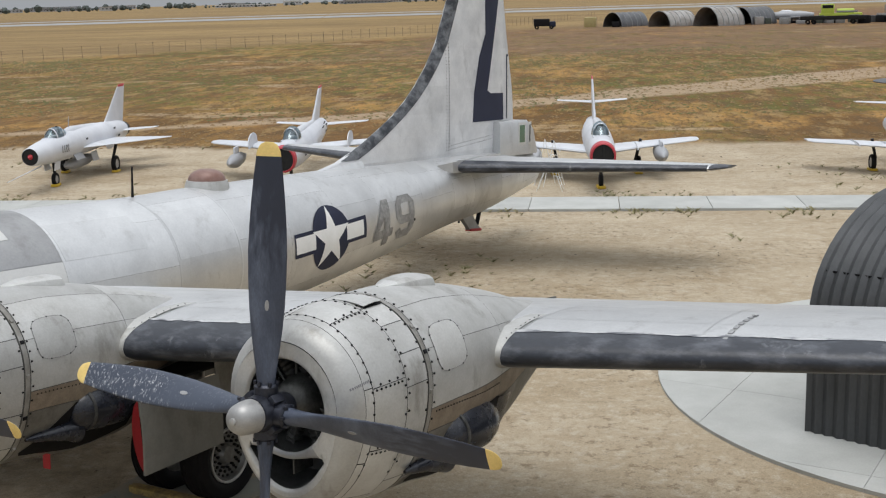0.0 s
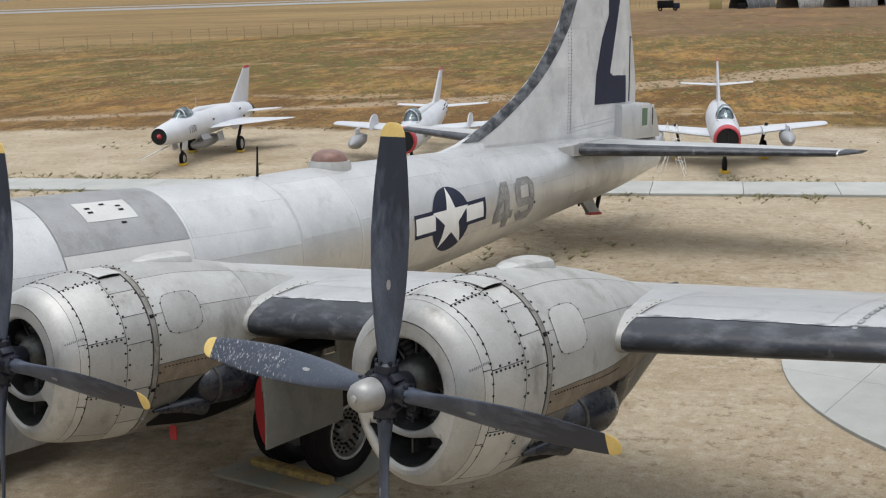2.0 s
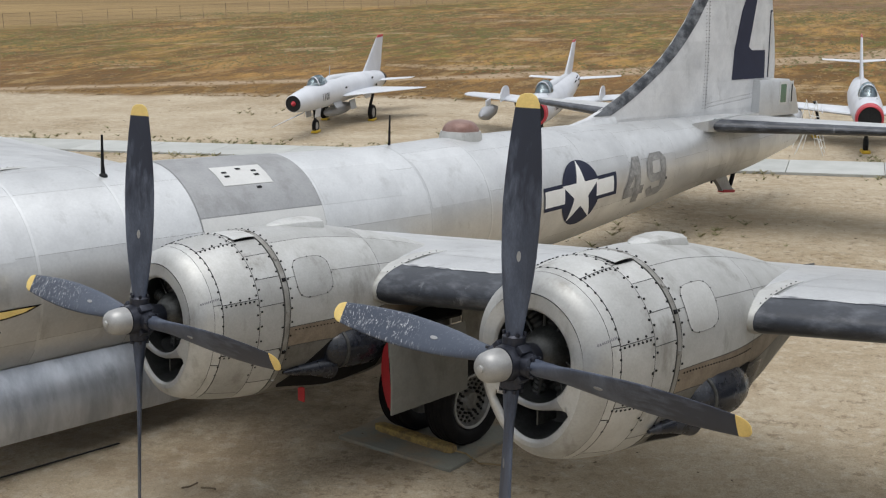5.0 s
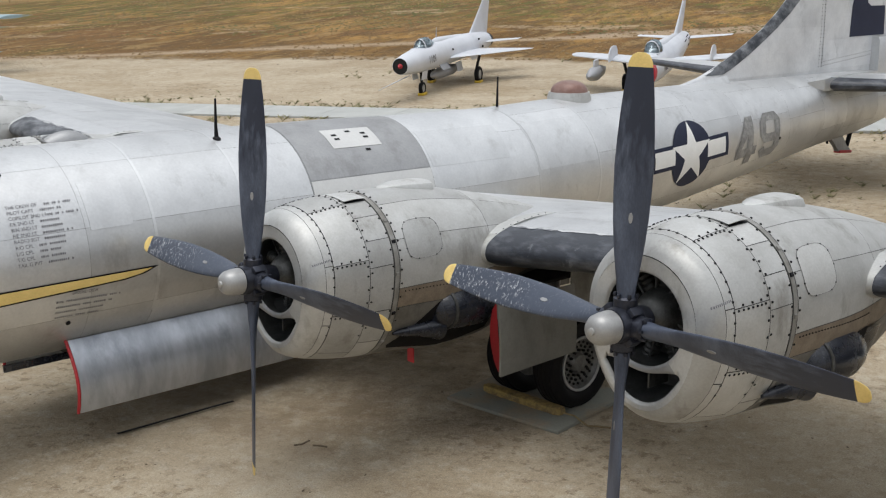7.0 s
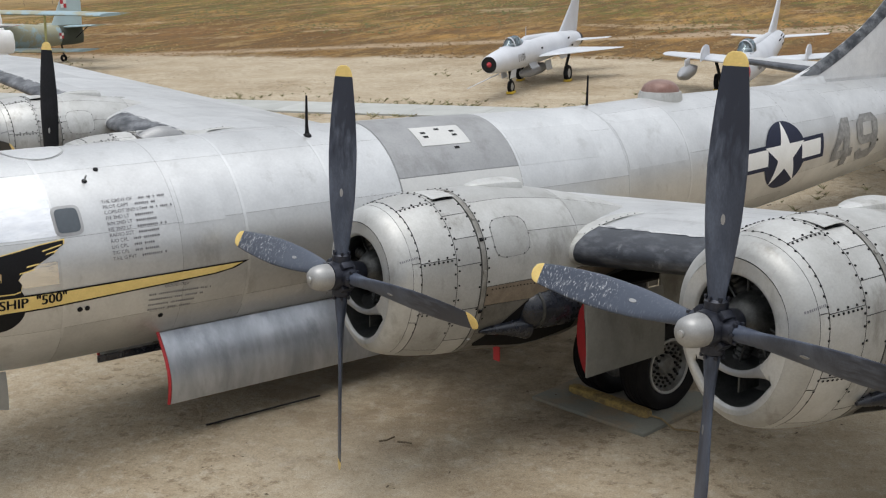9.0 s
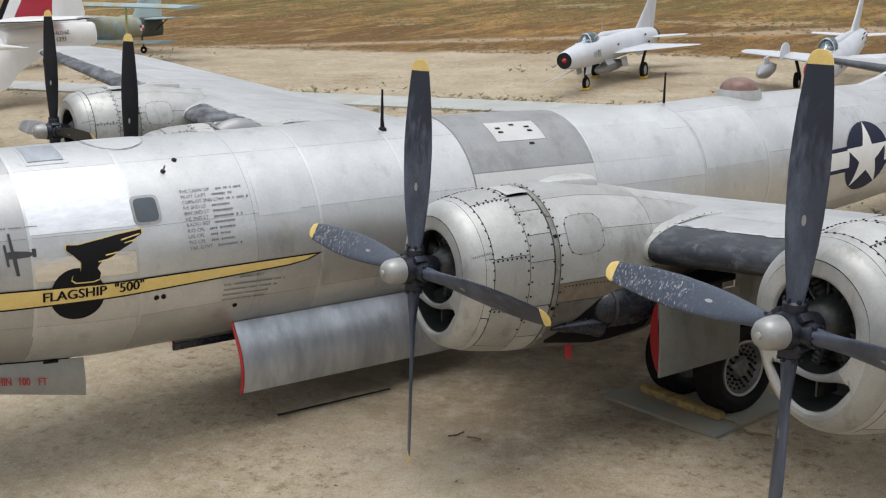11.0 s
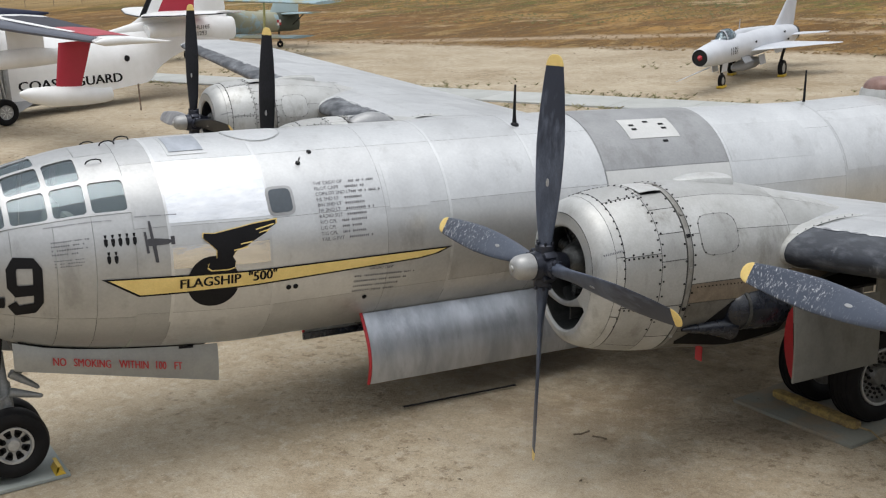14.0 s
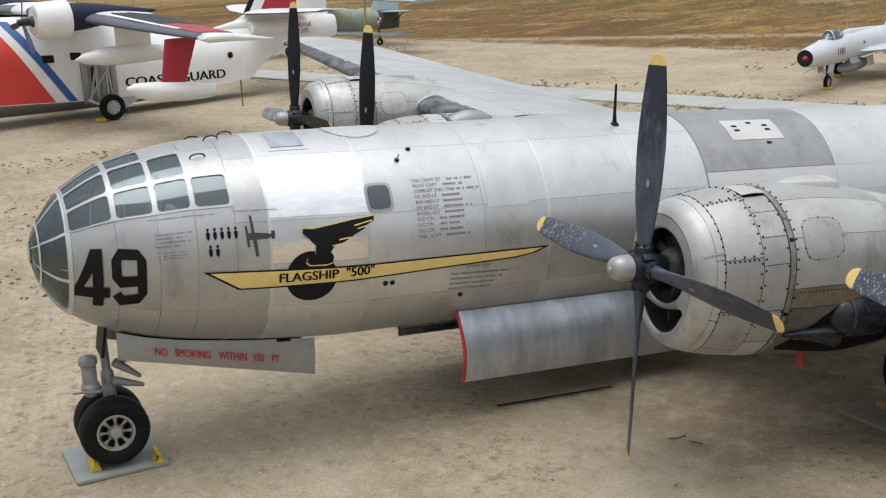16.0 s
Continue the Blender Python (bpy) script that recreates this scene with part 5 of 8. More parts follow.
# tail gunner's cabin
gun = loft([[(x, y * w, z) for y, z in ((-1, 1.15), (-1, zt - 0.1), (-0.85, zt), (0.85, zt), (1, zt - 0.1), (1, 1.15))] for x, w, zt in ((29.1, 0.30, 2.14), (29.85, 0.40, 2.16), (30.6, 0.44, 2.14), (30.95, 0.42, 1.95), (31.25, 0.40, 1.3))])
cabin = part("tail_cabin", gun, ALU, bomber)
for side in (-1, 1):
    for x0, x1, w in ((30.0, 30.42, 0.42), (30.56, 30.74, 0.445)):
        fr = part("window_frame", box(x1 - x0, 0.02, 0.66, pose((x0 + x1) / 2, side * w, 1.76, 0, 0, side * 2), 0.008), ALU_L, cabin)
        part("window_pane", box(x1 - x0 - 0.12, 0.02, 0.50, pose((x0 + x1) / 2, side * (w + 0.008), 1.76, 0, 0, side * 2), 0.008), mat("green pane", (0.10, 0.17, 0.11), 0.15) if side < 0 and x0 < 30.1 else DARK_IN, fr)
part("tail_gun_turret", spin([(30.9, 0.36), (31.3, 0.34), (31.6, 0.22), (31.7, 0.05)], 20, m=pose(0, 0, 0.75)), ALU, bomber)
for y in (-0.1, 0.1):
    part("gun_barrel", tube((31.5, y, 0.78), (32.2, y, 0.8), 0.03), BLACK, bomber)
for side in (-1, 1):
    tp = part("tailplane", wing([(25.5, side * 0.2, 1.10, 4.0, 0.105), (26.2, side * 2.0, 1.12, 3.4, 0.105), (27.6, side * 5.4, 1.17, 2.2, 0.10), (28.15, side * 6.7, 1.19, 1.5, 0.10), (28.6, side * 7.05, 1.21, 0.8, 0.09)], n=14), [ALU, BOOT], bomber)
    for pl in tp.data.polygons:
        pl.material_index = 1 if abs(pl.center.y) > 6.72 else 0
    rows = []
    for k in range(13):
        s = k / 12
        y = side * (0.75 + 5.93 * s)
        x = 25.465 + (abs(y) - 0.2) * 0.389 if abs(y) < 2 else 26.165 + (abs(y) - 2) * 0.4118
        c, t = 4.05 - (abs(y) - 0.2) * 0.35, 0.115 - 0.002 * abs(y)
        if abs(y) > 6.68:
            x, c = x + (abs(y) - 6.68) * 0.85, c - (abs(y) - 6.68) * 1.5
        q = [0.075, 0.055, 0.035, 0.02, 0.006, 0.0]
        hh = [5 * t * (0.2969 * math.sqrt(v) - 0.126 * v - 0.3516 * v * v) * c for v in q]
        z = 1.10 + 0.0136 * abs(y)
        rows.append([(x + v * c - 0.012 * (v < 0.03), y, z + h * 1.12 + 0.014) for v, h in zip(q, hh)] + [(x + v * c - 0.012 * (v < 0.03), y, z - h * 0.88 - 0.014) for v, h in list(zip(q, hh))[-2::-1]])
    bm = loft(rows, False)
    bmesh.ops.recalc_face_normals(bm, faces=bm.faces[:])
    bmesh.ops.solidify(bm, geom=bm.faces[:], thickness=0.004)
    part("deicer_boot", bm, BOOT, tp, "black rubber boot on the tailplane edge")
    part("root_fairing", loft([[(25.2 + 0.0, side * 0.55, 1.18 + 0.02), (25.25, side * 0.6, 1.1)], [(25.5, side * 0.85, 1.28), (25.5, side * 0.85, 1.0)], [(26.4, side * 0.95, 1.36), (26.4, side * 0.95, 0.98)], [(28.5, side * 0.62, 1.30), (28.5, side * 0.62, 1.05)]], False), ALU, tp)
skid = part("tail_skid", loft([[(x - c, -w, z), (x + c, -w, z), (x + c, w, z), (x - c, w, z)] for x, z, c, w in ((27.55, -0.3, 0.32, 0.07), (27.95, -0.68, 0.26, 0.06), (28.1, -0.80, 0.30, 0.07))]), ALU_D, bomber)
part("skid_shoe", box(0.62, 0.2, 0.08, pose(28.12, 0, -0.83, 0, 5, 0), 0.03), RED, skid)
part("skid_strut", tube((28.3, 0, -0.7), (28.5, 0, -0.2), 0.06), BLACK, skid)
part("skid_link", tube((27.3, 0, -0.3), (27.3, 0, -0.55), 0.03), BLACK, skid)

# -- bomb doors, landing gear --
for side in (-1, 1):
    rows = []
    for k in range(9):
        q = k / 8
        y = side * (0.98 + 0.20 * math.sin(q * math.pi * 0.9) + 0.18 * q)
        z = -1.12 - 1.0 * q
        rows.append([(x, y, z) for x in (5.72, 6.5, 7.5, 8.5, 9.6)])
    bm = loft(rows, False)
    bmesh.ops.recalc_face_normals(bm, faces=bm.faces[:])
    bmesh.ops.solidify(bm, geom=bm.faces[:], thickness=0.05)
    door = part("bomb_bay_door", bm, ALU_B, bomber, "streaked blue-grey bomb bay door hanging open")
    rim = [Vector((5.70, side * (0.955 + 0.20 * math.sin(k / 8 * math.pi * 0.9) + 0.18 * k / 8), -1.12 - k / 8)) for k in range(9)]
    part("red_edge", bent(rim, 0.024), RED, door, "red warning edge")
# near-black block in the belly that paints the open bay's shade
part("bay_shade", box(3.7, 1.7, 0.2, pose(7.75, 0, -1.36)), DARK_IN, bomber)
part("bay_sill", box(0.97, 0.05, 0.10, pose(5.46, -0.52, -1.48), 0.01), SOOT, bomber)
part("bay_sill", box(0.97, 0.05, 0.10, pose(5.46, 0.52, -1.48), 0.01), SOOT, bomber)
for side in (-1, 1):
    bm = bmesh.new()
    rows = []
    for k in range(8):
        x = 0.98 + 2.72 * k / 7
        z0 = low_line(x) + 0.07
        z1 = -1.36 - 0.58 * (k / 7)
        rows.append([(x, side * (0.5 + 0.03 * math.sin(q * math.pi)), z0 + (z1 - z0) * q) for q in (0, 0.2, 0.4, 0.6, 0.8, 1)])
    loft(rows, False, bm=bm)
    bmesh.ops.recalc_face_normals(bm, faces=bm.faces[:])
    bmesh.ops.solidify(bm, geom=bm.faces[:], thickness=0.03)
    nd = part("nose_gear_door", bm, ALU_B2, bomber, "pale nose gear door with red stencilled warning")
    if side < 0:
        for word, u0 in (("NO", 0.0), ("SMOKING", 0.36), ("WITHIN", 1.16), ("100", 1.80), ("FT", 2.16)):
            for k in range(3):
                text_mesh(word, 0.158, RED, lambda u, v: (1.45 + (u0 + u * 0.93 + 0.004 * k) * 0.74, -0.570 - 0.0015 * k, -1.335 - 0.145 * (u0 + u) + v * 0.98), "warning_word", nd)
    part("hinge_pin", tube((3.15, side * 0.5, low_line(3.15) + 0.05), (3.35, side * 0.5, low_line(3.3) + 0.05), 0.02), BLACK, nd)
# same near-black block, as the shade inside the nose wheel bay
part("nose_bay_shade", box(2.5, 0.86, 0.25, pose(2.3, 0, -1.22, 0, 6, 0)), DARK_IN, bomber)


def wheel(name, r, width, rim_r, m, parent, holes, label):
    """Tyre with a pierced alloy rim."""
    w = part(name, spin(disc_wheel(r, width, rim_r), 40, "Y", m, caps=(False, False)), TYRE, parent, label)
    tread = bmesh.new() if r > 0.6 else None
    for k in range(5 if tread else 0):
        y = (k - 2) * width * 0.16
        spin([(y - 0.006, r - 0.012), (y, r + 0.006), (y + 0.006, r - 0.012)], 40, "Y", m, tread, caps=(False, False))
    if tread:
        part("tread", tread, TYRE, w)
    rb = spin([(-width * 0.36, rim_r * 1.02), (-width * 0.40, rim_r), (-width * 0.40, rim_r * 0.9), (-width * 0.26, rim_r * 0.82), (-width * 0.22, rim_r * 0.4), (-width * 0.36, rim_r * 0.3), (-width * 0.38, rim_r * 0.12), (-width * 0.38, 0.005), (width * 0.36, 0.005), (width * 0.36, rim_r * 1.02)], 36, "Y", m, caps=(False, False))
    part("rim", rb, RIM_D if r > 0.6 else RIM, w, "light alloy rim")
    if r > 0.6:
        part("rim_ring", spin([(-width * 0.34, rim_r * 1.03), (-width * 0.43, rim_r * 1.02), (-width * 0.44, rim_r * 0.99), (-width * 0.42, rim_r * 0.93), (-width * 0.3, rim_r * 0.90)], 40, "Y", m, caps=(False, False)), RIM, w, "pale rim flange")
    hb = bmesh.new()
    for a, rr, hr in holes:
        p = m @ Vector((rr * math.sin(a), 0, rr * math.cos(a)))
        y = -width * (0.26 + 0.04 * (rr / rim_r < 0.5))
        tube(m @ Vector((rr * math.sin(a), y - 0.012, rr * math.cos(a))), m @ Vector((rr * math.sin(a), y + 0.05, rr * math.cos(a))), hr, n=12, bm=hb)
    tagged(part("rim_holes", hb, BLACK, w), kind="stuff")
    return w


# nose gear: twin wheels on one leg
nose_leg = part("nose_gear_leg", spin([(0, 0.12), (0.25, 0.12), (0.28, 0.09), (0.75, 0.09), (0.8, 0.06), (1.2, 0.06)], 20, "Z", pose(0.95, 0, -2.42, 0, -4, 0)), GEAR, bomber, "grey enamelled nose gear leg")
part("steering_damper", spin([(0, 0.075), (0.06, 0.085), (0.10, 0.13), (0.14, 0.13), (0.18, 0.10), (0.42, 0.10), (0.45, 0.125), (0.52, 0.125), (0.55, 0.10), (0.58, 0.03)], 20, "Z", pose(0.66, -0.16, -1.92, 0, -3, 0)), GEAR, nose_leg)
part("torque_link", spin([(0, 0.06), (0.06, 0.065), (0.42, 0.03), (0.44, 0.01)], 12, "X", pose(0.98, -0.12, -1.50, 0, 36, 0)), GEAR, nose_leg)
part("torque_link", spin([(0, 0.06), (0.06, 0.065), (0.42, 0.03), (0.44, 0.01)], 12, "X", pose(0.95, -0.12, -1.76, 0, 16, 0)), GEAR, nose_leg)
part("drag_brace", tube((1.05, 0, -1.55), (1.9, 0, -1.2), 0.045), GEAR, nose_leg)
part("tow_lug", bent([(0.42, -0.2, -1.85), (0.5, -0.28, -1.82), (0.75, -0.28, -1.84), (0.9, -0.15, -1.8)], 0.02), GEAR, nose_leg)
part("bay_door_front", box(0.04, 0.5, 0.42, pose(0.84, -0.1, -1.15, 0, 8, 0)), BLACK, nose_leg)
slots = [(2 * math.pi * (k + 0.5) / 8, 0.190, 0.050) for k in range(8)] + [(2 * math.pi * (k + 0.5) / 8, 0.145, 0.040) for k in range(8)] + [(0, 0, 0.03)]
for y in (-0.225, 0.225):
    m = pose(0.92, y, -2.43)
    if y > 0:
        m = m @ pose(0, 0, 0, 0, 0, 180)
    wheel("nose_wheel", 0.47, 0.36, 0.255, m, nose_leg, slots, "black nose wheel tyre with spoked alloy rim")
# main gear
holes = [(2 * math.pi * k / 20, 0.315, 0.020) for k in range(20)] + [(2 * math.pi * (k + 0.5) / 16, 0.255, 0.022) for k in range(16)] + [(2 * math.pi * k / 12, 0.195, 0.020) for k in range(12)] + [(2 * math.pi * k / 6, 0.09, 0.014) for k in range(6)]
for side, cy in ((-1, -4.64), (1, 4.45)):
    leg = part("main_gear_leg", spin([(0, 0.12), (0.9, 0.12), (0.95, 0.16), (2.0, 0.16)], 18, "Z", pose(11.55, cy, -1.72)), GEAR, bomber, "main gear leg")
    part("axle", tube((11.55, cy - 0.6, -1.725), (11.55, cy + 0.6, -1.725), 0.09), GEAR, leg)
    for y in (-0.47, 0.47):
        m = pose(11.55, cy + y, -1.725)
        if y > 0:
            m = m @ pose(0, 0, 0, 0, 0, 180)
        wheel("main_wheel", 0.665, 0.46, 0.405, m, leg, holes, "worn black main wheel tyre with pierced rim")
    part("drag_strut", tube((11.5, cy, -1.4), (10.2, cy, -0.3), 0.06), GEAR, leg)
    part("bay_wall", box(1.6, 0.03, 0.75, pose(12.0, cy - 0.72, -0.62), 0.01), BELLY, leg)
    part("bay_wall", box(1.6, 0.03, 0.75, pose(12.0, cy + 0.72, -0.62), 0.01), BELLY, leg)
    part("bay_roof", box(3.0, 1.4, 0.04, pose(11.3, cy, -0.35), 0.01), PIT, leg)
    part("hydraulic_hose", bent([(11.9, cy - 0.6, -0.9), (12.0, cy - 0.62, -1.3), (11.95, cy - 0.6, -1.6)], 0.03), ALU_B, leg)
    for s2 in (-1, 1):
        yy = (-4.42 if side < 0 else 4.45) + s2 * 0.86
        rows = [[(x, yy + s2 * (0.10 + 0.03 * math.sin(q * math.pi) + 0.06 * q), -0.45 - 1.02 * q + 0.02 * (x - 9.7) * q) for x in (9.72, 10.2, 10.7, 11.25)] for q in [k / 6 for k in range(7)]]
        bm = loft(rows, False)
        bmesh.ops.recalc_face_normals(bm, faces=bm.faces[:])
        bmesh.ops.solidify(bm, geom=bm.faces[:], thickness=0.03)
        gd = part("main_gear_door", bm, DOOR, bomber, "dull metal gear door with a red front edge")
        edge = [(9.71 + 0.04 * q, yy + s2 * (0.10 + 0.06 * q) - 0.02 * s2, -0.45 - 1.02 * q) for q in [k / 10 for k in range(11)]]
        own = loft([[(x, y - s2 * 0.16 * math.sin(math.pi * k / 10) ** 0.6, z), (x, y, z)] for k, (x, y, z) in enumerate(edge)], False)
        bmesh.ops.solidify(own, geom=own.faces[:], thickness=0.02)
        part("red_edge", own, RED, gd, "red painted edge rib")
part("warning_flag", box(0.02, 0.12, 0.2, pose(8.9, -4.55, -1.18), 0.004), RED, bomber)
part("warning_flag", box(0.02, 0.12, 0.2, pose(8.9, 4.55, -1.18), 0.004), RED, bomber)

# -- markings, laid on the skin --
def mark(name, poly, ml, off=0.010, parent=fuselage, label=""):
    return part(name, fix_out(lay(flat(poly), lambda x, a: skin(x, a, off)), (0, 0)), ml, parent, label)


def design(name, polys, ml, place, off, label=""):
    bm = bmesh.new()
    for poly in polys:
        join(bm, lay(flat([place(u, v) for u, v in poly]), lambda x, a: skin(x, a, off)))
    return part(name, fix_out(bm, (0, 0)), ml, fuselage, label)


# blocky 49 on the nose; unit square a digit
FOUR = [[(0.50, 1), (0.82, 1), (0.82, 0.0), (0.52, 0.0), (0.52, 0.62)], [(0.50, 1), (0.52, 0.62), (0.25, 0.36), (0, 0.36)], [(0, 0.36), (1.0, 0.36), (1.0, 0.17), (0, 0.17)]]
NINE = [[(0.22, 1), (0.8, 1), (0.8, 0.82), (0.32, 0.82)], [(0.22, 1), (0.32, 0.82), (0.28, 0.78), (0, 0.82)], [(0, 0.82), (0.28, 0.78), (0.28, 0.56), (0, 0.52)], [(0, 0.52), (0.28, 0.56), (0.36, 0.54), (0.22, 0.35)], [(0.22, 0.35), (0.36, 0.54), (0.74, 0.54), (0.74, 0.35)], [(0.8, 1), (1.02, 0.82), (1.02, 0.18), (0.8, 0), (0.74, 0.2), (0.74, 0.8)], [(0.8, 0), (0.22, 0), (0.32, 0.19), (0.74, 0.2)], [(0.22, 0), (0, 0.2), (0.24, 0.28), (0.32, 0.19)]]
for dg, x0 in ((FOUR, 0.455), (NINE, 0.885)):
    def place(u, v):
        x = x0 + 0.40 * u
        top, bot = 75.8 + 5.9 * (x - 0.46), 127.0 - 15.5 * (x - 0.46)
        return x, bot + (top - bot) * v
    design("nose_number", dg, BLACK, place, 0.011, "black block numeral")
# gold flash with black rim, disc and winged emblem
mark("flash_rim", [(1.97, 95.6), (6.92, 95.6), (6.70, 99.0), (6.4, 100.8), (2.62, 104.4), (2.50, 106.4), (2.42, 106.4)], BLACK, 0.010)
mark("black_disc", [(3.38 + 0.345 * math.cos(k * 0.2094), 100.7 + 14 * math.sin(k * 0.2094)) for k in range(30)], BLACK, 0.012)
mark("gold_flash", [(2.06, 96.4), (6.82, 96.3), (6.64, 98.6), (6.38, 100.0), (2.60, 103.6), (2.50, 105.4), (2.44, 105.4)], YELLOW, 0.014, label="gold speed flash")
WING_E = [(3.28, 75.0), (3.42, 75.5), (3.95, 72.0), (4.27, 70.8), (4.26, 73.2), (4.14, 75.5), (4.12, 77.0), (3.98, 79.5), (3.84, 82.6), (3.70, 84.5), (3.64, 87.5), (3.68, 90), (3.66, 93.0), (3.58, 93.9), (3.36, 93.9), (3.31, 92.4), (3.33, 90.0), (3.43, 88.0), (3.44, 84.0), (3.34, 80.0), (3.27, 77.5)]
cw = (3.62, 82.5)
mark("emblem_rim", [(cw[0] + (x - cw[0]) * 1.035 + 0.0, cw[1] + (a - cw[1]) * 1.06) for x, a in WING_E], YELLOW, 0.0155)
mark("winged_emblem", WING_E, BLACK, 0.018, label="black winged emblem")
for pl in ([(3.98, 74.6), (4.24, 72.6), (4.24, 73.2), (3.98, 75.3)], [(4.02, 76.4), (4.18, 75.1), (4.17, 75.8), (4.02, 76.9)], [(3.76, 81.2), (3.92, 80.4), (3.91, 81.1), (3.76, 81.9)], [(3.66, 84.2), (3.86, 82.9), (3.85, 83.5), (3.66, 84.8)]):
    mark("gold_feather", pl, YELLOW, 0.020)
for k in range(3):
    text_mesh("FLAGSHIP", 0.235, BLACK, lambda u, v: skin(2.93 + u * 0.80 + 0.005 * k, 102.7 - 1.35 * u * 0.8 - v * 30, 0.019 + 0.0015 * k), "flash_text", fuselage)
    text_mesh('"500"', 0.235, BLACK, lambda u, v: skin(3.84 + u * 0.78 + 0.005 * k, 101.4 - 1.2 * u * 0.8 - v * 30, 0.019 + 0.0015 * k), "flash_text", fuselage)
# mission bombs and a small aircraft silhouette
BOMB = [(0, 0.62), (0.5, 0.72), (1, 0.62), (0.92, 0.2), (0.5, 0), (0.08, 0.2)]
FINS = [(0.15, 1), (0.85, 1), (0.7, 0.74), (0.3, 0.74)]
for k in range(7):
    x, a = (2.035 + 0.088 * k, 78.5) if k < 5 else (2.055 + 0.088 * (k - 5), 87.5)
    design("mission_bomb", [BOMB, FINS], BLACK, lambda u, v: (x + 0.05 * u, a - 6.6 * v), 0.010, "small black bomb tally mark")
sil = [(2.60, 66.5), (2.63, 66.5), (2.65, 75.5), (2.82, 76.2), (2.90, 77.2), (2.82, 79), (2.67, 79.3), (2.69, 88.0), (2.65, 88.0), (2.62, 79.3), (2.55, 79.2), (2.54, 76), (2.61, 75.5)]
mark("aircraft_silhouette", sil, SIL, 0.011)
mark("silhouette_tail", [(2.53, 72), (2.56, 72), (2.58, 83), (2.55, 83)], SIL, 0.012)
mark("silhouette_tail", [(2.86, 75.0), (2.91, 75.0), (2.91, 79.2), (2.86, 79.2)], SIL, 0.012)
# lines of lettering that cannot be read, and names, as plain bars
def bars(name, x0, x1, a0, da, widths, h, ml, slope=0.0):
    bm = bmesh.new()
    for k, w in enumerate(widths):
        x, rnd = x0, random.Random(k * 7 + int(x0 * 100))
        end = x0 + (x1 - x0) * w
        while x < end - 0.03:
            ln = min(end - x, 0.012 + 0.010 * rnd.random())
            join(bm, lay(flat([(x, a0 + da * k + slope * (x - x0)), (x + ln, a0 + da * k + slope * (x + ln - x0)), (x + ln, a0 + da * k + h + slope * (x + ln - x0)), (x, a0 + da * k + h + slope * (x - x0))]), lambda q, a: skin(q, a, 0.009)))
            x += ln + (0.012 if rnd.random() < 0.84 else 0.045)
    tagged(part(name, fix_out(bm, (0, 0)), ml, fuselage, "lines of small dark stencilled lettering"), kind="stuff")


# ranks can be read, names stay bars
def stencil(words, x0, a0, size, ml, name, slope=0.0, stretch=0.8):
    """A line of small letters on the skin; size in metres, slope in degrees a metre."""
    r = (top_line(x0) - low_line(x0)) / 2
    return text_mesh(words, size, ml, lambda u, v: skin(x0 + u * stretch, a0 + slope * u - math.degrees(v / r), 0.0095), name, fuselage)


CREW = [("THE CREW OF", 0.54, 0.98), ("PILOT CAPT", 0.46, 0.80), ("COPILOT 2ND LT", 0.54, 1.0), ("F/E 2ND LT", 0.42, 0.70), ("B/N 2ND LT", 0.42, 0.78), ("F/E 2ND LT", 0.42, 0.92), ("RADIO SGT", 0.42, 0.76), ("R/O CPL", 0.33, 0.72), ("L/G CPL", 0.33, 0.66), ("T/G CPL", 0.33, 0.70), ("TAIL G PVT", 0.42, 0.80)]
for k, (words, b0, b1) in enumerate(CREW):
    stencil(words, 4.90, 54.6 + 3.02 * k, 0.068, PALE_TXT, "crew_rank", 0.0, 0.98)["kind"] = "stuff"
    bars("crew_list", 4.90 + b0 * 0.98, 4.90 + b1 * 0.98, 53.2 + 3.02 * k, 3.0, [1.0], 1.15, PALE_TXT)
stencil("GROUND CREW", 5.62, 103.7, 0.062, GREY_TXT, "crew_rank", 1.2, 0.8)["kind"] = "stuff"
bars("ground_crew_list", 5.40, 6.36, 106.2, 3.2, [1.0, 0.86, 0.74, 0.70], 1.1, PALE_TXT, 1.2)
bars("data_stencil", 1.42, 1.89, 72.5, 2.3, [1, 0.85, 1, 0.7], 0.8, GREY_TXT)
bars("data_stencil", 1.44, 1.86, 83.0, 1.7, [0.9, 1, 0.8], 0.5, GREY_TXT)
bars("pilot_script", 1.36, 2.22, 63.6, 2.0, [1.0], 0.6, GREY_TXT, 0.6)
bars("panel_stencil", 2.45, 3.0, 63.5, 2.0, [1.0], 0.6, GREY_TXT, 0.3)
# star insignia and faded tail number
SX, SA, SR = 19.57, 88.0, 0.72


def ins(u, v):
    r = (top_line(SX + u) - low_line(SX + u)) / 2
    return (SX + u, SA - math.degrees(v / r) - 0.0 * u)


def ins_mark(name, poly, ml, off, label=""):
    return part(name, fix_out(lay(flat([ins(u, v) for u, v in poly], (0.25, 4)), lambda x, a: skin(x, a, off)), (0, 0)), ml, fuselage, label)


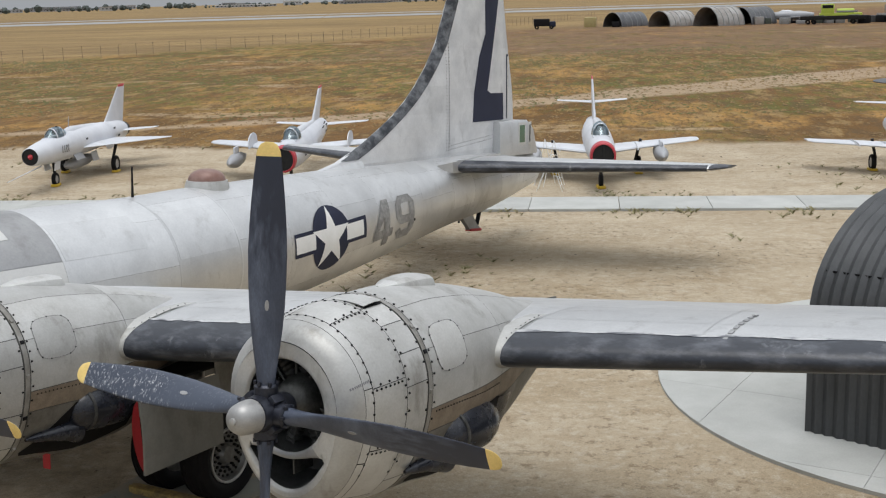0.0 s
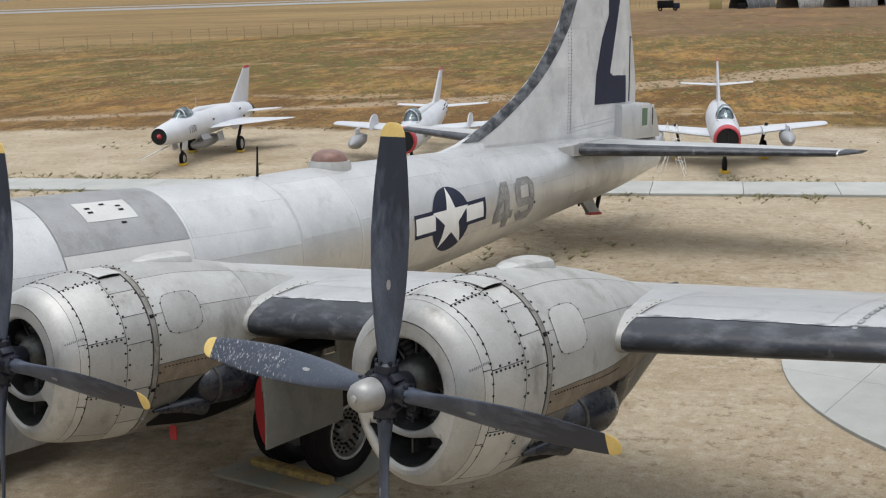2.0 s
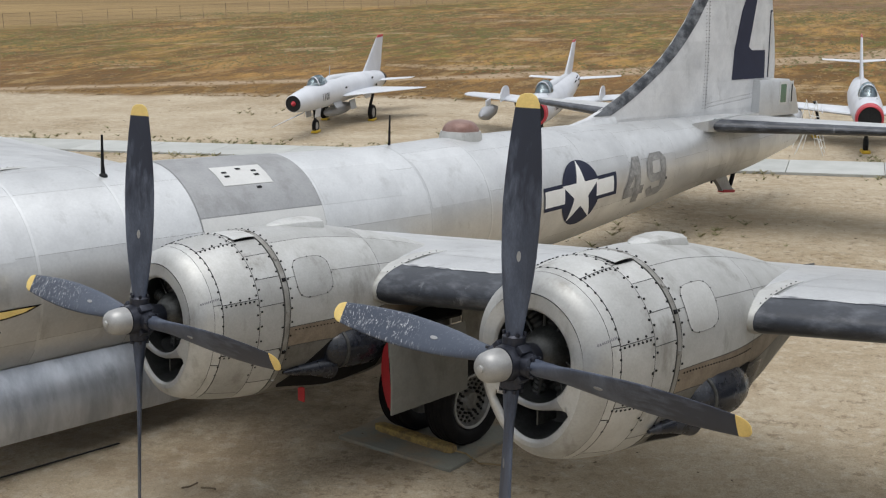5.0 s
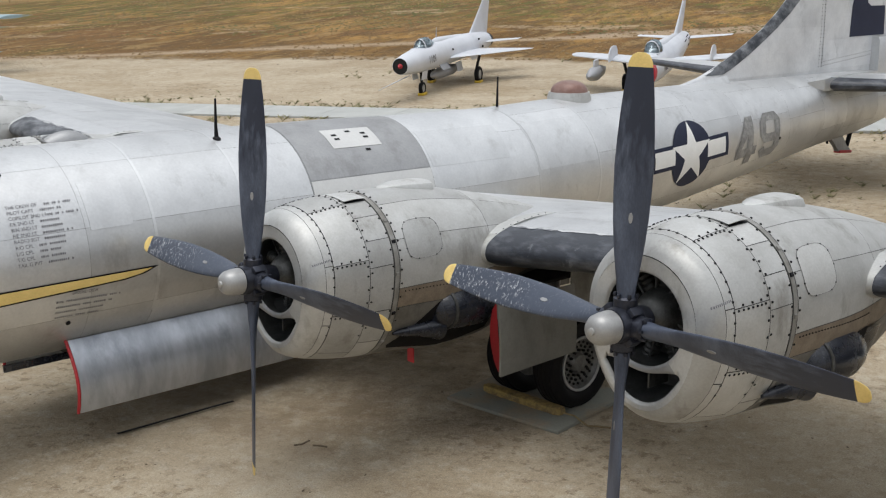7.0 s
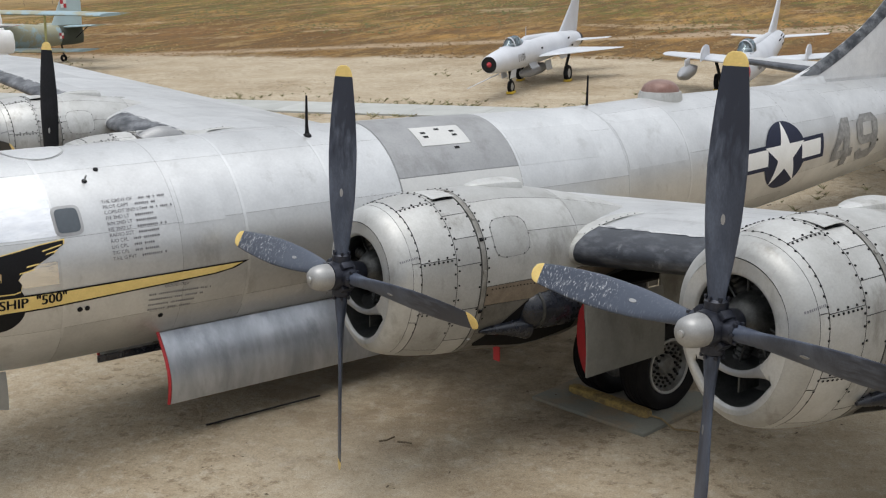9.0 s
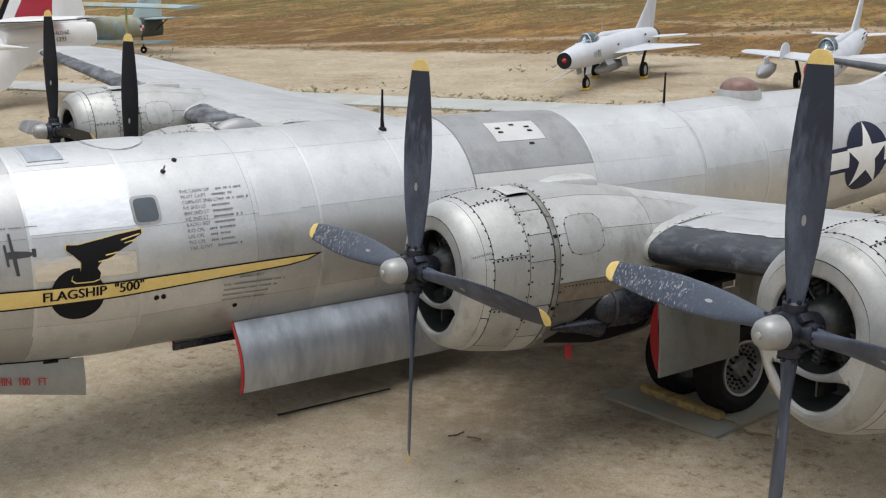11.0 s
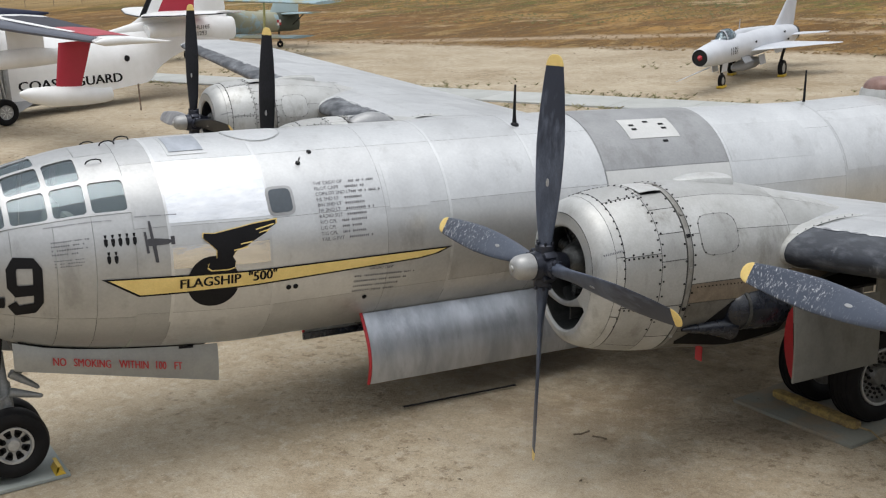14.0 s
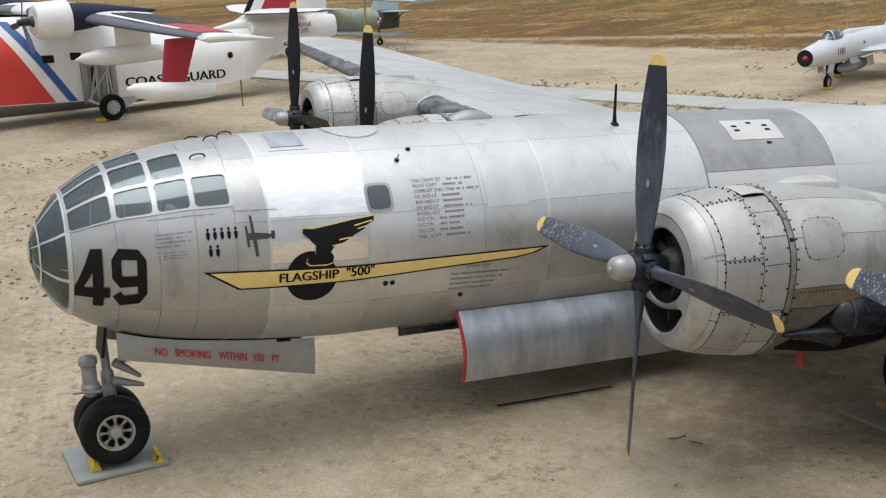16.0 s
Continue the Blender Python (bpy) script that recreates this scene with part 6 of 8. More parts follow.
R0 = 0.72
ins_mark("insignia_disc", [(R0 * math.cos(k * 0.1745), R0 * math.sin(k * 0.1745)) for k in range(36)], NAVY, 0.010, "navy national insignia disc")
ins_mark("insignia_bar_rim", [(-1.33, -0.23), (1.42, -0.23), (1.42, 0.27), (-1.33, 0.27)], NAVY, 0.011)
for s in (-1, 1):
    ins_mark("insignia_bar", [(s * 0.60, -0.15), (s * 1.30, -0.15), (s * 1.30, 0.19), (s * 0.60, 0.19)], WHITE, 0.013)
star = [((R0 if k % 2 == 0 else R0 * 0.382) * math.sin(k * math.pi / 5), (R0 if k % 2 == 0 else R0 * 0.382) * math.cos(k * math.pi / 5)) for k in range(10)]
ins_mark("insignia_star", star, WHITE, 0.0155, "white five-pointed star")
for dg, x0 in ((FOUR, 21.35), (NINE, 22.35)):
    place = lambda u, v: (x0 + 0.85 * u, 117 - 52 * v)
    design("tail_number", dg, FADED, place, 0.010, "faded grey tail numeral")

# ---- the ground and what lies on it ----
def ground_sheet():
    xs = np.concatenate([[-4500, -1500, -500, -150, -60], np.arange(-30, 60, 1.5), np.arange(60, 130, 5), [150, 200, 300, 500, 900, 1800, 4500]])
    ys = np.concatenate([[-4500, -1500, -500, -150, -60], np.arange(-30, 75, 1.5), np.arange(75, 150, 5), [170, 230, 330, 520, 900, 1800, 4500]])
    verts = [(x, y, 0.035 * noise.noise((x * 0.13, y * 0.13, 0)) - 0.02 if abs(x) < 140 and abs(y) < 160 else -0.02) for y in ys for x in xs]
    n = len(xs)
    faces = [(j * n + i, j * n + i + 1, j * n + n + i + 1, j * n + n + i) for j in range(len(ys) - 1) for i in range(n - 1)]
    me = bpy.data.meshes.new("ground")
    me.from_pydata(verts, [], faces)
    me.materials.append(GROUND)
    me.polygons.foreach_set("use_smooth", [True] * len(me.polygons))
    return tagged(new("ground", me), "sandy apron running into dry airfield grassland", "ground", kind="structure")


ground_sheet()
U, V = Vector((0.403, -0.915, 0)), Vector((0.915, 0.403, 0))


def across(d, s, z=0.0):
    """A point d metres out along the rows' normal and s metres along the rows."""
    return V * d + U * s + Vector((0, 0, z))


def place_m(p, deg=0.0):
    return Matrix.Translation(p) @ pose(0, 0, 0, 0, 0, deg)


ROW = math.degrees(math.atan2(U.y, U.x))
path = thing("concrete_path", "pale concrete walkway laid in slabs across the sand", "path", kind="structure")
slab = box(2.98, 2.45, 0.12, None, 0.012)
slab_me = part("slab", slab, CONC, path)
slab_me.matrix_world = place_m(across(33.25, -46, 0.0), ROW)
for k in range(1, 34):
    o = new("slab", slab_me.data)
    o.parent = path
    o.matrix_world = place_m(across(33.25, -46 + 3 * k, 0.0), ROW)

# round concrete pad with a dark corrugated hut on it
pad_c = Vector((22.0, -14.6, 0))
pad = thing("hut_pad", "round pale concrete pad with saw-cut joints", "pavement", kind="structure")
rim = [Vector((pad_c.x + 6.4 * math.cos(k * math.pi / 48), pad_c.y + 6.4 * math.sin(k * math.pi / 48))) for k in range(96)]
for i in range(-1, 5):
    for j in range(-2, 4):
        ring = rim
        # a square of the joint grid, cut out of the round
        for axis, sgn, at in ((0, 1, 16.28 + 2.95 * i), (0, -1, 19.222 + 2.95 * i), (1, 1, -16.13 + 2.95 * j), (1, -1, -13.188 + 2.95 * j)):
            kept = []
            for p, q in zip(ring, ring[1:] + ring[:1]):
                dp, dq = sgn * (p[axis] - at), sgn * (q[axis] - at)
                if dp >= 0:
                    kept.append(p)
                if dp * dq < 0:
                    kept.append(p.lerp(q, dp / (dp - dq)))
            ring = kept
            if len(ring) < 3:
                break
        if len(ring) > 2:
            part("slab", loft([[(p.x, p.y, -0.05) for p in ring], [(p.x, p.y, 0.03) for p in ring]]), CONC, pad, smooth=False)


def arch_hut(name, w, ln, h, base_m, ml, label, ribs=True, straight=0.0, closed=True, open_ends=False, group=""):
    """A corrugated arched shelter: waved sheets over straight sides."""
    hut = thing(name, label, "hut", group, base_m)
    n = max(10, int(ln / 0.09))
    rows = []
    prof = []
    for k in range(25):
        a = math.pi * k / 24
        prof.append((-w / 2 * math.cos(a), straight + (h - straight) * math.sin(a)))
    if straight:
        prof = [(-w / 2, 0.0)] + prof + [(w / 2, 0.0)]
    for i in range(n + 1):
        y = ln * i / n
        q = 0.030 * (1 if i % 2 else -1) if ribs else 0
        rows.append([(x * (1 + q / (w / 2)), y, z * (1 + q / h)) for x, z in prof])
    bm = loft(rows, False)
    bmesh.ops.recalc_face_normals(bm, faces=bm.faces[:])
    bmesh.ops.solidify(bm, geom=bm.faces[:], thickness=0.02)
    part("shell", bm, ml, hut, angle=25)
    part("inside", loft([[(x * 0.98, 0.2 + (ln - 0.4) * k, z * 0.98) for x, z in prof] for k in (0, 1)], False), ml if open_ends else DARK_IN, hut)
    if open_ends:
        b = bmesh.new()
        b.faces.new([b.verts.new((x * 0.985, ln - 0.1, z * 0.985)) for x, z in prof])
        part("end_wall", b, CORR_M, hut)
        return hut
    if not open_ends:
        for y in (0.03, ln - 0.03):
            b = bmesh.new()
            b.faces.new([b.verts.new((x * 0.985, y, z * 0.985)) for x, z in prof])
            part("end_wall", b, ml, hut)
    return hut


hut = arch_hut("corrugated_hut", 6.0, 7.0, 3.55, place_m(Vector((19.21, -19.34, 0.03)), -12), CORR, "dark grey corrugated arched steel hut on a concrete pad", straight=1.9)
b = bmesh.new()
for k in range(60):
    box(0.02, 0.09, 0.03, pose(-2.73, 0.05 + k * 0.115, 2.6), 0, b)
part("lap_joint", b, BLACK, hut)

# wheel pads and chocks under the bomber
pad_n = part("wheel_pad", box(1.25, 1.25, 0.05, pose(0.78, 0.15, 0.02, 0, 0, 2), 0.006), BOARD)
tagged(pad_n, "thin pale board under the twin nose wheels", "board")
def split_beam(m):
    """A weathered squared timber with worn corners and ragged, split ends."""
    rows = []
    for k in range(15):
        v = -0.76 + 1.52 * k / 14
        w = 0.08 * (1 - 0.12 * abs(noise.noise((v * 4, 0, 2.0))) - (0.25 if k in (0, 14) else 0))
        h = 0.06 * (1 - 0.22 * abs(noise.noise((v * 3, 5.0, 1.0))) - (0.2 if k in (0, 14) else 0))
        rows.append([(w * x * (1 + 0.10 * noise.noise((v * 6, x * 3, z))), v + 0.02 * noise.noise((x * 3, z * 3, v)), h * z) for x, z in ((-1, -1), (1, -1), (1, 0.55), (0.72, 1), (0.1, 0.9), (-0.5, 1), (-1, 0.7))])
    bm = loft(rows)
    bmesh.ops.recalc_face_normals(bm, faces=bm.faces[:])
    return move(bm, m)


rope = part("chock_rope", bent([(10.97, -5.33, 0.05), (11.03, -5.50, 0.03), (10.96, -5.68, 0.025), (10.90, -5.85, 0.02), (10.98, -5.98, 0.02), (11.06, -6.14, 0.02)], 0.014, 6), STRAW)
tagged(rope, "frayed straw-coloured rope lying beside the chock", "rope")
for y in (-4.42, 4.45):
    wp = part("wheel_pad", box(1.75, 2.12, 0.05, pose(11.28, y - 0.13, -0.006, 0, 0, 4), 0.006), DUSTY)
    tagged(wp, "thin concrete slab under the main wheels", "slab")
    ck = part("chock_beam", split_beam(pose(10.92, y - 0.17, 0.085, 0, 0, 1.5)), RUBBER_B)
    tagged(ck, "split weathered yellow timber wheel chock", "chock")
for x in (0.47, 1.30):
    c = part("wheel_chock", loft([[(x - 0.07, y, 0.05), (x + 0.07, y, 0.05), (x + (-0.03 if x > 1 else 0.03), y, 0.17), (x + (0.02 if x > 1 else -0.02), y, 0.17)] for y in ((-0.45, -0.1) if x > 1 else (-0.3, 0.1))]), YELLOW_C)
    tagged(c, "small yellow nose wheel chock", "chock")
st = part("wooden_stake", loft([[(7.1 + s * math.cos(0.125) - 0.02 * k, -1.1 - s * math.sin(0.125) * 1.0 + w, 0.02 + 0.03 * k) for w, k in ((-0.016, 0), (0.016, 0), (0.016, 0.6), (-0.016, 0.6))] for s in (-0.9, -0.3, 0.4, 0.95)]), BLACK)
tagged(st, "thin dark batten lying on the sand", "batten")
for pts in (((7.70, -3.25), (7.80, -3.30), (7.95, -3.28)), ((7.88, -3.45), (7.95, -3.55), (7.98, -3.64))):
    tw = part("twig", bent([(x, y, 0.02) for x, y in pts], 0.012, 6), DEBRIS)
    tagged(tw, "short dark twig lying on the sand", "twig", "twigs")

# ---- the other aircraft on the field ----
def body(stations, n=24, bm=None, mi=0, caps=(True, True)):
    """A fuselage over stations (x, z, half width, half height)."""
    rings = [[(x, w * math.sin(2 * math.pi * k / n), z + h * math.cos(2 * math.pi * k / n)) for k in range(n)] for x, z, w, h in stations]
    own = loft(rings, True, caps)
    bmesh.ops.recalc_face_normals(own, faces=own.faces[:])
    return join(bm, own, mi)


def small_wheel(name, p, r, w, parent, leg_top):
    leg = part(name, bent([leg_top, (p[0], p[1] + (0 if abs(p[1]) < 0.1 else -0.14 * (1 if p[1] > 0 else -1)), p[2] + r * 0.4), p], 0.075), DARK_IN, parent)
    wh = part("wheel", spin(disc_wheel(r, w, r * 0.55), 24, "Y", Matrix.Translation(p), caps=(False, False)), TYRE, leg)
    part("rim", spin([(-w * 0.36, 0.01), (-w * 0.36, r * 0.56), (w * 0.36, r * 0.56), (w * 0.36, 0.01)], 20, "Y", Matrix.Translation(p)), RIM, leg)
    ck = part("wheel_chock", box(0.62, 0.34, 0.12, pose(p[0], p[1], 0.06, 0, 0, 6), 0.02), YELLOW_C, leg, "yellow wheel chock")
    return leg


def canopy(x0, x1, z, w, h, parent, bow):
    c = [(x0, z, 0.05, 0.02), (x0 + (x1 - x0) * 0.10, z, w * 0.55, h * 0.42), (x0 + (x1 - x0) * 0.22, z, w * 0.85, h * 0.86), (x0 + (x1 - x0) * 0.42, z, w, h), (x0 + (x1 - x0) * 0.66, z, w * 0.95, h * 0.94), (x0 + (x1 - x0) * 0.85, z, w * 0.75, h * 0.7), (x1, z, w * 0.5, h * 0.4)]
    cn = part("canopy", body(c, 20), GLASS, parent, "clear glazed canopy")
    part("seat", box(0.3, w * 0.9, h * 1.1, pose(x0 + (x1 - x0) * 0.55, 0, z + h * 0.25), 0.05), GEAR, cn)
    part("canopy_bow", spin([(-0.05, w * 0.93), (0.05, w * 0.97)], 24, m=Matrix.Translation((bow, 0, z)) @ Matrix.Diagonal((1, 1, h / w, 1)), caps=(False, False)), JET, cn)
    part("canopy_bow", spin([(-0.05, w * 1.0), (0.05, w * 0.97)], 24, m=Matrix.Translation((x0 + (x1 - x0) * 0.62, 0, z)) @ Matrix.Diagonal((1, 1, h / w, 1)), caps=(False, False)), JET, cn)
    part("headrest", box(0.12, w * 0.6, 0.22, pose(x0 + (x1 - x0) * 0.62, 0, z + h * 0.62), 0.04), JET_D, cn)
    part("canopy_sill", box((x1 - x0) * 0.9, w * 1.9, 0.05, pose((x0 + x1) / 2, 0, z + 0.02), 0.02), JET, cn)
    return cn


jet1 = thing("delta_jet_fighter", "pale grey delta-winged jet fighter with a red nose cone", "aircraft", "parked jets", pose(30.34, 20.64, 0, 0, 0, 26.34) @ Matrix.Scale(0.83, 4))
part("fuselage", body([(0.0, 1.75, 0.39, 0.39), (0.06, 1.75, 0.42, 0.42), (0.8, 1.76, 0.50, 0.51), (2.2, 1.78, 0.60, 0.62), (4.0, 1.80, 0.64, 0.68), (6.5, 1.80, 0.66, 0.68), (9.5, 1.78, 0.62, 0.62), (11.5, 1.74, 0.55, 0.55), (12.3, 1.72, 0.48, 0.48)], 28, caps=(False, True)), JET, jet1)
part("intake", body([(0.03, 1.75, 0.385, 0.385), (0.5, 1.75, 0.37, 0.37), (0.9, 1.75, 0.36, 0.36)], 28), DARK_IN, jet1)
part("nose_cone", spin([(-0.18, 0.01), (-0.1, 0.07), (0.2, 0.2), (0.5, 0.28)], 20, m=pose(0, 0, 1.75)), REDLIP, jet1, "crimson inlet cone")
part("spine", body([(3.9, 2.2, 0.15, 0.3), (5.0, 2.35, 0.24, 0.3), (8.0, 2.25, 0.2, 0.25), (10.5, 2.1, 0.12, 0.2)], 14), JET, jet1)
canopy(2.1, 4.3, 2.24, 0.36, 0.58, jet1, 2.62)
fin = wing([(8.6, 0, 2.0, 4.2, 0.05), (9.9, 0, 2.35, 3.05, 0.05), (11.0, 0, 3.1, 2.2, 0.05), (12.2, 0, 3.95, 1.3, 0.05), (12.4, 0, 4.08, 1.15, 0.05)], upright=True)
f1 = part("tail_fin", fin, JET, jet1)
part("fin_tip", wing([(12.36, 0, 4.04, 1.16, 0.06), (12.6, 0, 4.18, 0.98, 0.04)], upright=True), REDLIP, f1)
part("jet_nozzle", body([(12.25, 1.72, 0.47, 0.47), (12.75, 1.72, 0.42, 0.42), (12.7, 1.72, 0.38, 0.38), (12.3, 1.72, 0.36, 0.36)], 24), DARK_IN, jet1, "sooty exhaust nozzle")
for x, z in ((5.6, 1.95), (9.8, 2.05), (10.4, 1.6)):
    part("skin_vent", box(0.22, 0.03, 0.1, pose(x, -0.635 if x < 6 else -0.60, z), 0.01), BLACK, jet1)
for sd in (-1, 1):
    part("airbrake", box(1.1, 0.04, 0.42, pose(4.6, sd * 0.52, 1.22, sd * 34, 0, 0), 0.015), JET_D, jet1)
    part("flap_track", box(0.7, 0.06, 0.1, pose(9.5, sd * 2.3, 1.46, 0, 0, 0), 0.02), JET_D, jet1)
for sd in (-1, 1):
    part("delta_wing", wing([(4.9, sd * 0.5, 1.55, 5.0, 0.04), (9.6, sd * 3.4, 1.50, 0.75, 0.05), (9.9, sd * 3.58, 1.50, 0.4, 0.04)]), JET, jet1)
    part("stabiliser", wing([(11.0, sd * 0.5, 1.75, 1.8, 0.05), (12.7, sd * 1.9, 1.75, 0.8, 0.05)]), JET, jet1)
    small_wheel("main_gear", (7.4, sd * 1.35, 0.43), 0.43, 0.24, jet1, (7.3, sd * 1.5, 1.5))
    part("gear_door", box(0.8, 0.03, 0.5, pose(6.7, sd * 0.55, 0.95, sd * 12, 0, 0), 0.01), JET, jet1)
small_wheel("nose_gear", (2.7, 0, 0.33), 0.33, 0.2, jet1, (2.6, 0, 1.2))
part("drop_tank", body([(3.9, 0.78, 0.02, 0.02), (4.3, 0.78, 0.18, 0.18), (5.2, 0.78, 0.29, 0.29), (6.8, 0.78, 0.29, 0.29), (7.8, 0.78, 0.16, 0.16), (8.3, 0.78, 0.02, 0.02)], 20), JET_D, jet1, "dull grey belly tank")
part("tank_pylon", box(1.4, 0.12, 0.4, pose(5.6, 0, 1.1), 0.02), JET_D, jet1)
part("ventral_fin", wing([(9.6, 0, 1.25, 1.9, 0.04), (10.2, 0, 0.85, 1.2, 0.04)], upright=True), JET, jet1)
for sd in (-1, 1):
    part("nose_gear_door", box(0.7, 0.025, 0.42, pose(2.45, sd * 0.26, 1.02, -sd * 10, 0, 0), 0.01), JET, jet1)
part("pitot_boom", tube((1.2, 0, 1.18), (-2.6, 0, 0.98), 0.035, 0.012), JET, jet1)
part("blade_aerial", tube((4.9, 0, 2.6), (5.0, 0, 3.15), 0.03, 0.01), JET_D, jet1)
text_mesh("1101", 0.52, BLACK, lambda u, v: (2.25 + u * 0.95, -(0.60 + 0.021 * u) * math.sqrt(1 - ((v - 0.16) / 0.63) ** 2) - 0.045, 1.62 + v), "side_number", jet1)


def swept_jet(m, label, low_stab, tanks, fences, scale):
    j = thing("swept_wing_jet_fighter", label, "aircraft", "parked jets", m @ Matrix.Scale(scale, 4))
    ln = 12.3 if low_stab else 10.8
    part("fuselage", body([(0.0, 1.6, 0.46, 0.5), (0.05, 1.6, 0.5, 0.54), (0.7, 1.62, 0.55, 0.62), (2.5, 1.65, 0.62, 0.72), (5.0, 1.68, 0.65, 0.72), (7.5, 1.72, 0.62, 0.66), (ln - 1.6, 1.85, 0.45, 0.48), (ln - 0.6, 1.9, 0.34, 0.36)], 28, caps=(False, True)), JET, j)
    part("intake_lip", body([(-0.04, 1.6, 0.44, 0.48), (-0.05, 1.6, 0.47, 0.51), (0.0, 1.6, 0.52, 0.56), (0.32, 1.61, 0.55, 0.60)], 28, caps=(False, False)), REDLIP, j, "crimson intake lip")
    part("intake", body([(0.02, 1.6, 0.44, 0.48), (0.6, 1.6, 0.4, 0.44)], 28), DARK_IN, j)
    part("intake_splitter", box(0.5, 0.09, 0.9, pose(0.25, 0, 1.6), 0.03), DARK_IN, j)
    canopy(1.5, 3.8, 2.20, 0.38, 0.58, j, 2.05)
    top = 3.85 if low_stab else 4.12
    zw = 1.62 if low_stab else 1.40
    f = part("tail_fin", wing([(ln - 4.2, 0, 2.1, 2.9, 0.07), (ln - 2.4, 0, 3.0, 2.0, 0.07), (ln - 1.0, 0, top - 0.05, 1.3, 0.07), (ln - 0.85, 0, top, 1.1, 0.05)], upright=True), JET, j)
    part("fin_tip", wing([(ln - 0.98, 0, top - 0.04, 1.28, 0.075), (ln - 0.78, 0, top + 0.06, 1.0, 0.05)], upright=True), REDLIP, f)
    part("spine", body([(3.6, 2.2, 0.2, 0.28), (5.0, 2.28, 0.22, 0.26), (ln - 3.6, 2.2, 0.14, 0.26), (ln - 2.0, 2.2, 0.06, 0.2)], 14), JET, j)
    for sd in (-1, 1):
        w = part("swept_wing", wing([(2.9, sd * 0.5, zw, 2.9, 0.09), (4.9, sd * 2.4, zw - 0.02, 2.3, 0.085), (6.9, sd * 4.6, zw - 0.04, 1.6, 0.08), (7.3, sd * 4.8, zw - 0.04, 1.1, 0.06)]), JET, j)
        if low_stab:
            part("stabiliser", wing([(ln - 1.9, sd * 0.3, 2.0, 1.5, 0.07), (ln - 0.3, sd * 2.4, 2.0, 0.8, 0.07)]), JET, j)
        else:
            part("stabiliser", wing([(ln - 1.6, sd * 0.05, 3.0, 1.3, 0.08), (ln - 0.4, sd * 1.7, 3.02, 0.7, 0.07)]), JET, j)
        if fences:
            for yf, hf in ((2.3, 2.25),) if low_stab else ((1.7, 1.80), (2.9, 1.77)):
                hf2 = hf - 1.6
                edge = [(1.95 + 0.9 * yf + 2.1 * (1 - math.cos(q)) / 2, zw - 0.02 + hf2 * math.sin(q) ** 0.55) for q in [math.pi * k / 12 for k in range(13)]]
                part("wing_fence", loft([[(x, sd * yf + e, z) for x, z in edge] for e in (-0.02, 0.02)]), JET, w)
        small_wheel("main_gear", (6.0, sd * 1.9, 0.41), 0.41, 0.24, j, (5.9, sd * 2.0, 1.6))
    small_wheel("nose_gear", (1.9, 0, 0.31), 0.31, 0.2, j, (1.8, 0, 1.1))
    return j



_body = body


def swept_tank(j, sd, y):
    part("drop_tank", move(_body([(3.4, 1.0, 0.02, 0.02), (3.8, 1.0, 0.22, 0.22), (4.6, 1.0, 0.33, 0.33), (5.8, 1.0, 0.28, 0.28), (7.2, 1.0, 0.03, 0.03)], 20), Matrix.Translation((0, sd * y, 0 if j is jet2 else 0.06))), JET_D, j, "silver drop tank")
    part("tank_pylon", box(0.9, 0.08, 0.4, pose(5.0, sd * y, 1.42), 0.02), JET, j)


jet2 = swept_jet(pose(33.64, 11.07, 0, 0, 0, 28.28), "pale grey swept-wing jet fighter with a crimson nose and drop tanks", True, False, True, 0.85)
jet3 = swept_jet(pose(38.2, 0.45, 0, 0, 0, 26.3), "pale swept-wing jet fighter with a crimson intake ring", False, False, True, 0.86)
jet4 = copy_thing(jet3, pose(43.9, -10.2, 0, 0, 0, 26.3) @ Matrix.Scale(0.90, 4))
tagged(jet4, "pale swept-wing jet fighter parked on the sand")
for j, y in ((jet2, 3.1), (jet3, 2.8)):
    for sd in (-1, 1):
        swept_tank(j, sd, y)
bm = bmesh.new()
for k in range(3):
    box(0.14, 0.02, 0.42, pose(2.0 + 0.2 * k, -0.66, 1.72), 0, bm)
part("number_bars", bm, GREY_TXT, jet2)
for x, z in ((8.6, 2.1), (9.3, 2.25), (9.9, 1.75), (10.4, 2.05)):
    part("skin_vent", spin([(-0.02, 0.09), (0.02, 0.08)], 12, "Y", Matrix.Translation((x, -0.56 + 0.05 * (x - 8.6), z)) @ pose(0, 0, 0, 30, 0, 0)), BLACK, jet2)


def work_stand(p, deg, h):
    st = thing("work_stand", "spindly white tubular maintenance ladder", "ladder", "ladders", pose(*p, 0, 0, deg))
    for x in (-0.3, 0.3):
        part("rail", tube((x, 0, 0), (x, 0.45, h), 0.012), WHITE, st)
        part("leg", tube((x, 0.95, 0), (x, 0.45, h), 0.012), WHITE, st)
    for k in range(5):
        z = h * (k + 1) / 6
        part("rung", tube((-0.3, 0.45 * (k + 1) / 6, z), (0.3, 0.45 * (k + 1) / 6, z), 0.014), WHITE, st)
    return st


work_stand((38.6, 2.2, 0), 20, 1.3)
work_stand((40.0, 3.0, 0), 60, 1.7)

# -- amphibian in rescue colours --
AMPH = pose(6.6, 34.7, 0, 0, 0, 12)
amph = thing("flying_boat", "white rescue flying boat with red pylons and tail bands", "aircraft", "", AMPH)
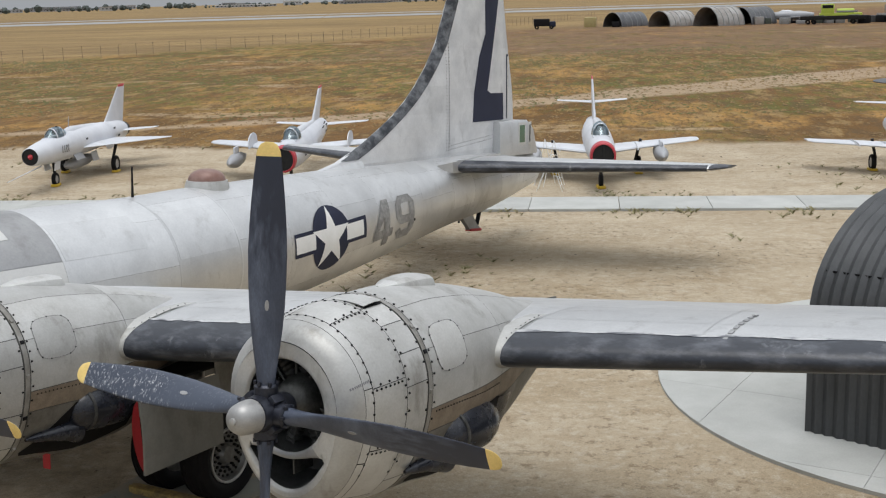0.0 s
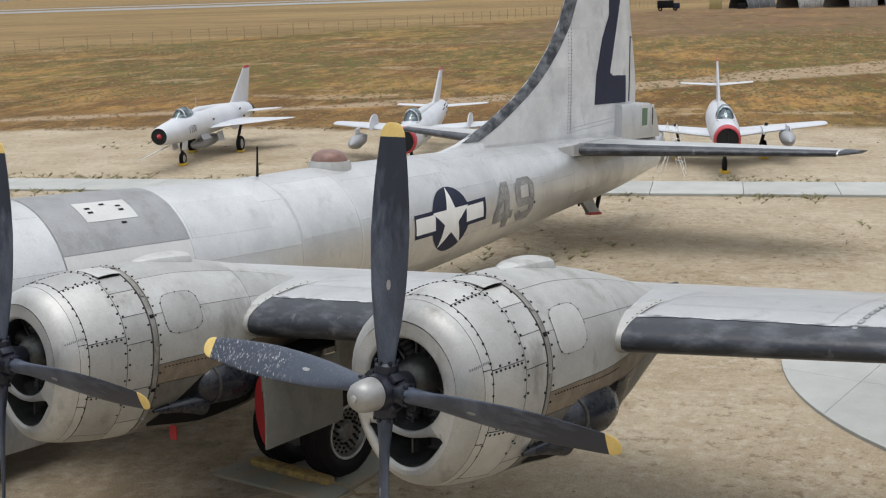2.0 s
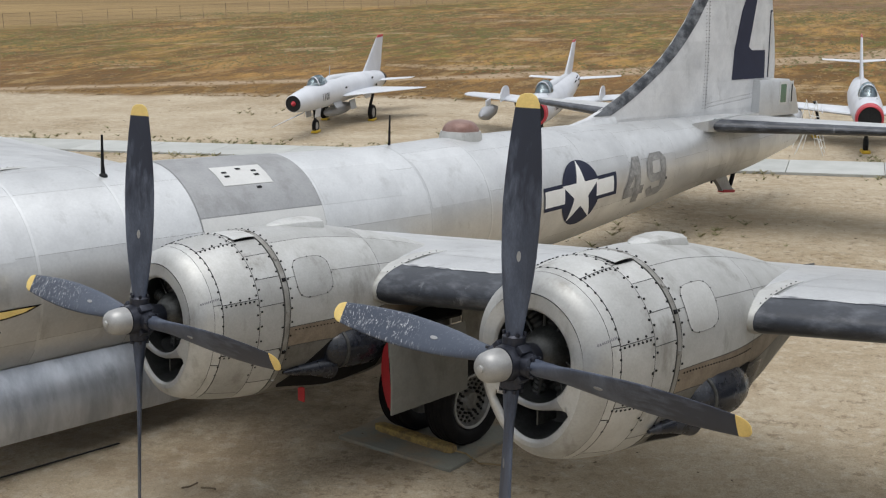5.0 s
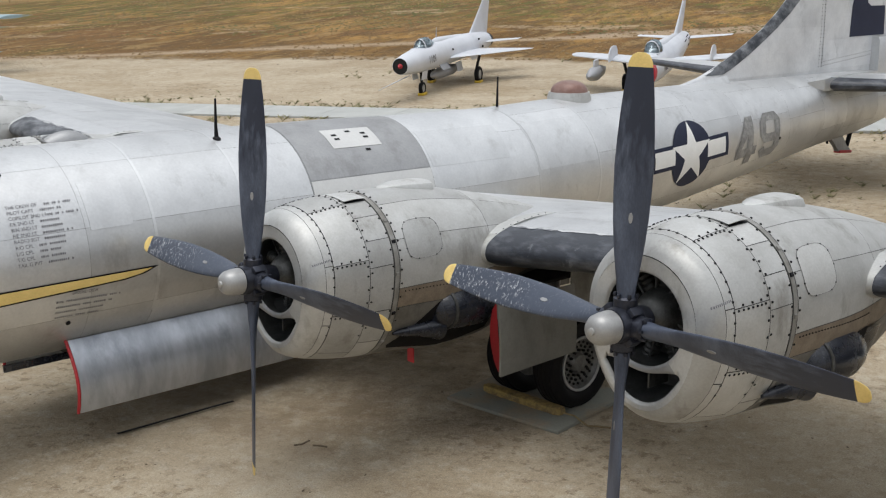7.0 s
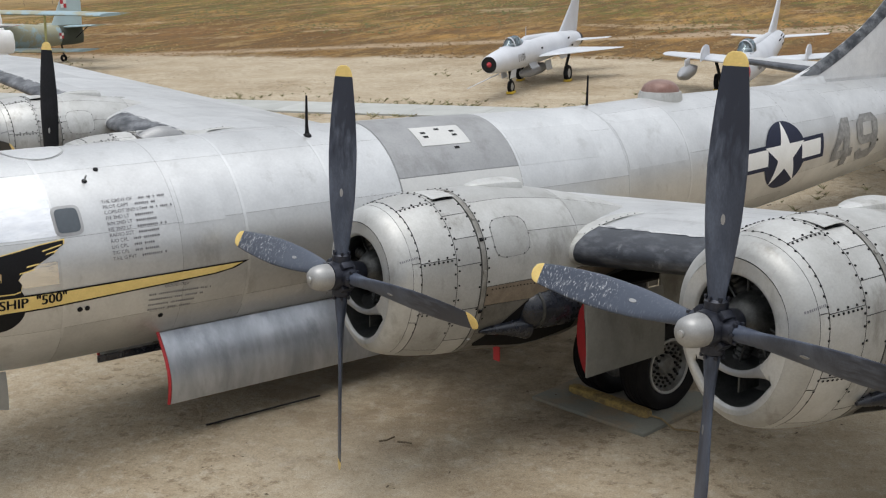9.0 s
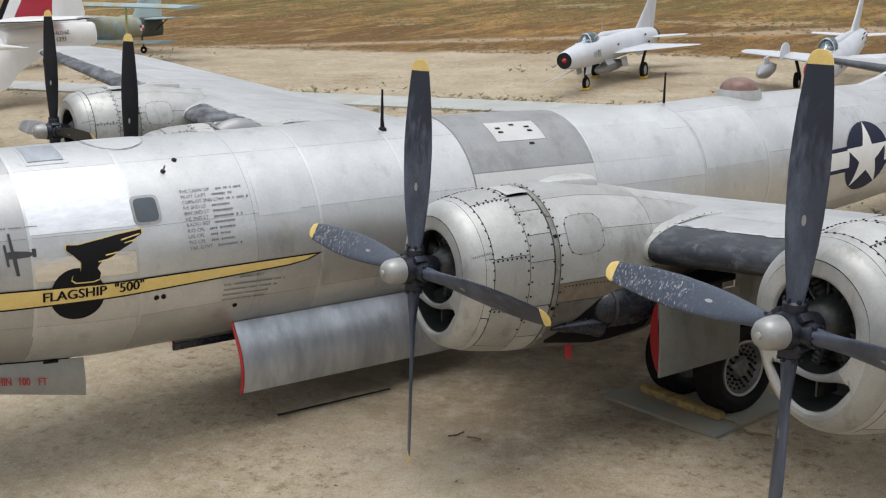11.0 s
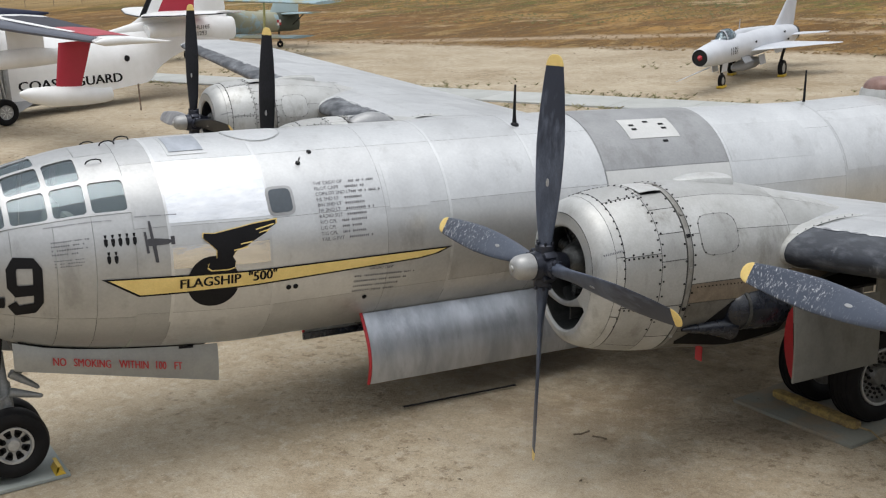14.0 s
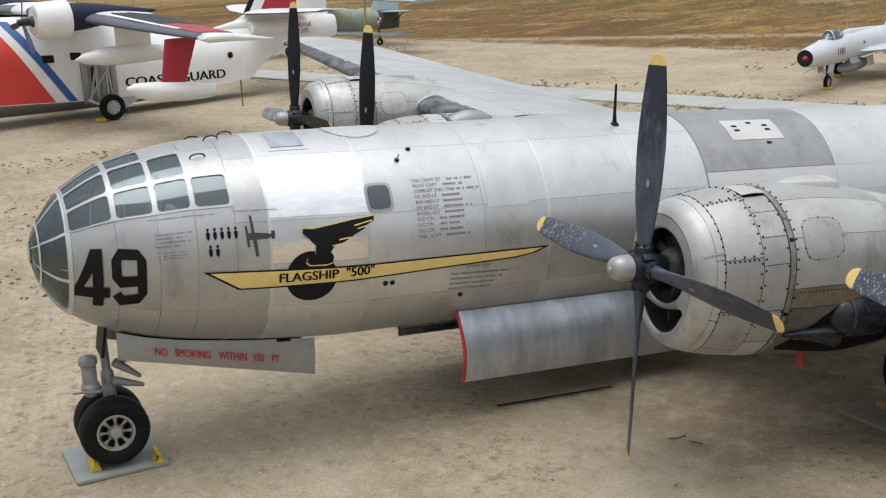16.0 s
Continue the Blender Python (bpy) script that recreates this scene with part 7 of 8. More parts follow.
# hull: stations x, deck height, chine height, keel height, half width
HULL = [(-9.6, 2.4, 1.9, 1.5, 0.25), (-8.6, 3.3, 1.45, 0.75, 1.0), (-6.5, 4.1, 1.1, 0.45, 1.3), (-4, 4.35, 0.95, 0.35, 1.35), (-1, 4.2, 0.78, 0.30, 1.35), (1.5, 3.7, 0.6, 0.28, 1.3), (4.0, 3.15, 0.58, 0.42, 1.2), (5.8, 3.0, 0.72, 0.6, 1.05), (7.2, 3.0, 0.80, 0.74, 0.9), (8.0, 3.02, 1.45, 1.35, 0.75), (9.6, 3.15, 2.0, 1.9, 0.55), (11.2, 3.3, 2.05, 1.95, 0.35), (12.0, 3.4, 2.15, 2.05, 0.12)]
hd, hc, hk, hw = [ease([h[0] for h in HULL], [h[i] for h in HULL]) for i in (1, 2, 3, 4)]
CY = 2.5


def hull_pt(x, q, side, off=0.0):
    """q 0 at the chine, 1 at the deck line."""
    z0, z1, w = hc(x), hd(x), hw(x)
    t = q
    y = w * (1 - 0.75 * max(0, (t - 0.45) / 0.55) ** 2.2)
    return (x, CY + side * (y + off), z0 + (z1 - z0) * (t if t < 1 else 1))


def hull_ring(x):
    up = [0, 0.2, 0.4, 0.55, 0.7, 0.82, 0.92, 0.98, 1.0]
    return [(x, CY, hk(x))] + [hull_pt(x, q, -1) for q in up] + [hull_pt(x, q, 1) for q in up[::-1]]


hull_xs = [-9.6 + 0.3 * k for k in range(73)]
hull_bm = loft([hull_ring(x) for x in hull_xs])
bmesh.ops.recalc_face_normals(hull_bm, faces=hull_bm.faces[:])
hull = part("hull", hull_bm, CGWHITE, amph, angle=25)
bot = loft([[hull_pt(x, 0, -1, 0.012), (x, CY, hk(x) - 0.012), hull_pt(x, 0, 1, 0.012)] for x in hull_xs[:60]], False)
part("hull_bottom", bot, JET_D, hull, "dirty grey planing bottom")


def hull_mark(name, poly, ml, off, label=""):
    own = lay(flat(poly, (0.4, 0.09)), lambda x, q: hull_pt(x, q, -1, off))
    own.normal_update()
    if sum(f.normal.y for f in own.faces) > 0:
        bmesh.ops.reverse_faces(own, faces=own.faces[:])
    return part(name, own, ml, hull, label)


def qz(x, z):
    return (z - hc(x)) / (hd(x) - hc(x))


hull_mark("red_slash", [(-6.8, 0.99), (-3.95, 0.93), (-1.9, 0.01), (-4.9, 0.01)], CGRED, 0.010, "broad red rescue slash")
hull_mark("blue_slash", [(-3.62, 0.965), (-3.18, 0.955), (-0.98, 0.01), (-1.36, 0.01)], CGBLUE, 0.010, "blue rescue stripe")
for x in (-2.0, -0.85, -4.4, 3.0):
    q = qz(x, 2.62 if x < 1 else 2.45)
    hull_mark("hull_window", [(x - 0.24, q - 0.045), (x + 0.24, q - 0.045), (x + 0.24, q + 0.045), (x - 0.24, q + 0.045)], BLACK, 0.014)
hull_mark("porthole", [(6.25 + 0.14 * math.cos(k * 0.4189), qz(6.25, 1.95) + 0.062 * math.sin(k * 0.4189)) for k in range(15)], BLACK, 0.014)
for k in range(3):
    for word, w0 in (("COAST", 1.10), ("GUARD", 3.62)):
        text_mesh(word, 0.60, BLACK, lambda u, v: hull_pt(w0 + u * 1.10 + 0.018 * k, qz(w0 + u * 1.10 + 0.018 * k, 1.14 - 0.032 * (w0 - 1.1 + u) + v * 0.92), -1, 0.014 + 0.004 * k), "hull_lettering", hull)
text_mesh("HU16E\n 1293", 0.36, BLACK, lambda u, v: (9.95 + u * 0.80, CY - 0.60 + 0.07 * u, 2.84 + v * 0.75), "tail_lettering", hull)
part("tail_cone", body([(7.6, 2.9, 0.8, 0.4), (9.6, 2.85, 0.62, 0.5), (11.3, 2.75, 0.48, 0.62), (12.3, 2.72, 0.24, 0.52), (12.42, 2.72, 0.1, 0.4)], 20), CGWHITE, amph).location.y = CY
# open wheel well, leg, wheels
well = part("wheel_well", box(1.5, 0.5, 1.7, pose(0.0, CY - 1.22, 1.5), 0.05), ALU_D, amph, "open metal wheel well")
part("well_recess", box(1.1, 0.3, 1.35, pose(0.05, CY - 1.36, 1.55), 0.02), GEAR, well)
for k in range(5):
    part("well_rib", box(0.05, 0.06, 1.3, pose(-0.42 + 0.23 * k, CY - 1.53, 1.55), 0.01), ALU_L if k % 2 else GEAR, well)
part("well_bay", box(0.3, 0.05, 0.8, pose(-0.3, CY - 1.515, 1.75), 0.01), DARK_IN, well)
for x0, z0, x1, z1 in ((-0.5, 0.8, -0.15, 2.2), (0.45, 0.8, 0.3, 2.2), (-0.5, 0.9, 0.4, 2.1), (-0.15, 0.85, -0.15, 2.25)):
    part("well_strut", tube((x0, CY - 1.55, z0), (x1, CY - 1.55, z1), 0.045), RIM, well)
part("gear_door", loft([[(0.3, CY - 1.5 + q, 0.78), (1.9, CY - 1.45 + q, 0.72), (0.9, CY - 1.55 + q, 0.30)] for q in (0, 0.04)]), JET_D, well, "grey wheel door")
hub = bmesh.new()
for k in range(8):
    box(0.03, 0.02, 0.17, pose(0, -0.15, 0.53) @ pose(0, 0, 0, 0, 45 * k, 0) @ pose(0, 0, 0.15), 0.004, hub)
part("spokes", hub, WHITE, well)
part("axle_beam", bent([(-0.6, CY - 1.5, 0.8), (-0.25, 0.55, 0.58), (0, 0.2, 0.52)], 0.07), RIM, well)
for y in (0.0, 2 * CY):
    wh = part("main_wheel", spin(disc_wheel(0.53, 0.36, 0.28), 32, "Y", Matrix.Translation((0, y, 0.53)), caps=(False, False)), TYRE, amph)
    part("rim", spin([(-0.13, 0.01), (-0.14, 0.1), (-0.10, 0.12), (-0.10, 0.24), (-0.14, 0.29), (0.13, 0.29), (0.13, 0.01)], 24, "Y", Matrix.Translation((0, y, 0.53))), RIM, wh)
part("nose_wheel", spin(disc_wheel(0.4, 0.25, 0.2), 28, "Y", Matrix.Translation((-7.2, CY, 0.4)), caps=(False, False)), TYRE, amph)
part("nose_leg", tube((-7.2, CY, 0.4), (-7.1, CY, 1.2), 0.09), GEAR, amph)
tagged(part("wheel_chock", box(0.35, 0.3, 0.14, pose(6.05, 34.55, 0.07, 0, 0, 12), 0.02), YELLOW_C), "yellow chock at the flying boat's wheel", "chock")
# wing, tip, engines, tanks, floats
for sd in (-1, 1):
    Y = [CY + sd * v for v in (0.0, 4.0, 7.5, 11.2)]
    secs = [(-2.6, Y[0], 4.55, 3.4, 0.15), (-2.3, Y[1], 4.45, 3.2, 0.15), (-0.9, Y[2], 3.98, 2.3, 0.14), (0.1, Y[3], 3.66, 1.6, 0.12)]
    wgm = part("wing", wing(secs), CGWHITE, amph)
    rows = []
    for k in range(16):
        s = k / 15
        y = CY + sd * (1.0 + 10.1 * s)
        a = abs(y - CY)
        x, z, c = [float(np.interp(a, (0, 4.0, 7.5, 11.2), v)) for v in ((-2.6, -2.3, -0.9, 0.1), (4.55, 4.45, 3.98, 3.66), (3.4, 3.2, 2.3, 1.6))]
        row = []
        for q in (0.16, 0.1, 0.05, 0.02, 0.0):
            h = 5 * 0.14 * (0.2969 * math.sqrt(q) - 0.126 * q - 0.3516 * q * q) * c
            row.append((x + q * c - 0.02, y, z + h * 1.12 + 0.012))
        for q in (0.02, 0.05, 0.1):
            h = 5 * 0.14 * (0.2969 * math.sqrt(q) - 0.126 * q - 0.3516 * q * q) * c
            row.append((x + q * c - 0.02, y, z - h * 0.88 - 0.012))
        rows.append(row)
    own = loft(rows, False)
    bmesh.ops.recalc_face_normals(own, faces=own.faces[:])
    bmesh.ops.solidify(own, geom=own.faces[:], thickness=0.005)
    part("deicer_boot", own, mat("blue-grey boot", (0.10, 0.11, 0.14), 0.5, 0, 0.15, 2, 30), wgm, "blue-grey de-icing boot")
    top = []
    for s in (0.2, 0.5, 0.75, 0.97):
        a = 11.2 * s
        x, z, c = [float(np.interp(a, (0, 4.0, 7.5, 11.2), v)) for v in ((-2.6, -2.3, -0.9, 0.1), (4.55, 4.45, 3.98, 3.66), (3.4, 3.2, 2.3, 1.6))]
        row = []
        for q in (0.17, 0.35, 0.6, 0.97):
            h = 5 * 0.14 * (0.2969 * math.sqrt(q) - 0.126 * q - 0.3516 * q * q + 0.2843 * q**3 - 0.1036 * q**4) * c
            row.append((x + q * c, CY + sd * a, z + h * 1.12 + 0.014))
        top.append(row)
    own = loft(top[:3], False)
    bmesh.ops.recalc_face_normals(own, faces=own.faces[:])
    part("walkway", own, mat("dark wing walkway", (0.035, 0.037, 0.05), 0.8, 0, 0.1, 2, 30), wgm, "dark wing walkway")
    own = loft(top[2:], False)
    bmesh.ops.recalc_face_normals(own, faces=own.faces[:])
    part("red_wing_band", own, PYLON, wgm, "faded red wing-tip band")
    own = bmesh.new()
    rows = [[tuple(Vector(r[0]).lerp(Vector(r[1]), q) + Vector((0, 0, 0.006))) for q in (0.0, 0.55)] for r in (top[1], top[2], [Vector(top[2][i]).lerp(Vector(top[3][i]), 0.5) for i in range(4)])]
    loft(rows, False, bm=own)
    bmesh.ops.recalc_face_normals(own, faces=own.faces[:])
    part("white_stripe", own, CGWHITE, wgm, "white stripe behind the boot")
    part("wing_tip", move(body([(0.35, 3.62, 0.03, 0.03), (0.7, 3.62, 0.16, 0.15), (1.5, 3.6, 0.2, 0.15), (2.4, 3.5, 0.12, 0.09), (3.2, 3.4, 0.02, 0.02)], 16), Matrix.Translation((-0.25, CY + sd * 11.25, 0.0))), CGWHITE, wgm, "white streamlined wing tip")
    ye = CY + sd * 4.9
    e = part("engine_nacelle", move(spin([(-3.55, 0.50), (-3.5, 0.60), (-3.3, 0.68), (-2.7, 0.71), (-2.25, 0.70), (-2.22, 0.55)], 28), Matrix.Translation((0, ye, 4.35))), CGWHITE, amph, "white radial engine cowling")
    part("nacelle_fairing", move(spin([(-2.4, 0.56), (-1.6, 0.5), (-0.6, 0.36), (0.6, 0.16), (1.3, 0.03)], 24), Matrix.Translation((0, ye, 4.40))), NAVY, e, "navy engine fairing over the wing")
    part("cowl_mouth", spin([(-3.56, 0.49), (-3.3, 0.46), (-3.2, 0.02)], 24, m=Matrix.Translation((0, ye, 4.35)), caps=(False, False)), DARK_IN, e)
    part("engine_core", spin([(-3.75, 0.08), (-3.6, 0.2), (-3.4, 0.25)], 16, m=Matrix.Translation((0, ye, 4.35))), CRANK, e)
    pr = spin([(-4.15, 0.03), (-4.1, 0.12), (-3.8, 0.15), (-3.6, 0.1)], 16)
    pr = part("propeller", pr, HUB, amph)
    pr.matrix_local = pose(0, ye, 4.35)
    for k in range(3):
        ch = ease([0.1, 0.4, 0.9, 1.3, 1.42], [0.1, 0.14, 0.22, 0.2, 0.08])
        rows = [[(-3.95 + 0.5 * ch(z) * c * 0.5, 0.5 * ch(z) * c * 0.86, z) if q == 0 else (-3.95 + 0.5 * ch(z) * c * 0.5 + 0.02, 0.5 * ch(z) * c * 0.86 + 0.01, z) for c, q in ((-1, 0), (1, 0), (1, 1), (-1, 1))] for z in (0.1, 0.4, 0.9, 1.3, 1.42)]
        b = part("blade", loft(rows), BLADE, pr)
        b.matrix_local = pose(0, 0, 0, 120 * k + 20, 0, 0)
    yt = CY + sd * 5.5
    part("underwing_tank", move(body([(-2.15, 2.85, 0.02, 0.02), (-1.8, 2.86, 0.20, 0.2), (-1.0, 2.86, 0.36, 0.35), (0.4, 2.85, 0.38, 0.36), (1.6, 2.8, 0.28, 0.27), (2.5, 2.75, 0.05, 0.05)], 22), Matrix.Translation((-0.2, yt, 0))), CGWHITE, amph, "white underwing fuel tank")
    part("tank_pylon", box(1.4, 0.12, 1.0, pose(0.0, yt, 3.5), 0.03), CGWHITE, amph)
    yf = CY + sd * 9.5
    fl = part("wing_float", move(body([(-2.05, 2.0, 0.05, 0.08), (-1.7, 1.92, 0.26, 0.26), (-1.0, 1.80, 0.36, 0.36), (0.2, 1.68, 0.38, 0.34), (1.0, 1.6, 0.30, 0.26), (1.3, 1.62, 0.2, 0.24)], 22), Matrix.Translation((0.0, yf, 0))), CGWHITE, amph, "white stabilising float")
    part("float_pylon", wing([(-0.75, yf, 2.0, 0.95, 0.16), (-0.45, yf, 3.6, 1.25, 0.16)], upright=True), PYLON, fl, "red float pylon")
    # tailplane
    part("tailplane", wing([(7.6, CY, 3.62, 3.0, 0.09), (8.0, CY + sd * 2.2, 3.68, 2.5, 0.09), (8.9, CY + sd * 4.4, 3.75, 1.5, 0.08)]), CGWHITE, amph)
    part("tailplane_edge", wing([(7.55, CY + sd * 0.2, 3.60, 1.6, 0.06), (7.95, CY + sd * 2.2, 3.655, 1.3, 0.06), (8.85, CY + sd * 4.42, 3.72, 0.9, 0.06)]), BLACK, amph, "dark tailplane boot")
    part("tailplane_red", wing([(8.6, CY + sd * 0.3, 3.585, 2.0, 0.03), (8.9, CY + sd * 2.2, 3.64, 1.6, 0.03), (9.4, CY + sd * 4.2, 3.70, 0.9, 0.03)]), CGRED, amph)
tf = part("tail_fin", wing([(6.2, CY, 2.9, 5.6, 0.05), (7.8, CY, 3.7, 4.2, 0.07), (8.6, CY, 5.0, 3.2, 0.08), (9.2, CY, 6.6, 2.3, 0.08)], upright=True), CGWHITE, amph)
part("fin_red_band", wing([(8.05, CY, 3.72, 3.5, 0.092), (8.95, CY, 5.2, 2.5, 0.108), (9.45, CY, 6.5, 1.8, 0.112)], upright=True), PYLON, tf, "red fin band")
part("fin_boot", wing([(7.55, CY, 3.6, 0.6, 0.2), (8.4, CY, 5.0, 0.5, 0.2), (9.05, CY, 6.5, 0.4, 0.2)], upright=True), BLACK, tf)
dorsal = part("dorsal_fairing", body([(5.6, 3.0, 0.05, 0.05), (7.0, 3.05, 0.22, 0.28), (8.6, 3.1, 0.25, 0.5), (11, 3.1, 0.2, 0.5)], 14), CGWHITE, amph)
dorsal.location.y = CY
post = part("marker_post", tube((12.1, 34.9, -0.05), (12.1, 34.9, 1.1), 0.035, n=8), RUST)
tagged(post, "thin rusty steel marker post in the sand", "post")

# -- biplane behind, only its tail half shows --
bip = thing("camouflaged_biplane", "faded blue and yellow-green camouflaged biplane with dark tail surfaces", "aircraft", "", pose(26.7, 56.0, 0, 0, 0, 12))
part("fuselage", body([(-9.5, 2.2, 0.3, 0.4), (-8.6, 2.2, 0.75, 0.8), (-6.5, 2.0, 0.85, 0.95), (-3.5, 1.8, 0.75, 0.8), (-0.6, 1.62, 0.5, 0.62), (-0.15, 1.6, 0.45, 0.6)], 22), CAMO, bip)
part("rear_fuselage", body([(-0.16, 1.6, 0.452, 0.602), (0.9, 1.55, 0.36, 0.60), (1.5, 1.55, 0.22, 0.55)], 20), OLIVE, bip, "dark olive rear fuselage")
bf = part("tail_fin", wing([(-0.6, 0, 2.1, 2.2, 0.08), (0.1, 0, 3.4, 1.6, 0.08), (0.6, 0, 4.2, 0.9, 0.06)], upright=True), mat("pale blue dope", (0.42, 0.52, 0.54), 0.6, 0, 0.06, 1, 20), bip)
bm = bmesh.new()
for i, (dx, dz) in enumerate(((0, 0), (1, 1), (0, 1), (1, 0))):
    box(0.14, 0.02, 0.17, pose(-0.28 + 0.14 * dx, -0.475, 1.5 + 0.17 * dz), 0, bm, 0 if i < 2 else 1)
part("checker_badge", bm, [WHITE, REDLIP], bip, "red and white checker badge")
bm = bmesh.new()
for i, (dx, dz) in enumerate(((0, 0), (1, 1), (0, 1), (1, 0))):
    box(0.2, 0.02, 0.24, pose(0.3 + 0.2 * dx, -0.11, 3.3 + 0.24 * dz), 0, bm, 0 if i < 2 else 1)
part("checker_badge", bm, [WHITE, REDLIP], bf, "red and white checker badge")
for sd in (-1, 1):
    part("stabiliser", wing([(0.1, sd * 0.1, 2.05, 1.5, 0.1), (0.3, sd * 2.8, 2.15, 1.2, 0.09)]), CAMO, bip)
    part("tail_strut", tube((0.9, sd * 0.3, 1.35), (0.9, sd * 1.6, 2.05), 0.03), BLACK, bip)
    up = [(-5.6, sd * 0.3, 3.35, 2.2, 0.1), (-3.6, sd * 4, 3.15, 2.2, 0.1), (-2.1, sd * 7.2, 2.98, 2.1, 0.09)]
    part("upper_wing", wing(up), CAMO, bip)
    lo = [(-5.2, sd * 0.5, 1.15, 2.0, 0.1), (-3.4, sd * 3.6, 1.05, 1.9, 0.1), (-2.5, sd * 5.2, 1.02, 1.7, 0.09)]
    part("lower_wing", wing(lo), CAMO, bip)
    part("wing_strut", tube((-3.2, sd * 3.4, 1.15), (-3.3, sd * 3.8, 3.15), 0.07), mat("yellow-green strut", (0.40, 0.40, 0.18), 0.6), bip)
    part("main_leg", tube((-7.0, sd * 1.0, 1.4), (-7.2, sd * 1.5, 0.4), 0.06), GEAR, bip)
    part("wheel", spin(disc_wheel(0.4, 0.25, 0.2), 24, "Y", Matrix.Translation((-7.2, sd * 1.6, 0.4)), caps=(False, False)), TYRE, bip)
part("tail_leg", tube((0.1, 0, 0.25), (0.0, 0, 1.1), 0.05), BLACK, bip)
part("tail_wheel", spin(disc_wheel(0.22, 0.14, 0.1), 20, "Y", Matrix.Translation((0.05, 0, 0.22)), caps=(False, False)), TYRE, bip)

# ---- fence, far sheds, runway, distance ----
fence = thing("perimeter_fence", "rusty wire fence on thin steel posts along the airfield", "fence")
pts = [(-60, 158), (10, 137), (106, 113.5), (170, 109), (235, 113), (330, 128)]
step = 3.1
post_me, line_pts = None, []
for (ax, ay), (bx, by) in zip(pts, pts[1:]):
    ln = math.hypot(bx - ax, by - ay)
    k = int(ln / step)
    for i in range(k):
        line_pts.append((ax + (bx - ax) * i / k, ay + (by - ay) * i / k))
for x, y in line_pts:
    if post_me is None:
        o = part("post", tube((0, 0, -0.1), (0, 0, 1.75), 0.03, n=6), RUST, fence)
        post_me = o.data
    else:
        o = new("post", post_me)
        o.parent = fence
    o.location = (x, y, 0)
for z in (0.35, 0.8, 1.25, 1.65):
    bm = bmesh.new()
    for a, b in zip(line_pts, line_pts[1:]):
        vs = [bm.verts.new(p) for p in ((*a, z - 0.008), (*b, z - 0.008), (*b, z + 0.008), (*a, z + 0.008))]
        bm.faces.new(vs)
    part("wire", bm, RUST, fence, smooth=False)
rw = bmesh.new()
along, out = Vector((0.57, -0.82, 0)), Vector((0.82, 0.57, 0))
for n0, n1 in ((500, 556), (606, 640)):
    for k in range(40):
        a, b = -1600 + 80 * k, -1600 + 80 * (k + 0.995)
        rw.faces.new([rw.verts.new(out * n + along * q + Vector((0, 0, 0.05))) for n, q in ((n0, a), (n0, b), (n1, b), (n1, a))])
tagged(part("runway", rw, RUNWAY, smooth=False), "long pale runway and taxiway across the grassland", "runway", kind="structure")
SHEDS = [(237.6, 84.3, 5.4, 2.9, CORR_M, "dark round-roofed steel shelter with an open front"), (234.6, 72.9, 6.0, 3.1, CORR_L, "rust-streaked galvanised round-roofed shelter"), (234.6, 63.2, 6.4, 3.7, CORR_L, "tall galvanised round-roofed shelter, ribs showing"), (242.5, 58.9, 6.2, 3.4, CORR_M, "dark blue-grey round-roofed shelter full of scrap")]
for x, y, w, h, ml, lab in SHEDS:
    shelter = arch_hut("arched_shelter", w, 8, h, place_m(Vector((x, y, 0)), -112), ml, lab, ribs=False, open_ends=True, group="arched shelters")
    for k in range(6):
        hoop = [(-w / 2 * 1.01 * math.cos(math.pi * q / 16), 0.15 + 1.54 * k, h * 1.01 * math.sin(math.pi * q / 16)) for q in range(17)]
        part("hoop_rib", bent(hoop, 0.06, 6), GEAR, shelter)
rnd = random.Random(5)


def crate(name, x, y, sx, sy, sz, ml, lab, cat, deg=20):
    o = part(name, box(sx, sy, sz, pose(x, y, sz / 2, 0, 0, deg), 0.03), ml)
    return tagged(o, lab, cat)


truck = thing("parked_truck", "small dark box truck parked on the grass", "truck", "", pose(227.2, 95.5, 0, 0, 0, -60))
part("cargo_box", box(3.2, 2.0, 1.5, pose(0, 0, 1.35), 0.05), BLACK, truck)
part("cab", box(1.3, 1.9, 1.1, pose(2.2, 0, 1.0), 0.15), NAVY, truck)
for x in (-1.0, 2.0):
    for y in (-0.9, 0.9):
        part("wheel", spin(disc_wheel(0.4, 0.25, 0.2), 16, "Y", Matrix.Translation((x, y, 0.4)), caps=(False, False)), TYRE, truck)
crate("storage_crate", 239.4, 90.0, 3.4, 2.4, 2.0, TAN_BOX, "pale tan storage container on the grass", "container")
crate("storage_crate", 236.5, 83.0, 2.2, 1.6, 1.1, BLACK, "dark equipment crate beside the shelters", "crate")
hulk = thing("fuselage_hulk", "grey wingless aircraft fuselage lying in the scrap yard", "aircraft", "", pose(250.5, 50.5, 0, 0, 0, -70))
part("shell", spin([(-4.4, 0.25), (-4.0, 0.6), (-2.2, 0.85), (1.5, 0.9), (3.6, 0.6), (4.3, 0.45), (4.31, 0.1)], 20, m=pose(0, 0, 1.5)), JET_D, hulk)
part("cockpit_hump", body([(-2.6, 2.2, 0.1, 0.1), (-1.8, 2.25, 0.4, 0.4), (-0.6, 2.25, 0.4, 0.35), (0.8, 2.15, 0.1, 0.1)], 16), JET, hulk)
part("wing_stub", box(2.0, 3.4, 0.2, pose(0.6, 0, 1.2), 0.05), JET_D, hulk)
part("cradle", box(3, 1.8, 0.5, pose(0, 0, 0.25), 0.05), BLACK, hulk)
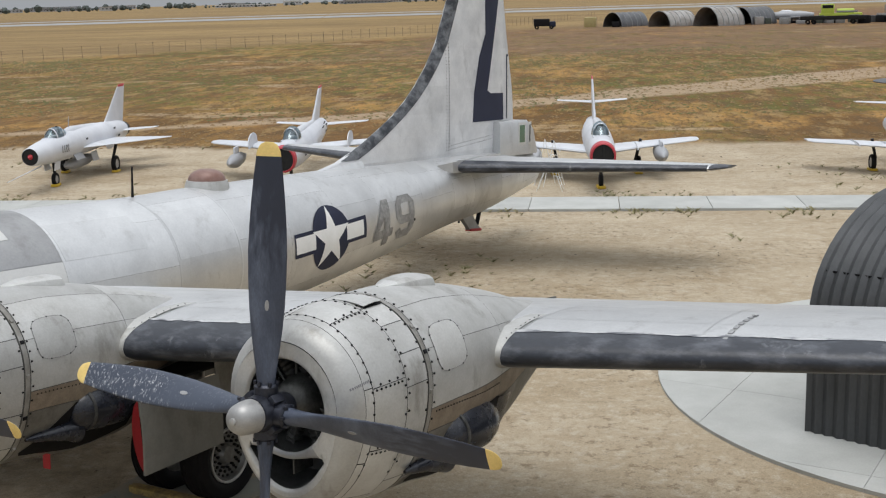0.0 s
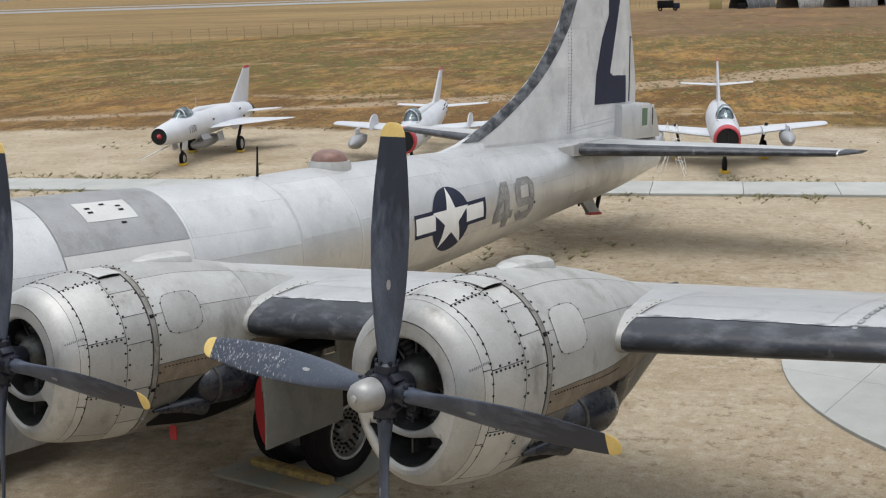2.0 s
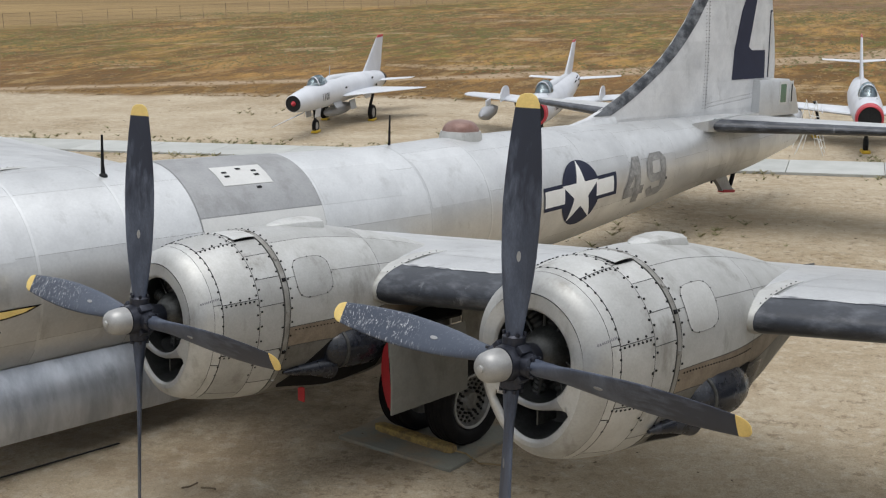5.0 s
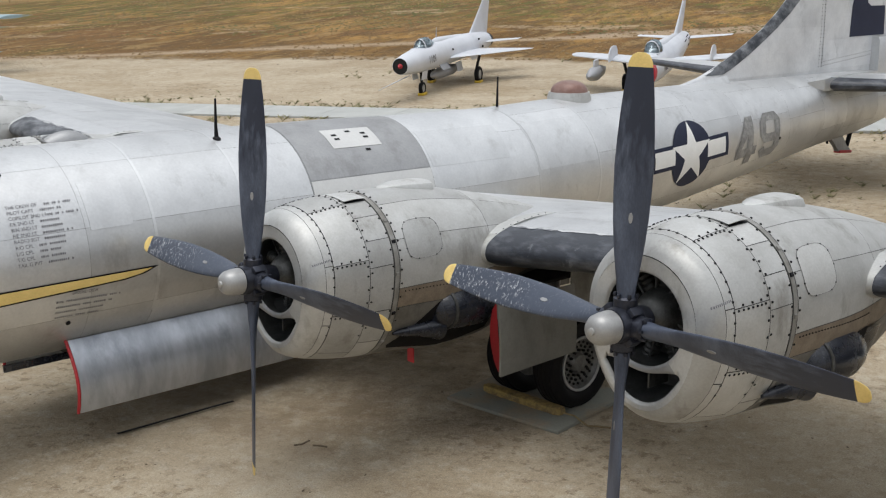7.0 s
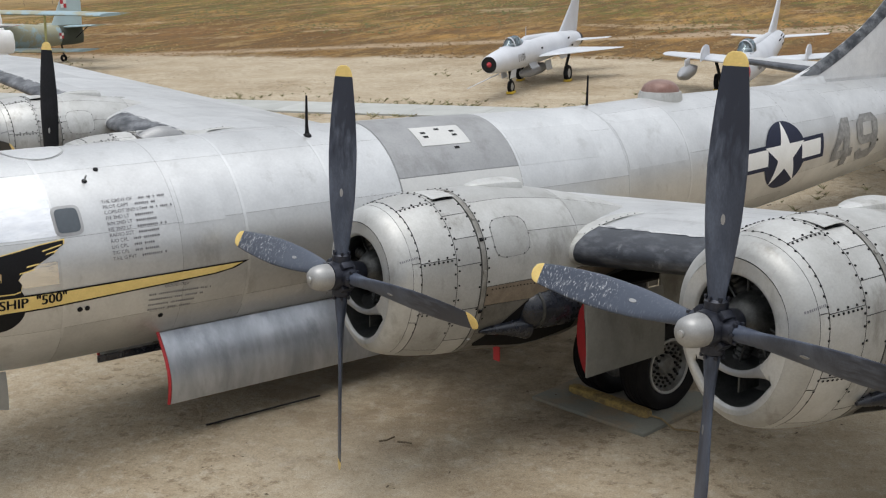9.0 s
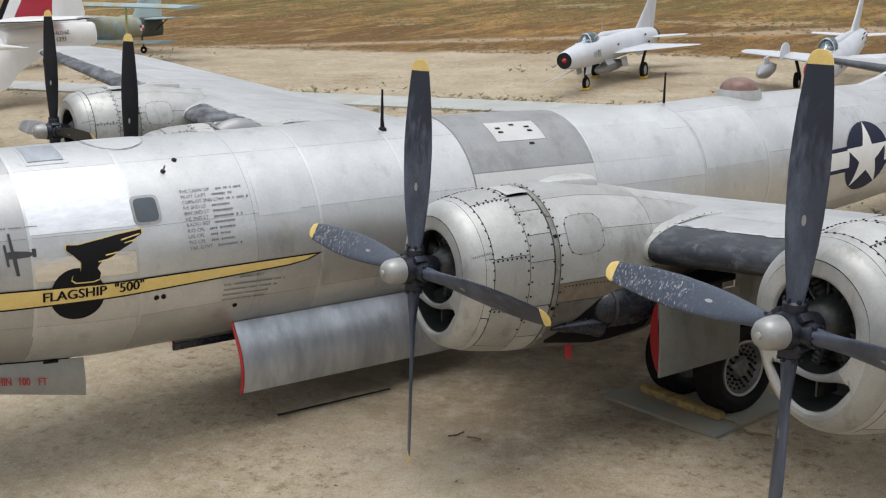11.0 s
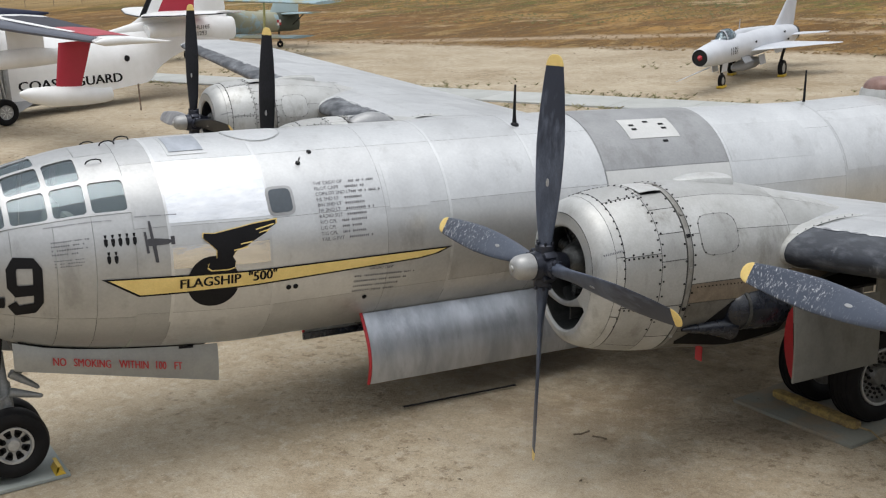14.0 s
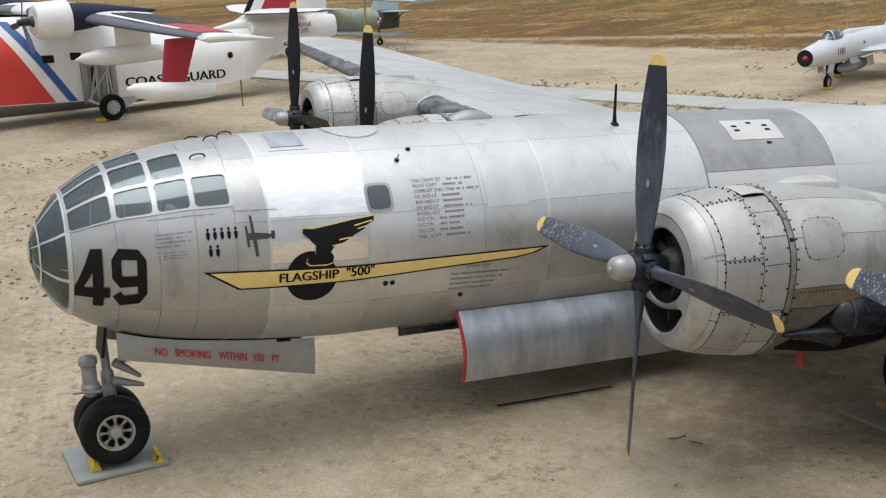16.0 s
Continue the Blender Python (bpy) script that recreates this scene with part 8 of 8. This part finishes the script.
truck2 = thing("lime_loader", "lime-green airfield fire engine among scrap", "truck", "", pose(262, 43.5, 0, 0, 0, -75))
part("deck", box(8.5, 2.4, 0.55, pose(0, 0, 1.35), 0.1), LIME, truck2)
part("tank", spin([(-0.8, 0.1), (-0.7, 0.5), (2.6, 0.5), (2.7, 0.1)], 16, m=pose(0, 0, 2.0)), LIME, truck2)
part("ladder_rack", box(4.2, 0.08, 0.35, pose(1.2, -1.1, 1.9), 0.02), GEAR, truck2)
part("cab", box(2.6, 2.4, 2.0, pose(-2.6, 0, 2.5), 0.2), LIME, truck2)
part("cab_glass", box(2.2, 2.42, 0.7, pose(-2.6, 0, 2.95), 0.05), BLACK, truck2)
bed = thing("flatbed_trailer", "long dark flatbed trailer loaded with scrap beams", "trailer", "", pose(240, 40.0, 0, 0, 0, -72))
part("bed", box(12.0, 2.4, 0.35, pose(0, 0, 1.0), 0.05), DARK_IN, bed)
part("side_rail", box(12.0, 0.12, 0.55, pose(0, -1.2, 1.3), 0.03), DARK_IN, bed)
for x in (-4.5, -3.4, 3.8):
    for y in (-1.0, 1.0):
        part("wheel", spin(disc_wheel(0.45, 0.3, 0.22), 16, "Y", Matrix.Translation((x, y, 0.45)), caps=(False, False)), TYRE, bed)
for x in (-3, 0, 3):
    for y in (-1.1, 1.1):
        part("wheel", spin(disc_wheel(0.5, 0.35, 0.25), 16, "Y", Matrix.Translation((x, y, 0.5)), caps=(False, False)), TYRE, truck2)
for k in range(26):
    y = 56 - 28 * rnd.random()
    sx, sz = 0.8 + 2.4 * rnd.random(), 0.5 + 1.2 * rnd.random()
    crate("scrap_pile", 243 + 9 * rnd.random(), y, sx, 1 + rnd.random(), sz, rnd.choice([BLACK, DARK_IN, CORR_L, GEAR, OLIVE, CORR]), "heap of dark machine scrap", "scrap", rnd.random() * 90)["group"] = "scrap heaps"
for k in range(14):
    x, y = 250 + 4 * rnd.random(), 33 - 1.6 * k * rnd.random()
    tagged(part("scrap_post", tube((x, y, -0.1), (x, y, 2.6 + rnd.random()), 0.09, n=6), GEAR), "tall grey steel stake in the scrap yard", "post", "stakes")
# white disc on a dark base at the field's edge
rd = thing("radar_dish_base", "round white cover on a dark ring in the grass", "cover", "", pose(94.6, -1.2, 0))
part("cover", spin([(0.0, 2.6), (0.18, 2.55), (0.35, 2.0), (0.42, 0.02)], 32, "Z"), WHITE, rd)
part("dark_ring", spin([(-0.02, 3.9), (0.05, 3.9), (0.06, 2.5)], 32, "Z"), CORR, rd)
# distant buildings and trees on the skyline
rnd = random.Random(11)
for k in range(70):
    a = radians(22 + 58 * rnd.random())
    d = 2000 + 900 * rnd.random()
    sx, sy, sz = 25 + 80 * rnd.random(), 20 + 25 * rnd.random(), 3 + 5 * rnd.random()
    b = thing("airfield_building", "low pale flat-roofed building on the skyline", "building", "skyline buildings", pose(d * math.cos(a), d * math.sin(a) - 16, 0, 0, 0, math.degrees(a) + 90))
    part("wall", box(sx, sy, sz, pose(0, 0, sz / 2)), FAR_WALL, b)
    part("roof", box(sx + 1, sy + 1, 0.6, pose(0, 0, sz + 0.3)), rnd.choice([CORR_L, WHITE, CORR]), b)
    bm = bmesh.new()
    for i in range(int(sx / 6)):
        box(2.5, 0.4, 1.6, pose(-sx / 2 + 3 + 6 * i, sy / 2 + 0.1, sz * 0.55), 0, bm)
    part("window_row", bm, BLACK, b)
trees = bmesh.new()
for k in range(420):
    a = radians(20 + 62 * rnd.random())
    d = 1900 + 1100 * rnd.random()
    h = 2.5 + 4.5 * rnd.random() + (5 * rnd.random() if a > radians(42) else 0)
    m = pose(d * math.cos(a), d * math.sin(a) - 16, h * 0.5, 0, 0, 360 * rnd.random()) @ Matrix.Diagonal((h * 0.55, h * 0.5, h * 0.52, 1))
    own = bmesh.new()
    bmesh.ops.create_icosphere(own, subdivisions=2, radius=1)
    for v in own.verts:
        v.co *= 1 + 0.5 * noise.noise(v.co * 2.3 + Vector((k, 0, 0)))
    bmesh.ops.transform(own, matrix=m, verts=own.verts)
    join(trees, own)
tagged(part("far_trees", trees, TREE), "line of dark trees on the far skyline", "trees", kind="stuff")

# ---- weeds, dead leaves, pebbles ----
def scatter(name, n, spots, ml, label, cat, seed, size, kind_shape):
    """Many small clumps in one mesh; spots gives a place for each draw of random numbers."""
    r = random.Random(seed)
    verts, faces = [], []
    for _ in range(n):
        p = spots(r)
        if p is None:
            continue
        x, y, s = p
        if kind_shape == "tuft":
            for _ in range(12):
                a, l, w = 6.283 * r.random(), s * (0.5 + 0.9 * r.random()), 0.006 + 0.05 * s
                dx, dy = math.cos(a), math.sin(a)
                bx, by = x + 0.35 * s * (r.random() - 0.5), y + 0.35 * s * (r.random() - 0.5)
                i = len(verts)
                lean = 0.8 + 1.2 * r.random()
                verts += [(bx - dy * w, by + dx * w, -0.02), (bx + dy * w, by - dx * w, -0.02), (bx + dx * l * lean * 0.5 + dy * w * 0.7, by + dy * l * lean * 0.5 - dx * w * 0.7, l * 0.6), (bx + dx * l * lean, by + dy * l * lean, l)]
                faces += [(i, i + 1, i + 2), (i, i + 2, i + 3)]
        elif kind_shape == "mat":
            i, k = len(verts), 7
            for q in range(k):
                a, l = 6.283 * q / k, s * (0.5 + 0.8 * r.random())
                verts.append((x + l * math.cos(a), y + l * math.sin(a), 0.0))
            verts.append((x, y, 0.03 + s * 0.22))
            faces += [(i + q, i + (q + 1) % k, i + k) for q in range(k)]
        else:
            i = len(verts)
            a = 6.283 * r.random()
            c, q = math.cos(a), math.sin(a)
            k = 0.5 + 0.5 * r.random()
            for u, v, z in ((-1, -0.2, 0), (0.1, -0.6 * k, 0.0), (1, 0.1, 0.0), (0.2, 0.55 * k, 0), (0, 0, 0.45)):
                verts.append((x + s * (u * c - v * q), y + s * (u * q + v * c), s * z + 0.012))
            faces += [(i, i + 1, i + 4), (i + 1, i + 2, i + 4), (i + 2, i + 3, i + 4), (i + 3, i, i + 4)]
    me = bpy.data.meshes.new(name)
    me.from_pydata(verts, [], faces)
    me.materials.append(ml)
    return tagged(new(name, me), label, cat, kind="stuff")


def by_path(r):
    s = -44 + 98 * r.random()
    d = 33.25 + (1 if r.random() > 0.4 else -1) * (1.28 + 1.6 * r.random() ** 3)
    if noise.noise((s * 0.35, d * 0.1, 3.3)) < 0.05:
        return None
    p = across(d, s)
    return p.x, p.y, 0.04 + 0.09 * r.random() ** 2


def on_apron(r):
    s, d = -45 + 100 * r.random(), 20 + 31 * r.random()
    if noise.noise((s * 0.16, d * 0.16, 7.7)) < 0.33:
        return None
    p = across(d, s)
    return p.x, p.y, 0.03 + 0.08 * r.random()


def in_field(r):
    s, d = -75 + 150 * r.random(), 50.5 + 95 * r.random() ** 1.5
    p = across(d, s)
    return p.x, p.y, 0.04 + 0.12 * r.random() ** 2 + 0.0010 * (d - 50)


def green_field(r):
    s, d = -75 + 150 * r.random(), 64 + 86 * r.random() ** 1.2
    if noise.noise((s * 0.09, d * 0.06, 1.7)) < 0.12:
        return None
    p = across(d, s)
    return p.x, p.y, 0.05 + 0.13 * r.random() ** 2 + 0.0012 * (d - 50)


def straw_field(r):
    s, d = -75 + 150 * r.random(), 50 + 90 * r.random() ** 1.4
    if noise.noise((s * 0.10, d * 0.07, 6.2)) < 0.0:
        return None
    p = across(d, s)
    return p.x, p.y, 0.03 + 0.07 * r.random() ** 2 + 0.0008 * (d - 50)


def on_sand(r):
    x, y = -6 + 40 * r.random(), -14 + 50 * r.random()
    if noise.noise((x * 0.45, y * 0.45, 5.1)) < 0.14:
        return None
    return x, y, 0.012 + 0.035 * r.random() ** 2


def on_sand_far(r):
    s, d = -40 + 90 * r.random(), 18 + 32 * r.random()
    if noise.noise((s * 0.3, d * 0.3, 2.1)) < 0.2:
        return None
    p = across(d, s)
    return p.x, p.y, 0.02 + 0.05 * r.random() ** 2


scatter("path_weeds", 2000, by_path, LEAF, "dusty green weeds along the concrete path", "weeds", 1, 0.3, "tuft")
scatter("apron_weeds", 5200, on_apron, LEAF, "low dusty weeds scattered on the sand", "weeds", 2, 0.2, "tuft")
scatter("dry_grass", 15000, in_field, FIELD_BROWN, "rust-brown dry grass tufts over the field", "grass", 3, 0.3, "mat")
scatter("green_clumps", 15000, green_field, FIELD_GREEN, "dull green clumps in the dry field", "grass", 4, 0.3, "mat")
scatter("straw_tufts", 12000, straw_field, STRAW_L, "bleached straw tufts over the dry field", "grass", 9, 0.3, "mat")
scatter("dead_leaves", 5000, on_sand, DEBRIS, "dark dead leaves and clods on the sand", "litter", 5, 0.03, "chip")
def under_boat(r):
    x, y = -6 + 12 * r.random(), 5 + 22 * r.random()
    if noise.noise((x * 0.3, y * 0.3, 9.4)) < 0.05:
        return None
    return x, y, 0.02 + 0.075 * r.random() ** 2


scatter("leaf_litter", 2600, under_boat, DEBRIS, "dark dead leaves drifted over the sand", "litter", 8, 0.05, "chip")
scatter("far_clods", 5000, on_sand_far, DEBRIS, "dark clods scattered on the sand", "litter", 6, 0.08, "chip")
